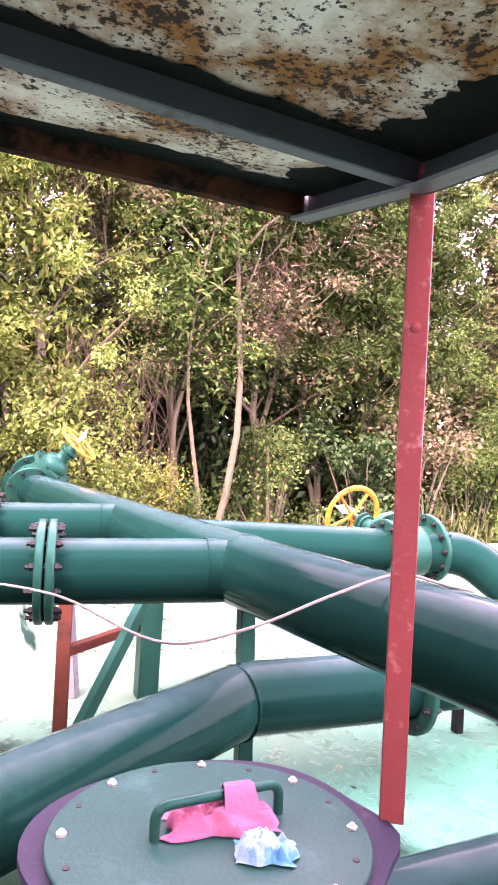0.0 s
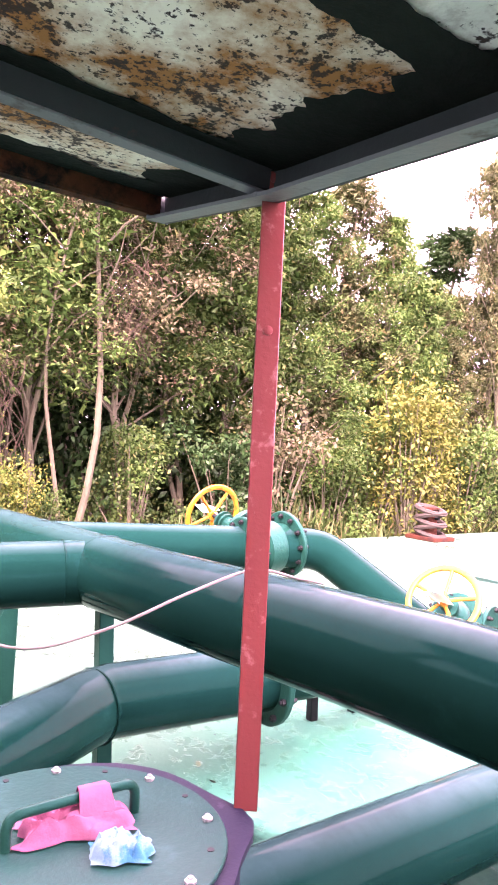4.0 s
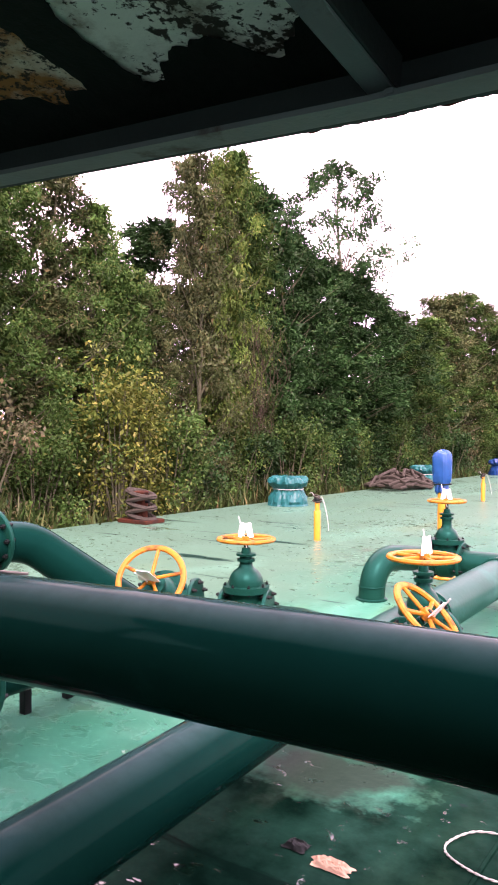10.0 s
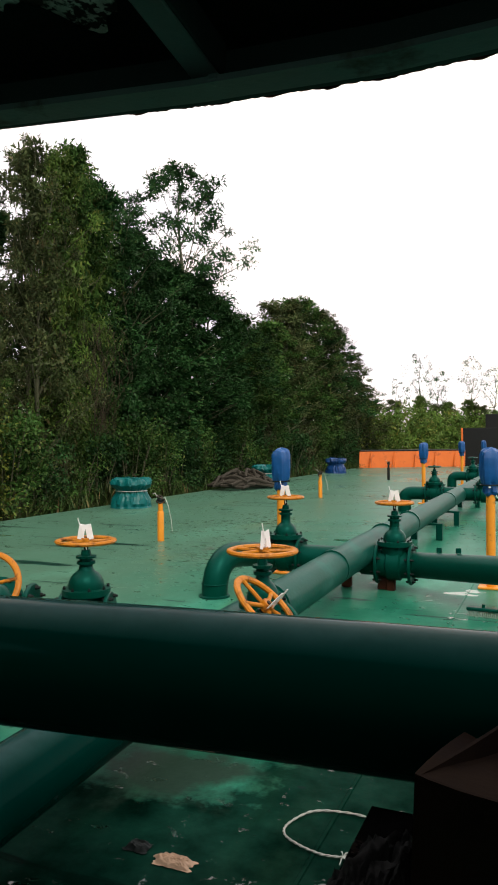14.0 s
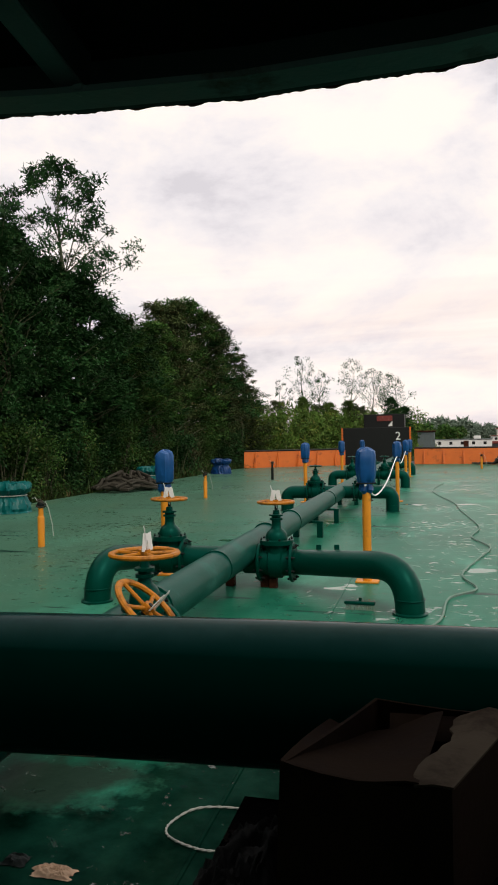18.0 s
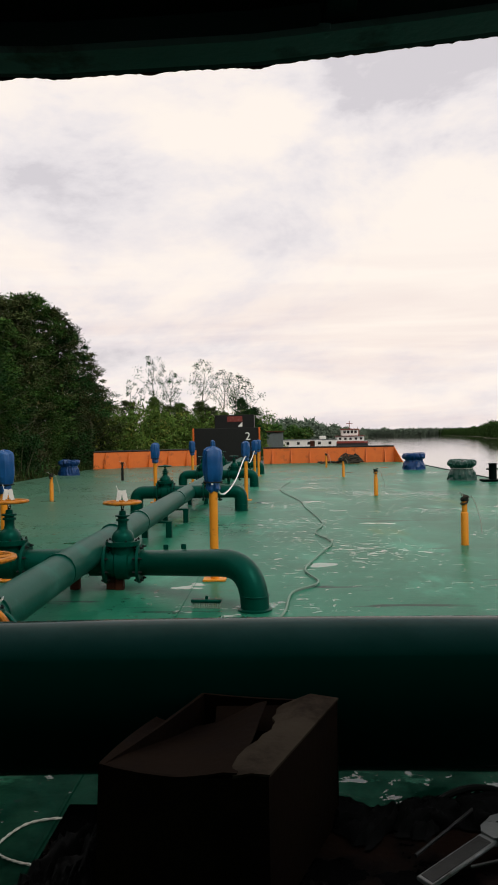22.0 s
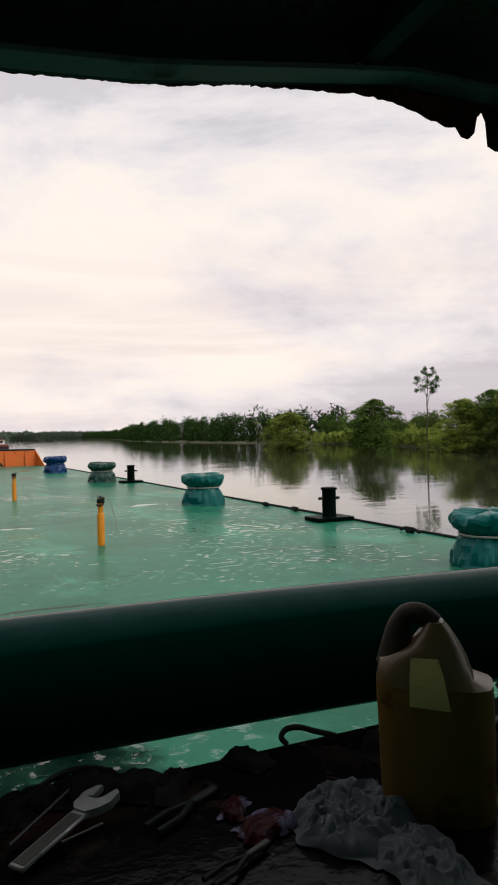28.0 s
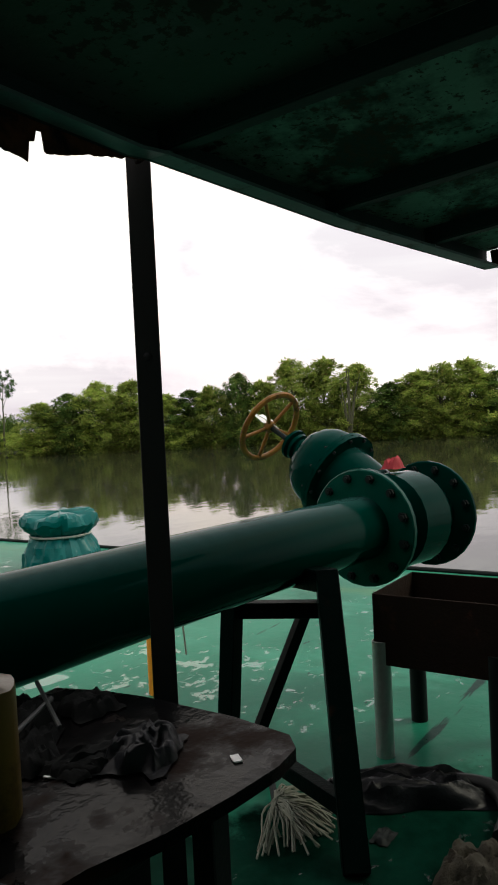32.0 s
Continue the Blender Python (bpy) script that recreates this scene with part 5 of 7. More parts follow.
# ---- far woods and the other bank ----
def far_woods(name, rows, mat, label, seed, size, h0, h1, per=150, depth=6.0, step=2.0):
    """A distant belt of trees: clumps of leaves over stems, joined."""
    rnd2 = random.Random(seed)
    cs, rs = [], []
    for (x0, y0), (x1, y1) in zip(rows, rows[1:]):
        ln = math.hypot(x1 - x0, y1 - y0)
        for k in range(max(1, int(ln / step))):
            u = (k + rnd2.random()) / max(1, int(ln / step))
            hh = h0 + (h1 - h0) * (0.5 + 0.5 * noise.noise((x0 * 0.05 + u * ln * 0.16, y0 * 0.05, seed)))
            hh *= rnd2.uniform(0.75, 1.15)
            px, py = x0 + (x1 - x0) * u, y0 + (y1 - y0) * u
            nx, ny = (y1 - y0) / ln, -(x1 - x0) / ln
            dd = rnd2.random() * depth
            for z in np.arange(0.4, hh * 0.92, hh * 0.2):
                cs.append((px + nx * dd + rnd2.uniform(-1, 1), py + ny * dd + rnd2.uniform(-1, 1), WZ + 0.5 + z))
                rs.append(hh * 0.18 * rnd2.uniform(0.7, 1.3))
    ob = leaves(name, cs, rs, per, size, mat, None, seed, simple=True)
    return tagged(ob, label, "woods", kind="stuff")


RW = [(x + 1.5, y) for x, y in RIGHT_EDGE]
far_woods("far_bank_woods", RW[1:8], LEAF_LIGHT, "mixed green woods along the far river bank", 51, 0.3, 3.0, 6.4, per=200, depth=7, step=0.75)
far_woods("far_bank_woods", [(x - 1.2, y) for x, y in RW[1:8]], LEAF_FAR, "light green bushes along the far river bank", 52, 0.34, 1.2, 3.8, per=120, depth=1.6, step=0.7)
far_woods("far_bank_woods", RW[7:], LEAF_MID, "dark distant woods along the far river bank", 53, 0.8, 6.5, 10.5, per=80, depth=14, step=1.5)
LW = [(-13, 42), (-13, 50), (-11.5, 58), (-10, 66), (-8.5, 76), (-6.5, 90)]
far_woods("shore_thicket", LW, LEAF_LIGHT, "pale green thicket beyond the bow of the barge", 54, 0.25, 3.0, 5.6, per=170, depth=7, step=0.9)
far_woods("shore_thicket", LW, LEAF_YELLOW, "olive thicket beyond the bow of the barge", 55, 0.25, 2.5, 5.0, per=110, depth=5, step=1.3)
far_woods("shore_woods", [(-6, 94), (-1, 130), (5, 172), (10, 250)], LEAF_MID, "dark woods along the distant shore", 56, 0.9, 3.0, 6.0, per=60, depth=-14, step=1.6)
far_woods("shore_woods", [(10, 250), (18, 350), (58, 610), (128, 1100)], LEAF_HAZE, "pale woods along the distant shore, haze painted into the leaves", 58, 1.8, 5.0, 10.0, per=55, depth=-16, step=2.0)
far_woods("shore_woods", [(96, 1190), (200, 1250), (330, 1330)], LEAF_HAZE, "pale woods at the far bend of the river, haze painted into the leaves", 59, 3.4, 9.0, 13.0, per=70, depth=20, step=1.6)
far_woods("shore_woods", [(128, 1100), (180, 1150), (240, 1200), (300, 1250)], LEAF_HAZE, "woods closing the river in the distance, haze painted into the leaves", 57, 2.6, 7.0, 13.0, per=70, depth=40, step=2.2)
for i, (x, y, h, s) in enumerate(((-12.2, 70, 9.6, 1.5), (-10.6, 71, 8.2, 1.4), (-7.4, 70, 9.2, 1.6), (-5.6, 72, 8.4, 1.6), (-4.4, 70, 7.9, 1.7), (-3.2, 69, 7.6, 1.8), (-13.6, 66, 7.2, 1.3))):
    t = tree("slim open-crowned tree standing over the thicket", h * 1.1, s * 0.85, 26, 44, 0.15, LEAF_DARK, 70 + i, low=0.66 if i < 5 else 0.3, trunk=0.1, clump_r=0.42, group="slim trees", core=0.0, ragged=0.9)
    t.matrix_basis = T(x, y, -0.6)
t = tree("tall lone tree over the far bank woods", 11.4, 1.7, 22, 70, 0.26, LEAF_MID, 90, low=0.74, trunk=0.16, clump_r=0.26, group="far bank trees", core=0.0, ragged=0.7)
t.matrix_basis = T(61.5, 76.8, WZ)
FAR_TREES = [  # bearing and distance from the work place, height, width, leaf
    (28.0, 118, 6.0, 3.2, 0), (34.5, 100, 7.0, 3.0, 1), (41.5, 97, 6.6, 3.4, 0), (43.6, 96, 7.6, 3.0, 1), (45.6, 95, 9.0, 3.2, 0), (48.0, 93, 8.8, 3.2, 2), (50.6, 92, 6.8, 3.4, 0), (52.6, 92, 7.2, 2.8, 1), (54.4, 91, 7.6, 2.6, 0),
    (56.7, 90, 9.0, 2.2, 1), (58.4, 90, 7.8, 2.8, 2), (60.7, 90, 10.4, 3.2, 0), (63.2, 90, 10.2, 3.4, 2), (65.6, 90, 9.4, 2.8, 0), (68.0, 90, 6.8, 3.0, 1), (70.2, 90, 8.0, 3.2, 2), (72.0, 90, 8.8, 3.2, 0), (74.0, 90, 9.0, 3.4, 2), (76.2, 91, 7.6, 3.4, 1), (79.0, 92, 8.4, 3.6, 0), (82.0, 94, 8.2, 3.6, 2),
]
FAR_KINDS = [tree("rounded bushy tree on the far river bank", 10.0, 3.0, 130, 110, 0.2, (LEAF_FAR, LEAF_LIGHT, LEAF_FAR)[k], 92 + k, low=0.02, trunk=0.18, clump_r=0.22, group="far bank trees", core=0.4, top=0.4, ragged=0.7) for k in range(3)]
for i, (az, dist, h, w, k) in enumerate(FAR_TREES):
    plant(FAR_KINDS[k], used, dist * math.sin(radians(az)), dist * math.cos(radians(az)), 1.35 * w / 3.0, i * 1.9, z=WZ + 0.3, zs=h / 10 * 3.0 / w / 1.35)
g = Geo()
rg = random.Random(77)
for k in range(7):
    a = rg.uniform(-0.9, 0.9)
    g.tube([(0, 0, 0), (0.4 * a, 1.2 * a, 2.7 + k * 0.5), (0.7 * a, 2.4 * a, 4.9 + k * 0.6)], [0.16, 0.1, 0.03], 5)
solo("dead_tree", g, BARK, "bare pale dead tree leaning over the water", "tree", T(77.5, 36.0, WZ + 0.5))

# ---- bow of the barge ----
def plate(name, pts, h, lean, mat, parent, label=""):
    """A bulwark plate along points, with thickness, leaning outwards."""
    vs, fs = [], []
    for (x, y) in pts:
        vs += [(x, y, 0), (x + lean[0], y + lean[1], h), (x + lean[0], y + lean[1] + 0.05, h), (x, y + 0.05, 0)]
    for i in range(len(pts) - 1):
        for k in range(4):
            fs.append((4 * i + k, 4 * i + (k + 1) % 4, 4 * i + 4 + (k + 1) % 4, 4 * i + 4 + k))
    fs += [(3, 2, 1, 0), tuple(range(len(vs) - 4, len(vs)))]
    return part(name, Geo().add(vs, fs), mat, parent, label, smooth=0)


bul = thing("bow_bulwark", "orange painted steel bulwark round the bow with black rail", "bulwark")
LINE = [(-9.6, 36.9), (-7.5, 38.4), (-4.7, 40.2)], [(-1.0, 41.0), (6.3, 41.0)]
for k, line in enumerate(LINE):
    plate("bulwark_plate", line, 0.86, (0, 0.12), ORANGE, bul)
    g = Geo()
    for a, b in zip(line, line[1:]):
        g.tube([(a[0], a[1] + 0.14, 0.88), (b[0], b[1] + 0.14, 0.88)], 0.05, 8)
    part("rail", g, BLACKPAINT, bul)
    for a, b in zip(line, line[1:]):
        n = int(math.hypot(b[0] - a[0], b[1] - a[1]) / 0.95)
        for i in range(n):
            u = (i + 0.5) / n
            x, y = a[0] + (b[0] - a[0]) * u, a[1] + (b[1] - a[1]) * u
            part("stiffener", Geo().add([(x - 0.03, y - 0.22, 0), (x + 0.03, y - 0.22, 0), (x + 0.03, y + 0.05, 0), (x - 0.03, y + 0.05, 0), (x - 0.03, y + 0.07, 0.8), (x + 0.03, y + 0.07, 0.8)], [(3, 2, 1, 0), (0, 1, 5, 4), (1, 2, 5), (3, 0, 4), (2, 3, 4, 5)]), ORANGE, bul, smooth=0)
g = Geo().add([(6.3, 41, 0), (6.3, 41.05, 0), (6.32, 41.15, 0.86), (6.28, 41.12, 0.86), (6.62, 39.9, 0), (6.58, 39.9, 0)], [(0, 1, 2, 3), (0, 3, 5), (1, 4, 2), (5, 3, 2, 4), (0, 5, 4, 1)])
part("end_plate", g, ORANGE, bul, smooth=0)

box = thing("machinery_casing", "black painted steel casing with orange edges at the bow", "casing")
part("casing_wall", Geo().box((-3.05, 42.0, 1.02), (3.65, 2.6, 2.04), 0.02), BLACKPAINT, box)
part("upper_casing", Geo().box((-2.65, 42.3, 2.42), (2.25, 1.4, 0.76), 0.02), BLACKPAINT, box)
for x in (-4.9, -1.2):
    part("edge_trim", Geo().box((x, 40.7, 1.02), (0.09, 0.06, 2.06), 0.01), ORANGE, box)
part("flag_red", Geo().box((-2.62, 41.57, 2.56), (0.86, 0.02, 0.3), 0.003), RED, box, "red half of a painted flag panel")
part("flag_white", Geo().add([(-2.45, 41.555, 2.12), (-2.19, 41.555, 2.12), (-2.19, 41.555, 2.4), (-2.19, 41.575, 2.12), (-2.19, 41.575, 2.4), (-2.45, 41.575, 2.12)], [(0, 1, 2), (5, 4, 3), (0, 2, 4, 5), (1, 3, 4, 2), (0, 5, 3, 1)]), WHITEPAINT, box, "white corner of a painted flag panel", smooth=0)
cu = bpy.data.curves.new("number", "FONT")
cu.body, cu.size, cu.extrude, cu.align_x = "2", 0.62, 0.008, "CENTER"
cu.materials.append(WHITEPAINT)
num = new("number_two", cu)
num.matrix_basis = T(-1.85, 40.68, 1.36) @ Matrix.Rotation(radians(90), 4, "X")
num.parent = box
tagged(num, "white painted figure two")


def coil(name, label, category, m, turns, rad, r, mat, seed, rise=0.02, oval=1.0, group="", jit=0.3):
    rnd3 = random.Random(seed)
    pts = []
    n = turns * 14
    for k in range(n):
        a = 2 * math.pi * k / 14
        q = rad * (0.55 + 0.45 * math.sin(k * 0.11 + seed) ** 2) + rnd3.uniform(-jit, jit) * rad
        pts.append((q * math.cos(a) + 0.2 * rad * math.sin(k * 0.37), oval * (q * math.sin(a) + 0.25 * rad * math.sin(k * 0.23 + seed)), r + rise * k / 14 * (1.3 - q / rad) + rnd3.uniform(0, 1.5 * r)))
    return solo(name, Geo().tube(pts, r, 6), mat, label, category, m, group)


coil("mooring_rope", "heap of thick dark mooring rope by the bow bulwark", "rope", T(3.7, 39.6, 0), 12, 0.55, 0.045, ROPE, 3, 0.045)
coil("mooring_rope", "loose trailing bights of mooring rope on the deck", "rope", T(2.6, 39.8, 0), 3, 0.6, 0.04, ROPE, 4, 0.01, 0.5)
coil("mooring_rope", "heap of coiled brown mooring rope at the deck edge", "rope", T(-9.15, 20.9, 0), 14, 0.75, 0.05, ROPE, 5, 0.04, 1.5)


def bitt(x, y, roped, label):
    t = thing("mooring_bitt", label, "bitt", T(x, y, 0), "mooring bitts")
    part("base_plate", Geo().box((0, 0, 0.035), (0.7, 0.5, 0.07), 0.01), TRESTLE if not roped else RUST, t)
    part("bollard", Geo().lathe([(0.13, 0.07), (0.12, 0.1), (0.12, 0.52), (0.14, 0.53), (0.14, 0.56), (0.1, 0.57)], 18), TRESTLE if not roped else RUST, t)
    part("cross_pin", Geo().tube([(-0.2, 0, 0.38), (0.2, 0, 0.38)], 0.025, 8), DARKSTEEL, t)
    if roped:
        for k in range(5):
            part("rope_turn", Geo().ring(0.19, 0.045, 24, 6, T(0, 0, 0.12 + 0.1 * k) @ Matrix.Rotation(radians(12 * (-1) ** k), 4, "Y") @ Matrix.Diagonal((1.45, 1, 1, 1))), ROPE, t)
    return t


bitt(6.58, 10.6, False, "green steel mooring bitt at the deck edge")
bitt(6.58, 23.0, False, "dark steel mooring bitt at the deck edge")
bitt(-9.25, 9.55, True, "rusted mooring bitt wound with old rope")

# ---- covered hatches ----
def cover(x, y, mat, label, seed, h=0.66, r=0.45):
    """A drum wrapped in sheet and tied: bulging wrinkled top, rope, pleated skirt."""
    rnd4 = random.Random(seed)
    t = thing("covered_hatch", label, "hatch cover", T(x, y, 0), "covered hatches")
    n, g, prof = 80, Geo(), []
    ph = [rnd4.uniform(0, 6.28) for _ in range(6)]
    rows = [(0.0, 1.0, 0.03), (0.04, 1.02, 0.026), (0.1, 1.02, 0.024), (0.18, 0.98, 0.024), (0.26, 0.9, 0.026), (0.32, 0.82, 0.024), (0.36, 0.76, 0.016), (0.385, 0.755, 0.014), (0.41, 0.8, 0.02), (0.45, 0.92, 0.028), (0.5, 1.0, 0.03), (0.55, 1.03, 0.03), (0.6, 1.01, 0.026), (0.635, 0.96, 0.022), (0.652, 0.9, 0.018), (0.66, 0.7, 0.014), (0.66, 0.35, 0.01), (0.66, 0.02, 0.0)]
    vs, fs = [], []
    for z, q, w in rows:
        for k in range(n):
            a = 2 * math.pi * k / n
            f1 = 1.3 * math.sin(a * 9 + ph[0] + z * 3) + 0.7 * math.sin(a * 14 + ph[1]) + 0.5 * math.sin(a * 23 + ph[2] + 4 * z)
            cre = abs(noise.noise((3.4 * math.cos(a) + seed, 3.4 * math.sin(a) + 1.5 * z, z * 5))) + 0.6 * abs(noise.noise((7 * math.cos(a) + z * 4, 7 * math.sin(a), z * 8 + seed)))
            rr = r * (q + 0.03 + 0.6 * w * f1 - 0.16 * cre * (0.01 < z < 0.655) + 0.06 * noise.noise((2.6 * math.cos(a) + seed, 2.6 * math.sin(a), z * 9)) * (0.02 < z < 0.655))
            zz = z * h / 0.66 + (0.018 * math.sin(a * 3 + ph[3]) + 0.012 * math.sin(a * 7 + ph[4]) + 0.03 * noise.noise((q * 3 * math.cos(a), q * 3 * math.sin(a), seed)) - 0.05 * cre) * (z > 0.5)
            vs.append((rr * math.cos(a), rr * math.sin(a), max(0.002, zz)))
    for i in range(len(rows) - 1):
        for k in range(n):
            k2 = (k + 1) % n
            fs.append((i * n + k, i * n + k2, (i + 1) * n + k2, (i + 1) * n + k))
    fs.append(tuple(range((len(rows) - 1) * n, len(rows) * n)))
    part("sheet", g.add(vs, fs), mat, t, smooth=24)
    part("tie_rope", Geo().ring(r * 0.78, 0.013, 40, 6, T(0, 0, 0.375 * h / 0.66)), WHITEROPE if mat is not BLUETARP else BLUEBAG, t, "thin rope tied round the cover")
    return t


cover(5.95, 6.1, TEALTARP, "hatch wrapped in teal tarpaulin tied with rope", 1, 0.6, 0.43)
cover(5.83, 14.6, TEALTARP, "hatch wrapped in teal tarpaulin tied with rope", 2)
cover(5.85, 23.9, DARKTARP, "hatch wrapped in dark green tarpaulin", 3)
cover(5.7, 31.7, BLUETARP, "hatch wrapped in dark blue tarpaulin", 4, 0.7, 0.48)
cover(-8.95, 14.05, TEALTARP, "hatch wrapped in teal tarpaulin near the bank", 5)
cover(-9.1, 22.6, TEALTARP, "hatch wrapped in teal tarpaulin near the rope heap", 6)
cover(-9.15, 31.1, BLUETARP, "hatch wrapped in dark blue tarpaulin near the bank", 7)

# ---- posts on the deck ----
def gauge_post(x, y, h, label, seed):
    t = thing("gauge_post", label, "post", T(x, y, 0), "gauge posts")
    part("pole", Geo().tube([(0, 0, 0), (0, 0, h - 0.1)], 0.045, 16), POSTY, t)
    part("foot", Geo().box((0, 0, 0.01), (0.24, 0.2, 0.02), 0.004), POSTY, t)
    rnd5 = random.Random(seed)
    vs, fs, n = [], [], 28
    rows = [(h - 0.45, 0.07), (h - 0.42, 0.1), (h - 0.36, 0.088), (h - 0.33, 0.115), (h - 0.26, 0.13), (h - 0.2, 0.132), (h - 0.12, 0.132), (h - 0.05, 0.13), (h - 0.01, 0.115), (h + 0.015, 0.07), (h + 0.025, 0.004)]
    p = rnd5.uniform(0, 6)
    for z, q in rows:
        for k in range(n):
            a = 2 * math.pi * k / n
            w = 0.76 * q * (1.06 + 0.1 * math.sin(5 * a + p) - 0.32 * abs(noise.noise((2.2 * math.cos(a) + seed, 2.2 * math.sin(a), z * 7))))
            vs.append((w * math.cos(a), w * math.sin(a), z + 0.01 * math.sin(3 * a + p)))
    for i in range(len(rows) - 1):
        for k in range(n):
            fs.append((i * n + k, i * n + (k + 1) % n, (i + 1) * n + (k + 1) % n, (i + 1) * n + k))
    part("plastic_hood", Geo().add(vs, fs), BLUEBAG, t, "blue plastic sheet tied over the head", smooth=26)
    part("tie", Geo().ring(0.1, 0.008, 20, 5, T(0, 0, h - 0.345)), DARKSTEEL, t)
    return t


for i, (x, y) in enumerate(((-0.7, 7.6), (-2.96, 7.66), (-0.83, 17.3), (-2.95, 17.0), (-0.87, 24.0), (-2.95, 24.2), (-2.9, 31.0), (-0.87, 28.0))):
    gauge_post(x, y, 1.38, "yellow gauge post with its head wrapped in blue plastic", i)


def stub_post(x, y, label, dark=False):
    t = thing("sounding_post", label, "post", T(x, y, 0), "sounding posts")
    part("pipe", Geo().lathe([(0.05, 0.0), (0.05, 0.43), (0.046, 0.44), (0.037, 0.445), (0.037, 0.6)], 16), DARKSTEEL if dark else POSTY, t)
    part("cap", Geo().lathe([(0.05, 0.59), (0.052, 0.6), (0.052, 0.63), (0.04, 0.645), (0.02, 0.65)], 14), DARKSTEEL, t)
    rk = random.Random(int(100 * x) + 7)
    for k in range(4):
        m = T(rk.uniform(-0.02, 0.02), rk.uniform(-0.02, 0.02), 0.57 + 0.03 * k) @ Matrix.Rotation(rk.uniform(-0.5, 0.5), 4, "X") @ Matrix.Rotation(rk.uniform(-0.5, 0.5), 4, "Y")
        part("knot", Geo().ring(0.045, 0.012, 16, 6, m), ROPE, t)
    part("tie_string", Geo().tube([(0.04, 0, 0.62), (0.09, -0.03, 0.66), (0.14, -0.03, 0.56), (0.2, -0.04, 0.34), (0.22, -0.04, 0.16)], 0.006, 5), WHITEROPE, t)
    part("rope_end", Geo().tube([(-0.03, -0.04, 0.66), (-0.06, -0.06, 0.72), (-0.1, -0.05, 0.7)], 0.007, 5), WHITEROPE, t)
    return t


for x, y in ((-5.55, 9.45), (-5.75, 18.0), (2.47, 9.87), (2.35, 18.2), (2.26, 26.7), (2.14, 34.9)):
    stub_post(x, y, "short orange sounding post with a tied cap")
stub_post(-5.8, 26.4, "short dark sounding post with a tied cap", True)
stub_post(3.3, 2.45, "short orange sounding post behind the cross pipe")

# ---- loose things on the deck ----
HOSEP = [(-0.1, 5.7, 0), (0.03, 6.1, 0), (0.11, 6.9, 0), (0.38, 7.37, 0), (0.27, 8.1, 0), (0.5, 9.2, 0), (0.71, 10.2, 0), (0.52, 11.2, 0), (0.7, 12.5, 0), (0.5, 15.3, 0), (0.42, 16.9, 0), (-0.03, 20.5, 0), (0.3, 24, 0)]
solo("deck_hose", Geo().tube([p + Vector((0, 0, 0.016)) for p in smooth_path(HOSEP, 6)], 0.01, 7), HOSE, "thin pale hose snaking over the wet deck", "hose")
loop = [(-0.7, 2.75, 0), (-0.85, 2.76, 0), (-0.98, 2.72, 0), (-1.04, 2.6, 0), (-1.03, 2.52, 0), (-0.96, 2.47, 0), (-0.86, 2.44, 0), (-0.78, 2.45, 0)]
lp = [p + Vector((0, 0, 0.009)) for p in smooth_path(loop, 12)]
g = Geo()
for ph in (0, math.pi):
    tw = []
    for k, p in enumerate(lp):
        d = (lp[min(k + 1, len(lp) - 1)] - lp[max(k - 1, 0)]).normalized()
        sd = d.cross(Vector((0, 0, 1)))
        tw.append(p + 0.0024 * (math.cos(k * 0.9 + ph) * sd + math.sin(k * 0.9 + ph) * Vector((0, 0, 1))))
    g.tube(tw, 0.0028, 6)
for k in range(7):
    a = 0.6 * k - 1.6
    g.tube([lp[-1], lp[-1] + Vector((0.02 * math.cos(a), 0.02 * math.sin(a), 0.006)), lp[-1] + Vector((0.045 * math.cos(a), 0.045 * math.sin(a), -0.004))], 0.0022, 4)
solo("rope_loop", g, WHITEROPE, "loop of thin white twisted rope on the deck", "rope")
wire = [(-3.4, 0.0, 0.9), (-2.9, 0.3, 0.93), (-2.45, 0.55, 0.875), (-2.3, 0.78, 0.935), (-2.25, 1.05, 1.04), (-2.2, 1.26, 1.112), (-2.08, 1.36, 1.1), (-2.02, 1.42, 1.09)]
solo("cable", Geo().tube(smooth_path(wire, 6), 0.005, 7), material("dirty_white_cable", (0.2, 0.19, 0.165), 0.6, second=(0.12, 0.11, 0.095), grain=30, spec=0.2), "thin dirty white cable slung over the cross pipe", "cable")
cable2 = [(-0.7, 7.5, 1.02), (-0.78, 10, 0.72), (-0.8, 13, 0.75), (-0.83, 17.2, 1.05), (-0.86, 20, 0.8), (-0.87, 24, 1.05)]
solo("cable", Geo().tube(smooth_path(cable2, 6), 0.012, 6), WHITEPLASTIC, "pale cable slung between the gauge posts", "cable")
brush = thing("scrubbing_brush", "dark green deck scrubbing brush head lying bristles down", "brush", T(-0.66, 6.35, 0) @ Matrix.Rotation(radians(-4), 4, "Z"))
part("block", Geo().box((0, 0, 0.062), (0.27, 0.07, 0.03), 0.008), VALVE, brush)
part("socket", Geo().tube([(0.0, 0, 0.07), (0.005, 0.0, 0.105)], 0.014, 10), VALVE, brush)
rg = random.Random(19)
for k in range(16):
    part("bristle_tuft", Geo().tube([(-0.12 + 0.016 * k, -0.012, 0.05), (-0.12 + 0.016 * k + rg.uniform(-0.006, 0.006), -0.022, 0.0)], [0.006, 0.008], 5), HOSE, brush)


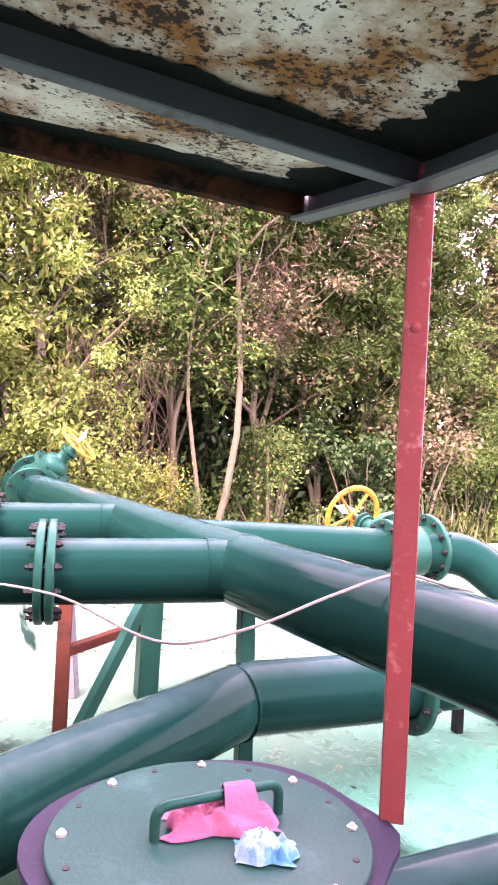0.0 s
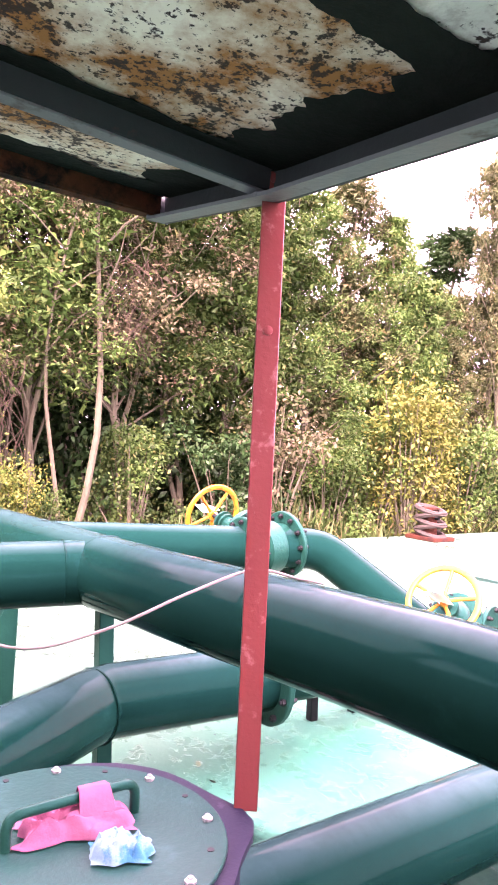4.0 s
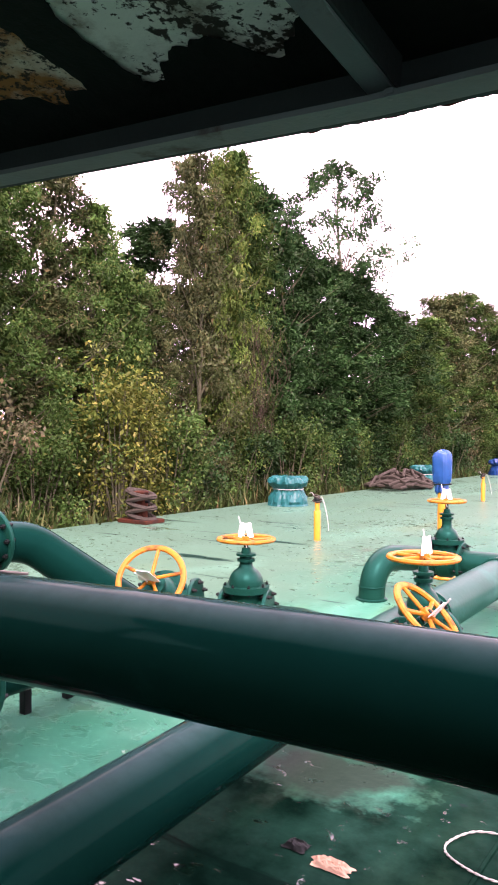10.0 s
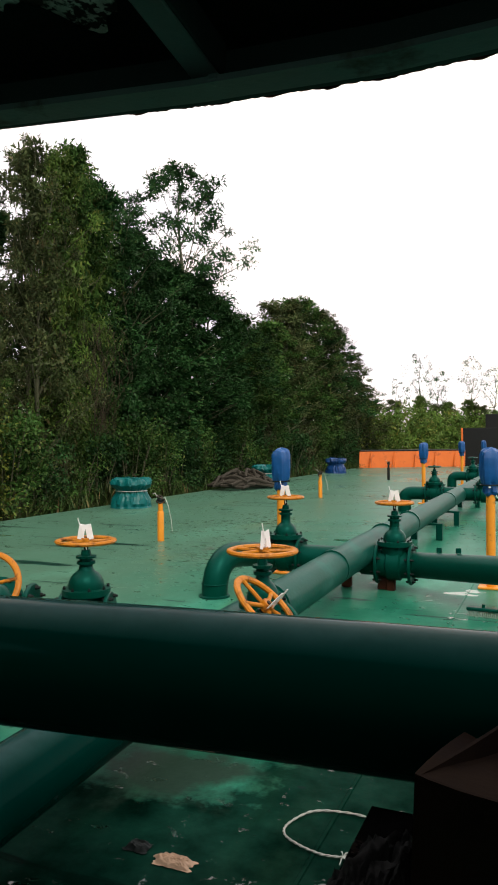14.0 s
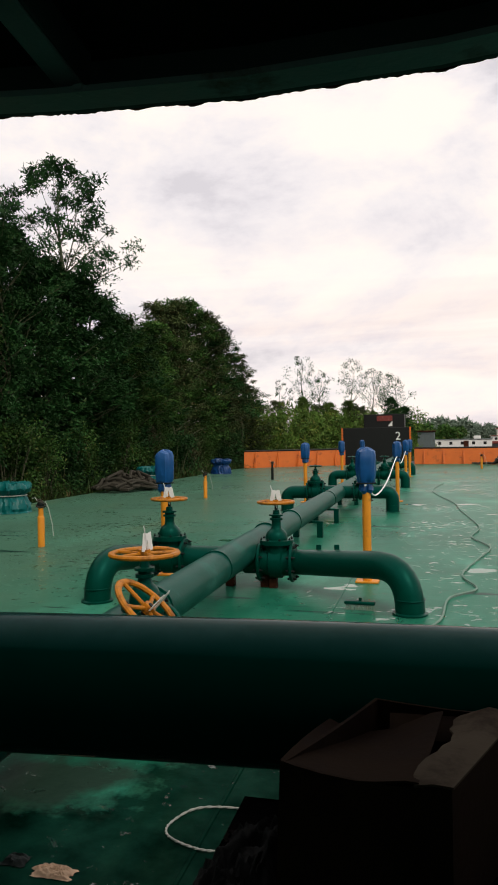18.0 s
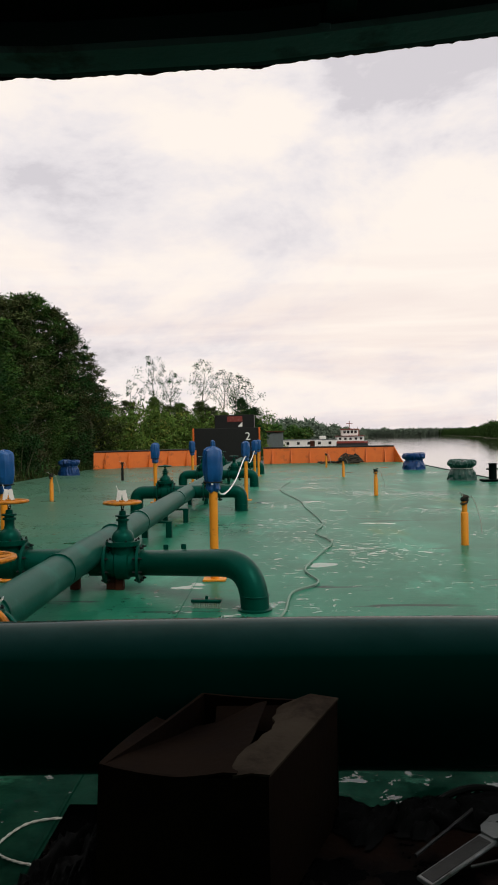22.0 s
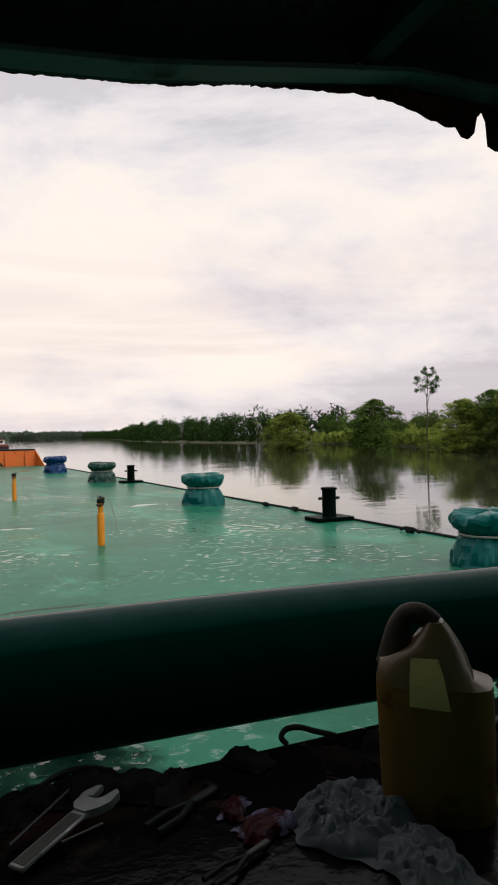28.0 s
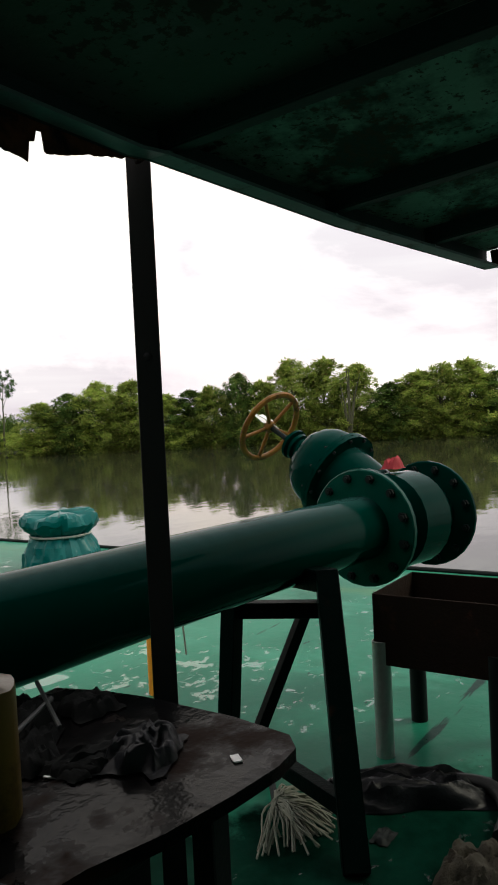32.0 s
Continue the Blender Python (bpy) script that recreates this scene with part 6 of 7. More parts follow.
def crumple(name, m, w, d, h, mat, label, category, seed, n=26, fold=7.0):
    """A crumpled piece of stuff: a rounded mound with ridged folds."""
    vs, fs = [], []
    for i in range(n + 1):
        for j in range(n + 1):
            u, v = 2 * i / n - 1, 2 * j / n - 1
            r = max(0.0, 1 - (abs(u) ** 2.6 + abs(v) ** 2.6))
            wx, wy = u + 0.25 * noise.noise((u * 2.1, v * 2.1, seed + 5)), v + 0.25 * noise.noise((u * 2.1, v * 2.1, seed + 6))
            f1 = noise.noise((wx * fold * 0.2, wy * fold * 0.2, seed))
            e1 = 2 * noise.noise((wx * fold * 0.3 + f1, wy * fold * 0.22, seed + 9))
            e2 = 2 * noise.noise((wx * fold * 0.5, wy * fold * 0.7 + f1, seed + 19))
            ridge, ridge2 = 1 - math.sqrt(e1 * e1 + 0.004), 1 - math.sqrt(e2 * e2 + 0.006)
            e3 = 2 * noise.noise((wx * fold * 0.75 + 2.5 * f1, wy * fold * 0.6 - 2.5 * e1, seed + 29))
            ridge3 = 1 - math.sqrt(e3 * e3 + 0.002)
            lift = min(1, r * 1.8) ** 0.7
            x = u * w / 2 * (1 + 0.3 * noise.noise((v * 2, u * 2, seed + 3)))
            y = v * d / 2 * (1 + 0.3 * noise.noise((v * 2, u * 2, seed + 4)))
            vs.append((x, y, 0.004 + h * lift * (0.3 + 0.28 * f1 + 0.38 * ridge + 0.14 * ridge2 + 0.12 * ridge3)))
    for i in range(n):
        for j in range(n):
            k = i * (n + 1) + j
            fs.append((k, k + n + 1, k + n + 2, k + 1))
    return solo(name, Geo().add(vs, fs), mat, label, category, m, smooth=60)


crumple("litter", T(-1.33, 2.2, 0), 0.15, 0.07, 0.022, LITTER, "scrap of crumpled brown litter on the deck", "litter", 4, n=40, fold=16)
crumple("litter", T(-1.5, 2.24, 0), 0.09, 0.07, 0.02, DARKSTEEL, "dark oily scrap on the deck", "litter", 6)
for i, (x, y, s) in enumerate(((6.75, 8.6, 0.22), (6.78, 12.2, 0.18), (6.75, 13.4, 0.16), (6.7, 16.5, 0.18), (6.72, 26.5, 0.2))):
    solo("cleat", Geo().tube([(-s, 0, 0.03), (-s * 0.5, 0, 0.07), (s * 0.5, 0, 0.07), (s, 0, 0.03)], 0.022, 7).box((0, 0, 0.03), (s * 0.7, 0.06, 0.06), 0.01), DARKSTEEL, "small dark cleat at the deck edge", "cleat", upright(x, y, 0, 90), "cleats")

# ---- tank with bolted lid ----
LX, LY, LZ = -1.785, 0.515, 0.62
tank = thing("pump_tank", "steel tank with round bolted grey-green lid and purple rim", "tank", T(LX, LY, 0))
part("tank_wall", Geo().lathe([(0.4, 0), (0.4, LZ - 0.03)], 40), PURPLE, tank)
g = Geo()
ring_out = 0.405
pts = []
for k in range(48):
    a = 2 * math.pi * k / 48
    q = ring_out + 0.02 * math.sin(3 * a + 1) + (0.065 * max(0, math.cos(a - 1.33)) ** 24)
    pts.append((q * math.cos(a), q * math.sin(a)))
vs = [(x, y, LZ - 0.03) for x, y in pts] + [(x, y, LZ - 0.012) for x, y in pts]
part("rim_plate", g.add(vs, [tuple(range(47, -1, -1)), tuple(range(48, 96))] + [(k, (k + 1) % 48, 48 + (k + 1) % 48, 48 + k) for k in range(48)]), PURPLE, tank, "purple painted rim plate with worn edge", smooth=30)
lid = part("lid", Geo().lathe([(0.367, LZ - 0.012), (0.369, LZ - 0.009), (0.369, LZ - 0.001), (0.366, LZ + 0.002)], 64), LIDGREY, tank, "grey-green round lid")
for k in range(16):
    a = 2 * math.pi * (k + 0.35) / 16
    x, y = 0.333 * math.cos(a), 0.333 * math.sin(a)
    if k % 2:
        part("bolt", Geo().lathe([(0.013, LZ), (0.013, LZ + 0.009), (0.007, LZ + 0.012), (0.006, LZ + 0.016)], 6, T(x, y, 0)), BOLT, lid, smooth=0)
    else:
        part("bolt_hole", Geo().lathe([(0.008, LZ + 0.0015), (0.008, LZ + 0.004), (0.001, LZ + 0.004)], 12, T(x, y, 0)), BLACKPAINT, lid)
HA, HB = Vector((-1.79 - LX, 0.385 - LY, LZ)), Vector((-1.82 - LX, 0.7 - LY, LZ))
up = Vector((0, 0, 0.075))
part("handle", Geo().tube(fillet([HA, HA + up, HB + up, HB], 0.035, 6), 0.0125, 12), VALVE, tank, "dark green bent bar handle")
crumple("rag", T(-1.81, 0.55, LZ + 0.003) @ Matrix.Rotation(radians(82), 4, "Z"), 0.26, 0.13, 0.055, PINK, "crumpled pink rag pushed through the lid handle", "rag", 2, n=48, fold=7)
strip = [(-1.845, LZ + 0.03), (-1.832, LZ + 0.075), (-1.818, LZ + 0.093), (-1.798, LZ + 0.093), (-1.782, LZ + 0.07), (-1.772, LZ + 0.035), (-1.76, LZ + 0.008)]
vs = []
for k, (x, z) in enumerate(strip):
    for dx in (0, 0.004):
        vs += [(x + dx, 0.558 - 0.003 * k, z + dx), (x + dx, 0.61 + 0.004 * k, z + dx)]
fs = []
for k in range(len(strip) - 1):
    a = 4 * k
    fs += [(a, a + 4, a + 5, a + 1), (a + 2, a + 3, a + 7, a + 6), (a, a + 2, a + 6, a + 4), (a + 1, a + 5, a + 7, a + 3)]
solo("rag_strip", Geo().add(vs, fs), PINK, "pink strip of cloth folded over the handle", "rag", smooth=60)
crumple("rag", T(-1.665, 0.6, LZ + 0.003) @ Matrix.Rotation(radians(70), 4, "Z"), 0.13, 0.1, 0.045, LIGHTBLUE, "crumpled pale blue rag on the lid", "rag", 8, n=40, fold=6)

# ---- work table and what lies on it ----
TZ = 0.75
table = thing("work_table", "oil-stained dark steel work table with worn edge", "table")
g = Geo()
outline = [(-0.42, 0.74), (0.6, 0.72), (1.05, 0.662), (1.2, 0.612), (1.37, 0.58), (1.52, 0.562), (1.61, 0.572), (1.665, 0.62), (1.695, 0.8), (1.7, 1.1), (1.68, 1.25), (1.64, 1.385), (1.1, 1.38), (0.6, 1.375), (0.2, 1.395), (-0.42, 1.4)]
n = len(outline)
g.add([(x, y, TZ - 0.03) for x, y in outline] + [(x, y, TZ) for x, y in outline], [tuple(range(n - 1, -1, -1)), tuple(range(n, 2 * n))] + [(k, (k + 1) % n, n + (k + 1) % n, n + k) for k in range(n)])
part("tabletop", g, TIMBER, table, smooth=30)
for x, y in ((-0.33, 0.84), (1.42, 0.68), (1.45, 1.24), (-0.33, 1.26)):
    part("leg", Geo().box((x, y, 0.36), (0.06, 0.06, 0.72), 0.004), DARKSTEEL, table)
part("apron", Geo().box((0.55, 0.76, 0.66), (1.8, 0.03, 0.1), 0.004), DARKSTEEL, table)
part("side_panel", Geo().box((0.5, 0.78, 0.4), (1.66, 0.02, 0.6), 0.004), DARKSTEEL, table, "dark steel side panel")
part("apron", Geo().box((0.55, 1.3, 0.66), (1.8, 0.03, 0.1), 0.004), DARKSTEEL, table)

CORN = [(-0.27, 1.06), (0.0, 1.02), (0.128, 1.345), (-0.14, 1.385)]
carton = thing("carton", "worn brown carton with torn half-closed flaps", "box", T(0, 0, TZ))
H = 0.235


def panel(rows, thick):
    """A bent sheet with thickness, straight down or along a vector, from rows of points of one length."""
    o = thick if isinstance(thick, Vector) else Vector((0, 0, thick))
    k, n = len(rows[0]), len(rows)
    vs = [(x, y, z) for r in rows for x, y, z in r] + [(x - o.x, y - o.y, z - o.z) for r in rows for x, y, z in r]
    fs = []
    for i in range(n - 1):
        for q in range(k - 1):
            a = i * k + q
            fs += [(a, a + 1, a + k + 1, a + k), (n * k + a, n * k + a + k, n * k + a + k + 1, n * k + a + 1)]
    rim = [q for q in range(k)] + [i * k + k - 1 for i in range(1, n)] + [(n - 1) * k + q for q in range(k - 2, -1, -1)] + [i * k for i in range(n - 2, 0, -1)]
    for a, b in zip(rim, rim[1:] + rim[:1]):
        fs.append((b, a, n * k + a, n * k + b))
    return Geo().add(vs, fs)


for k in range(4):
    (ax, ay), (bx, by) = CORN[k], CORN[(k + 1) % 4]
    d = Vector((bx - ax, by - ay, 0))
    out = Vector((d.y, -d.x, 0)).normalized()
    rows = []
    for u in (0, 0.25, 0.5, 0.75, 1):
        sag = 0.012 * math.sin(math.pi * u) if k == 0 else 0.004 * math.sin(math.pi * u)
        col = []
        for v in (0, 0.5, 1):
            p = Vector((ax, ay, 0)) + d * u + out * (0.012 * math.sin(math.pi * v) * math.sin(math.pi * u) + (0.03 * (1 - v) * (1 - u) if k == 0 else 0))
            col.append((p.x, p.y, 0.003 + v * (H - 0.003 - sag)))
        rows.append(col)
    part("side", panel(rows, out * 0.007), CARDBOARD, carton, smooth=30)
rg = random.Random(6)
rows = []
for i in range(13):
    u = i / 12
    bx, by = CORN[1][0] + (CORN[2][0] - CORN[1][0]) * u, CORN[1][1] + (CORN[2][1] - CORN[1][1]) * u
    w = 0.052 + 0.045 * u + 0.012 * math.sin(9 * u) + rg.uniform(-0.006, 0.006)
    rows.append([(bx + 0.002, by, H + 0.003), (bx - w * 0.5, by + 0.05 * w, H + 0.004 + 0.006 * u), (bx - w, by + 0.1 * w, H - 0.002 + 0.01 * math.sin(5 * u))])
part("flap", panel(rows, 0.004), FLAPMAT, carton, "torn cardboard flap, pale with painted light", smooth=50)
rows = []
for i in range(11):
    u = i / 10
    ax, ay = CORN[0][0] + (CORN[1][0] - CORN[0][0]) * u * 0.82, CORN[0][1] + (CORN[1][1] - CORN[0][1]) * u * 0.82
    z = H + 0.002 - 0.014 * math.sin(math.pi * min(1, u * 1.1))
    rows.append([(ax + 0.04 * v, ay + 0.3 * v, z - 0.045 * v * (0.4 + 0.6 * math.sin(3 * u + v)) ) for v in (0, 0.2, 0.45, 0.7, 1)])
part("flap", panel(rows, 0.004), CARDBOARD, carton, "brown flap sunk into the box", smooth=50)
rows = [[(CORN[3][0] + 0.03 + 0.2 * u, CORN[3][1] - 0.02 - 0.05 * v - 0.02 * u, H - 0.02 + 0.01 * u - 0.03 * v) for v in (0, 0.5, 1)] for u in (0, 0.3, 0.6, 1)]
part("flap", panel(rows, 0.004), CARDBOARD, carton, smooth=50)
crumple("greasy_rag", T(-0.345, 1.08, TZ) @ Matrix.Rotation(1.4, 4, "Z"), 0.36, 0.13, 0.075, GREASE, "dark greasy rags heaped beside the carton", "rag", 43, n=56, fold=8)
crumple("black_tarpaulin", T(2.86, 0.84, 0.0) @ Matrix.Rotation(radians(-58), 4, "Z"), 0.75, 0.24, 0.1, BLACKBAG, "heap of black tarpaulin along the foot of the tray", "tarpaulin", 48, n=40, fold=6)

can = thing("jerrycan", "grimy yellow-brown plastic jerrycan with a faded label", "jerrycan", T(1.03, 0.98, TZ) @ Matrix.Rotation(radians(-40), 4, "Z") @ Matrix.Scale(1.1, 4))
CANTOP = material("empty_yellowed_plastic", (0.1, 0.072, 0.03), 0.35, second=(0.05, 0.035, 0.015), grain=5, stain=(0.1, 0.06, 0.03), stain_scale=12, stain_at=0.6, rough2=0.5, bump=0.1)
CANMAT = material("oil_filled_brown_plastic", (0.135, 0.083, 0.02), 0.5, second=(0.08, 0.048, 0.013), grain=5, stain=(0.03, 0.014, 0.007), stain_scale=9, stain_at=0.62, rough2=0.5, bump=0.1, spec=0.12)
LABELMAT = material("faded_paper_label", (0.46, 0.42, 0.18), 0.7, second=(0.34, 0.29, 0.11), grain=9, stain=(0.1, 0.06, 0.03), stain_scale=18, stain_at=0.64, rough2=0.8, spec=0.08)
vs, fs, n = [], [], 20
for z, x0, x1, dy in ((0, -0.083, 0.1, 0.06), (0.012, -0.09, 0.107, 0.066), (0.215, -0.098, 0.106, 0.066), (0.236, -0.098, 0.104, 0.064), (0.246, -0.098, 0.072, 0.06), (0.275, -0.092, 0.062, 0.054), (0.3, -0.04, 0.05, 0.042), (0.325, -0.02, 0.034, 0.034), (0.342, -0.008, 0.02, 0.024)):
    for k in range(n):
        a = 2 * math.pi * k / n
        ca, sa = math.cos(a), math.sin(a)
        q = (abs(ca) ** 4 + abs(sa) ** 4) ** -0.25
        vs.append(((x0 + x1) / 2 + (x1 - x0) / 2 * ca * q, dy * sa * q, z))
for i in range(8):
    for k in range(n):
        fs.append((i * n + k, i * n + (k + 1) % n, (i + 1) * n + (k + 1) % n, (i + 1) * n + k))
fs += [tuple(range(n - 1, -1, -1)), tuple(range(8 * n, 9 * n))]
part("body", Geo().add(vs[:4 * n], [f for f in fs if max(f) < 4 * n]), CANMAT, can, "oil-filled brown lower body", smooth=50)
part("shoulder", Geo().add(vs[3 * n:], [tuple(q - 3 * n for q in f) for f in fs if min(f) >= 3 * n]), CANTOP, can, "empty pale yellowed shoulder", smooth=50)
GRIPMAT = material("grimy_brown_grip", (0.022, 0.017, 0.011), 0.6, second=(0.04, 0.032, 0.022), grain=16, bump=0.2, spec=0.2)
arch = smooth_path([(-0.064, 0, 0.262), (-0.06, 0, 0.3), (-0.056, 0, 0.33), (-0.042, 0, 0.35), (-0.018, 0, 0.352), (0.004, 0, 0.335)], 4)
part("grip", Geo().tube(arch, [0.036 - 0.016 * min(1.0, 2.2 * k / (len(arch) - 1)) for k in range(len(arch))], 14), GRIPMAT, can, "dark grimy looped hand grip")
part("label", Geo().add([(-0.037, -0.0685, 0.207), (0.032, -0.0685, 0.203), (0.026, -0.067, 0.235), (0.02, -0.0605, 0.262), (0.012, -0.0525, 0.287), (-0.035, -0.0525, 0.287), (-0.037, -0.064, 0.246)], [(0, 1, 2, 6), (6, 2, 3), (6, 3, 4, 5)]), LABELMAT, can, "faded yellow paper label", smooth=0)

wrench = thing("adjustable_wrench", "worn chromed adjustable wrench", "wrench", T(0.248, 1.12, TZ + 0.014) @ Matrix.Rotation(radians(36.5), 4, "Z") @ Matrix.Rotation(radians(-7), 4, "Y") @ Matrix.Diagonal((0.78, 0.95, 0.95, 1)))
CHROME = material("worn_chrome", (0.25, 0.27, 0.27), 0.35, metal=0.4, second=(0.18, 0.2, 0.2), grain=30, stain=(0.12, 0.1, 0.09), stain_scale=25, stain_at=0.64, rough2=0.6)
TOOLSTEEL = material("oily_tool_steel", (0.042, 0.046, 0.045), 0.4, metal=0.4, second=(0.035, 0.036, 0.035), grain=30, spec=0.3)
part("handle", Geo().box((0.115, 0, 0), (0.23, 0.038, 0.009), 0.003), CHROME, wrench)
part("handle_recess", Geo().box((0.105, 0, 0.0045), (0.19, 0.028, 0.002), 0.0005), TOOLSTEEL, wrench)
def plate(outline, z0, z1):
    k = len(outline)
    return Geo().add([(x, y, z0) for x, y in outline] + [(x, y, z1) for x, y in outline], [tuple(range(k - 1, -1, -1)), tuple(range(k, 2 * k))] + [(q, (q + 1) % k, k + (q + 1) % k, k + q) for q in range(k)])


part("head", plate([(0.21, -0.014), (0.235, -0.032), (0.265, -0.043), (0.308, -0.038), (0.316, -0.026), (0.278, -0.018), (0.262, -0.008), (0.262, 0.01), (0.248, 0.03), (0.228, 0.028), (0.212, 0.016)], -0.008, 0.009), CHROME, wrench, smooth=30)
part("jaw", plate([(0.266, 0.008), (0.318, 0.012), (0.312, 0.024), (0.275, 0.036), (0.254, 0.032)], -0.006, 0.007), CHROME, wrench, "sliding jaw", smooth=30)
part("thumb_screw", Geo().tube([(0.246, 0.004, 0), (0.268, 0.012, 0)], 0.009, 10), DARKSTEEL, wrench)


def bar_tool(name, a, b, r, mat, label, category):
    return solo(name, Geo().tube([a, b], r, 8), mat, label, category)


bar_tool("steel_rod", (0.247, 1.189, TZ + 0.02), (0.382, 1.33, TZ + 0.03), 0.0035, TOOLSTEEL, "thin bright steel rod on the table", "rod")
bar_tool("spanner_shaft", (0.333, 1.157, TZ + 0.02), (0.416, 1.187, TZ + 0.02), 0.003, TOOLSTEEL, "slim steel spanner shaft among the tools", "spanner")
pl = thing("pliers", "worn steel pliers with dark grips", "pliers", T(0.6, 1.2, TZ + 0.012) @ Matrix.Rotation(radians(30), 4, "Z") @ Matrix.Scale(0.8, 4))
part("jaw", Geo().box((0.05, 0, 0), (0.09, 0.022, 0.014), 0.004), TOOLSTEEL, pl)
for s in (-1, 1):
    part("grip", Geo().tube([(0, 0, 0), (-0.07, s * 0.022, 0), (-0.15, s * 0.02, 0)], 0.008, 8), DARKSTEEL, pl)
copy_thing(pl, T(0.62, 0.98, TZ + 0.012) @ Matrix.Rotation(radians(25), 4, "Z") @ Matrix.Scale(0.8, 4))
rg = random.Random(12)
for i in range(16):
    x, y = (rg.uniform(0.1, 0.8), rg.uniform(1.29, 1.35)) if i < 9 else (rg.uniform(1.28, 1.52), rg.uniform(0.86, 1.2))
    crumple("tool_rag", T(x, y, TZ) @ Matrix.Rotation(rg.uniform(0, 6), 4, "Z"), rg.uniform(0.09, 0.17), rg.uniform(0.05, 0.09), rg.uniform(0.018, 0.035), GREASE, "greasy black rag and tool litter on the table", "rag", 20 + i, n=12)
crumple("cloth", T(0.86, 1.01, TZ) @ Matrix.Rotation(0.5, 4, "Z"), 0.24, 0.22, 0.05, CLOTH, "crumpled grey cloth on the work table", "cloth", 3, n=96, fold=11)
crumple("cloth", T(0.89, 0.84, TZ) @ Matrix.Rotation(1.5, 4, "Z"), 0.2, 0.14, 0.035, CLOTH, "corner of the crumpled grey cloth", "cloth", 14, n=72, fold=10)
PACKRED = material("red_plastic_packet", (0.02, 0.0018, 0.0022), 0.4, second=(0.028, 0.003, 0.0035), grain=20, stain=(0.15, 0.17, 0.28), stain_scale=22, stain_at=0.58, rough2=0.5, spec=0.06)
crumple("packet", T(0.7, 1.06, TZ) @ Matrix.Rotation(0.3, 4, "Z"), 0.12, 0.08, 0.025, PACKRED, "crumpled red and white plastic packet", "packet", 5, n=14)
crumple("packet", T(0.67, 1.15, TZ) @ Matrix.Rotation(0.9, 4, "Z"), 0.08, 0.05, 0.02, PACKRED, "crumpled red plastic packet", "packet", 7, n=12)
solo("paper_scrap", Geo().box((0, 0, 0.003), (0.06, 0.03, 0.004), 0.001), WHITEPLASTIC, "small white paper scrap on the table", "paper", T(1.27, 0.98, TZ) @ Matrix.Rotation(0.4, 4, "Z"))
solo("paper_scrap", Geo().box((0, 0, 0.003), (0.035, 0.02, 0.004), 0.001), WHITEPLASTIC, "small white paper scrap near the table corner", "paper", T(1.5, 0.66, TZ) @ Matrix.Rotation(0.9, 4, "Z"))

for i, (x, y, w, d, h) in enumerate(((1.24, 1.28, 0.26, 0.14, 0.07), (1.42, 1.26, 0.22, 0.16, 0.06), (1.56, 1.18, 0.16, 0.14, 0.045), (1.12, 1.2, 0.2, 0.14, 0.05), (0.46, 1.33, 0.24, 0.1, 0.05), (0.3, 1.34, 0.16, 0.08, 0.04), (1.3, 1.1, 0.24, 0.12, 0.045))):
    crumple("greasy_rag", T(x, y, TZ) @ Matrix.Rotation(0.7 * i, 4, "Z"), w, d, h, GREASE, "greasy black rag heaped on the table edge", "rag", 70 + i, n=24, fold=7)
for label, pts in (("stiff black cable looped over the tools", [(0.3, 1.35, 0.76), (0.34, 1.37, 0.785), (0.4, 1.38, 0.797), (0.46, 1.375, 0.787), (0.5, 1.35, 0.76)]), ("loop of black cable standing at the table edge", [(0.9, 1.36, 0.76), (0.888, 1.365, 0.778), (0.905, 1.37, 0.792), (0.94, 1.37, 0.79), (0.98, 1.365, 0.775), (1.03, 1.35, 0.76)])):
    solo("cable", Geo().tube(smooth_path(pts, 6), 0.007, 8), BLACKPAINT, label, "cable")
for label, a, b, r in (("slim steel drift lying among the rags", (1.36, 1.06, TZ + 0.05), (1.5, 1.3, TZ + 0.075), 0.006), ("flat steel bar lying among the rags", (1.28, 1.12, TZ + 0.055), (1.46, 1.2, TZ + 0.06), 0.007)):
    bar_tool("steel_bar", a, b, r, TOOLSTEEL, label, "bar")
crumple("plastic_bag", T(1.42, 0.86, TZ + 0.002) @ Matrix.Rotation(0.4, 4, "Z"), 0.2, 0.16, 0.06, BLACKBAG, "crumpled black plastic bag on the table", "bag", 61, n=44, fold=4.5)

# ---- by the far end of the cross pipe ----
TRAYMAT = material("oil_blackened_steel", (0.012, 0.008, 0.006), 0.75, second=(0.022, 0.011, 0.007), grain=9, stain=(0.05, 0.02, 0.01), stain_scale=7, stain_at=0.66, rough2=0.85, bump=0.3, spec=0.1)
ob = thing("oil_tray", "open oil-blackened rusty steel tray on four legs", "tray")
X0, X1, Y0, Y1, Z0, Z1 = 3.14, 3.62, 0.5, 1.05, 0.41, 0.72
for c, s in ((((X0 + X1) / 2, Y0, (Z0 + Z1) / 2), (X1 - X0, 0.008, Z1 - Z0)), (((X0 + X1) / 2, Y1, (Z0 + Z1) / 2), (X1 - X0, 0.008, Z1 - Z0)), ((X0, (Y0 + Y1) / 2, (Z0 + Z1) / 2), (0.008, Y1 - Y0, Z1 - Z0)), ((X1, (Y0 + Y1) / 2, (Z0 + Z1) / 2), (0.008, Y1 - Y0, Z1 - Z0))):
    part("side", Geo().box(c, s, 0.002), TRAYMAT, ob)
part("bottom", Geo().box(((X0 + X1) / 2, (Y0 + Y1) / 2, Z0 + 0.01), (X1 - X0, Y1 - Y0, 0.008), 0.002), TRAYMAT, ob)
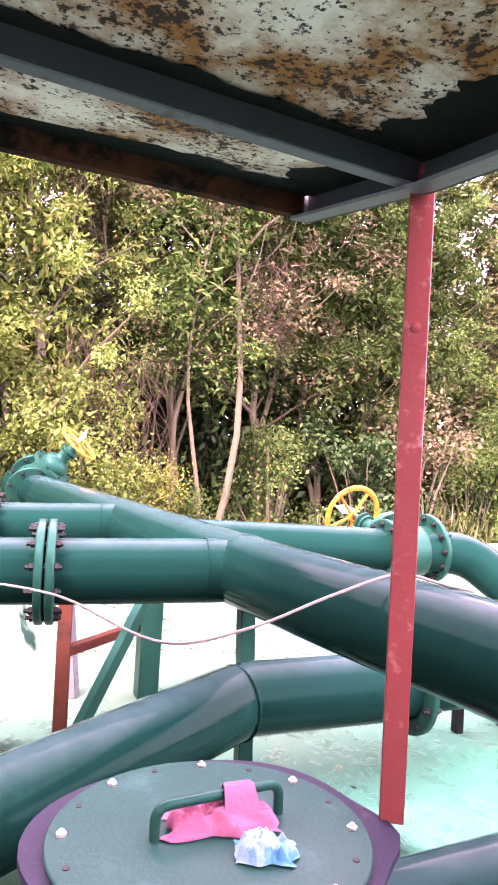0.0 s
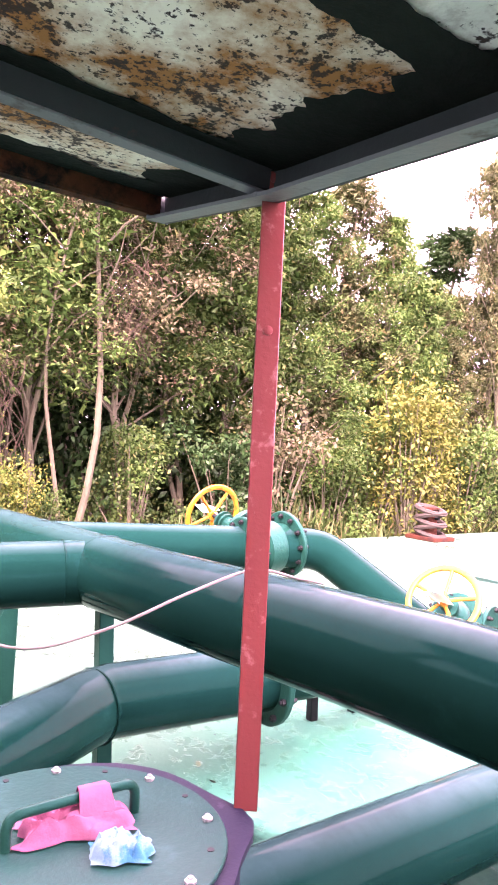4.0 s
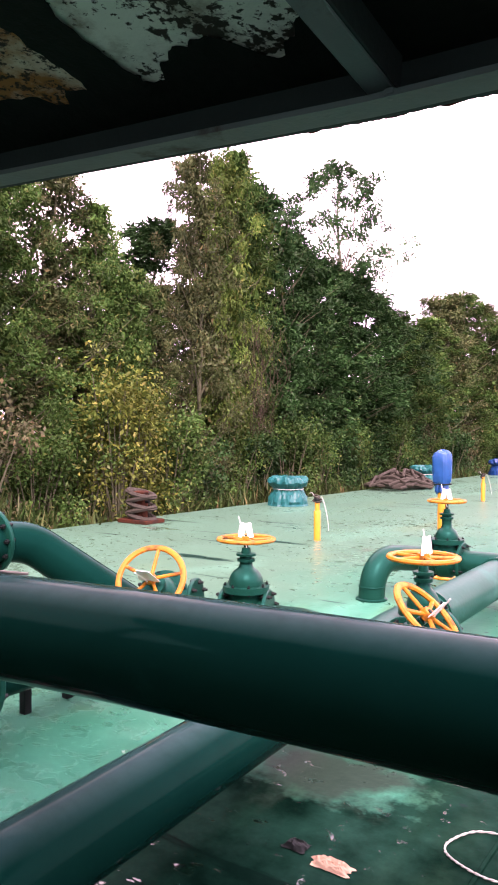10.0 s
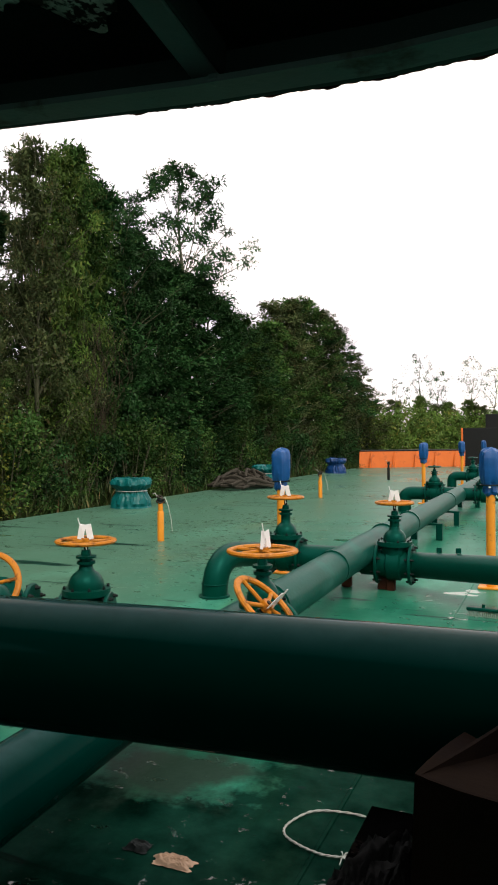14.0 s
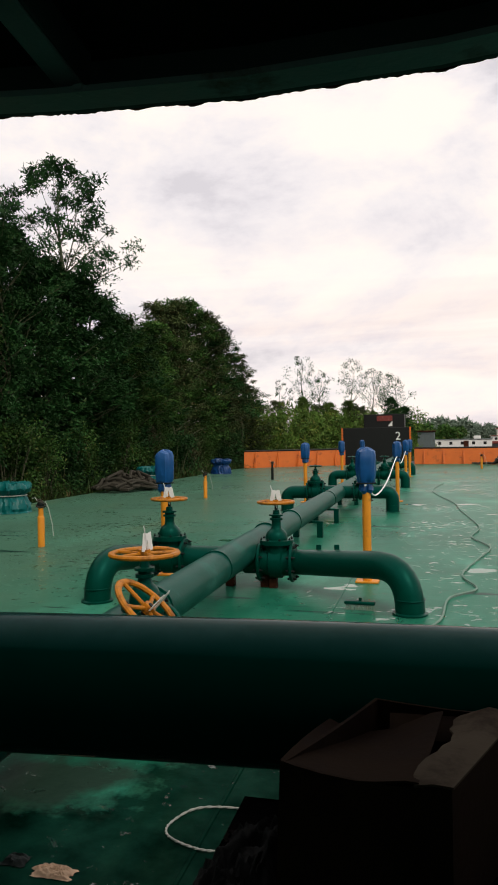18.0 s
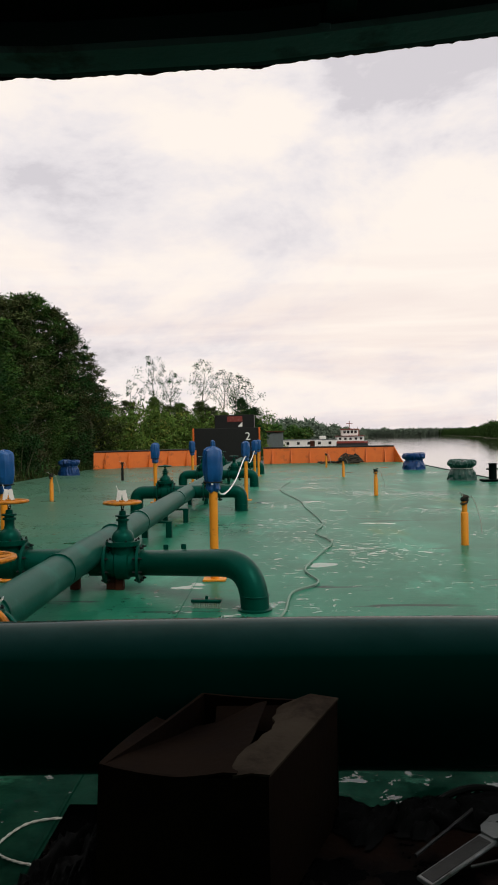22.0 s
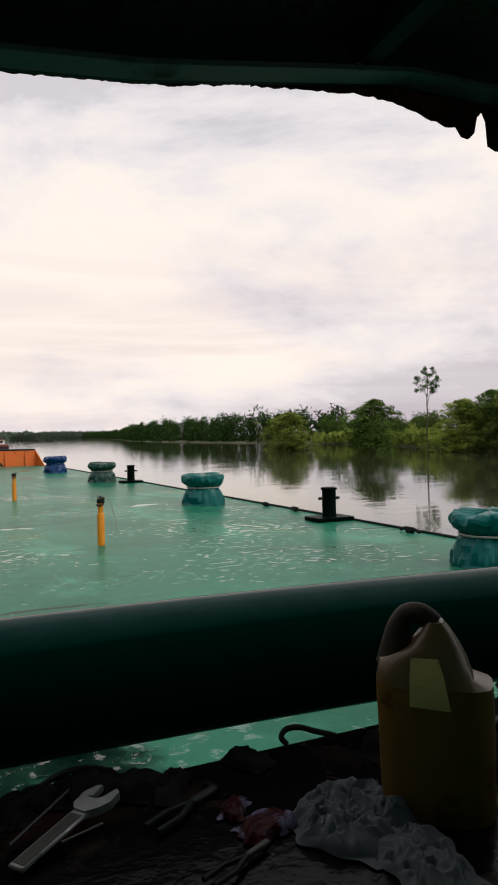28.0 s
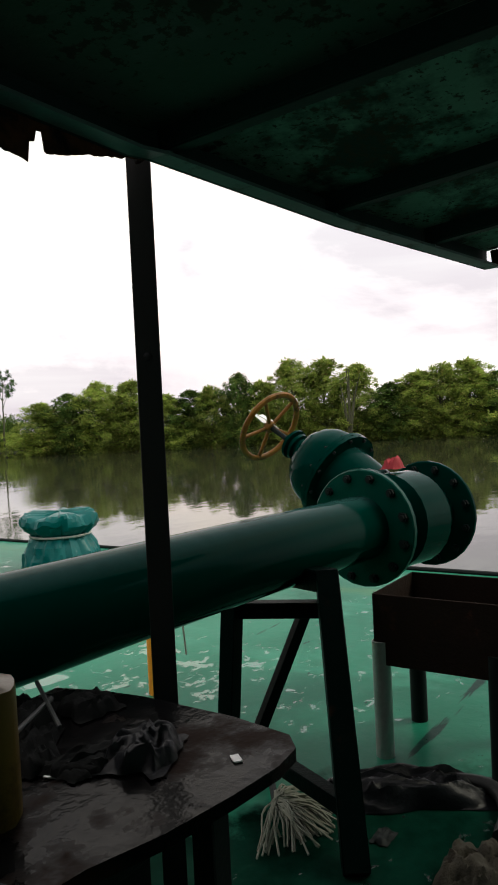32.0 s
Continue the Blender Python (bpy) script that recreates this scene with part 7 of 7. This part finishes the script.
for x, y, mt in ((X0 + 0.02, Y1 - 0.02, BOLT), (X0 + 0.02, Y0 + 0.03, DARKSTEEL), (X1 - 0.03, Y1 - 0.02, DARKSTEEL), (X1 - 0.03, Y0 + 0.03, DARKSTEEL)):
    part("leg", Geo().tube([(x, y, 0), (x, y, Z0 + 0.1)], 0.04, 16), mt, ob, "bare steel pipe leg" if mt is BOLT else "")
mop = thing("mop", "worn mop with pale cotton strands on the wet deck", "mop", T(2.47, 1.17, 0.0))
rg = random.Random(3)
MOPMAT = material("mop_cotton", (0.2, 0.21, 0.17), 0.9, second=(0.1, 0.115, 0.09), grain=30)
for i in range(110):
    a = rg.uniform(-3.0, 0.6)
    l = rg.uniform(0.1, 0.25)
    p0 = Vector((0.02 + rg.uniform(-0.03, 0.03), 0.02, 0.05 + rg.random() * 0.03))
    p2 = Vector((l * math.cos(a), l * math.sin(a), 0.006 + rg.random() * 0.01))
    part("strand", Geo().tube(smooth_path([p0, (p0 + p2) / 2 + Vector((rg.uniform(-0.03, 0.03), rg.uniform(-0.03, 0.03), 0.03)), p2], 3), 0.004, 5), MOPMAT, mop)
part("shaft", Geo().tube([(0.02, 0.02, 0.05), (0.75, 0.55, 0.03)], 0.014, 8), DARKSTEEL, mop)
sn = [(2.8, 1.05, 0.03), (2.95, 0.9, 0.05), (3.0, 0.75, 0.03), (3.02, 0.55, 0.04), (2.9, 0.45, 0.03), (2.7, 0.42, 0.03)]
solo("black_hose", Geo().tube(smooth_path(sn, 6), 0.03, 10), BLACKPAINT, "thick black hose lying on the wet deck", "hose")
crumple("rope_scrap", T(2.45, 0.42, 0.0), 0.3, 0.26, 0.12, ROPE, "dark tangle of old rope on the deck", "rope", 31)
crumple("litter", T(2.56, 0.79, 0.0), 0.1, 0.07, 0.02, DARKSTEEL, "dark flattened scrap on the deck", "litter", 33, n=12)
crumple("rag", T(3.98, 1.27, 1.2), 0.13, 0.1, 0.07, material("dark_red_cloth", (0.3, 0.02, 0.03), 0.8, grain=20), "small dark red rag on the end valve", "rag", 36, n=14)

# ---- torn sheet hanging from the canopy edge ----
g = Geo()
prof = [(0.7, 0.0), (0.95, -0.012), (1.05, -0.03), (1.185, -0.06), (1.2, -0.055), (1.215, -0.075), (1.234, -0.078), (1.25, -0.06), (1.258, -0.025), (1.272, -0.012), (1.283, -0.03), (1.288, -0.085), (1.31, -0.09), (1.337, -0.094), (1.374, -0.1), (1.38, -0.05), (1.395, -0.045), (1.402, -0.02), (1.418, -0.018), (1.424, -0.06), (1.431, -0.068), (1.55, -0.035), (1.711, 0.0), (1.78, 0.0)]
rg = random.Random(8)
fine = []
for (xa, da), (xb, db) in zip(prof, prof[1:]):
    k = max(1, int((xb - xa) / 0.012))
    fine += [(xa + (xb - xa) * i / k, da + (db - da) * i / k + rg.uniform(-0.0025, 0.0025)) for i in range(k)]
vs, fs = [], []
for x, dz in fine:
    y, z = front_at(x)
    for dy in (0.016, 0.019):
        vs += [(x, y + dy, z + 0.06), (x, y + dy, z + dz)]
for i in range(len(fine) - 1):
    a, b = 4 * i, 4 * i + 4
    fs += [(a, a + 1, b + 1, b), (a + 2, b + 2, b + 3, a + 3), (a + 1, a + 3, b + 3, b + 1)]
solo("torn_sheet", Geo().add(vs, fs), EDGE, "torn rusted sheet hanging along the canopy edge", "sheet", smooth=0)
vs, fs = [], []
teeth = [-0.75 + 0.006 * i for i in range(242)]
for x in teeth:
    y, z = front_at(x)
    drop = -0.003 + 0.006 * max(0.0, noise.noise((x * 30, 1.5, 0))) + rg.uniform(0, 0.0025)
    for dy in (0.016, 0.018):
        vs += [(x, y + dy, z + 0.03), (x, y + dy, z - drop)]
for i in range(len(teeth) - 1):
    a, b = 4 * i, 4 * i + 4
    fs += [(a, a + 1, b + 1, b), (a + 2, b + 2, b + 3, a + 3), (a + 1, a + 3, b + 3, b + 1)]
solo("rusted_edge_strip", Geo().add(vs, fs), EDGE, "rust-eaten strip with a ragged lower edge along the canopy", "sheet", smooth=0)

# ---- craft far up the river ----
def cabin_boat(label, x, y, parts):
    t = thing("moored_boat", label, "boat", T(x, y, 0), "distant boats")
    for nm, c, s, mt in parts:
        part(nm, Geo().box(c, s, 0.05), mt, t)
    return t


cabin_boat("long white cabined houseboat moored up the river", 3.4, 92, [("hull", (0, 0, -0.6), (7.4, 3, 1.4), HULL), ("cabin", (0, 0, 0.55), (6.8, 2.6, 1.05), WHITEPAINT), ("cabin_roof", (0, 0, 1.1), (7.0, 2.8, 0.08), BEAM)] + [("window", (-2.6 + 1.3 * k, -1.31, 0.65), (0.35, 0.04, 0.35), BLACKPAINT) for k in range(5)] + [("doorway", (0.45, -1.31, 0.5), (0.6, 0.04, 0.85), RUST), ("water_tank", (1.8, 0, 1.32), (0.8, 0.8, 0.4), WHITEPAINT), ("rail", (-3.2, -1.2, 1.3), (0.06, 0.06, 0.5), BEAM)])
TUG = [("hull", (0, 0, -0.4), (5.2, 8, 1.7), HULL), ("bulwark", (0, -4.02, 0.4), (5.2, 0.1, 0.3), RED), ("deckhouse", (0, 0, 0.9), (4.4, 4, 1.0), WHITEPAINT), ("deckhouse_roof", (0, 0, 1.44), (4.8, 4.4, 0.1), RED), ("wheelhouse", (0, 0, 1.98), (2.7, 2.4, 1.0), WHITEPAINT), ("wheelhouse_roof", (0, 0, 2.55), (3.1, 2.8, 0.14), RED), ("mast", (0, 0, 3.3), (0.12, 0.12, 1.4), RED), ("cross_tree", (0, 0, 3.5), (1.1, 0.1, 0.1), RED), ("funnel", (1.5, 1.2, 1.9), (0.5, 0.6, 1.2), RED), ("band", (0, -2.02, 0.5), (4.45, 0.06, 0.25), RED)]
cabin_boat("red and white tug moored up the river", 11.3, 122, TUG + [("window", (-0.9 + 0.6 * k, -1.22, 2.1), (0.4, 0.05, 0.45), BLACKPAINT) for k in range(4)] + [("porthole", (-1.7 + 0.85 * k, -2.03, 1.0), (0.4, 0.05, 0.35), BLACKPAINT) for k in range(5)])
cabin_boat("small grey hut on piles at the shore", -0.6, 72, [("hut_wall", (0, 0, 1.2), (1.6, 2, 1.5), BEAM), ("hut_roof", (0, 0, 2.0), (1.9, 2.3, 0.12), RUST)])
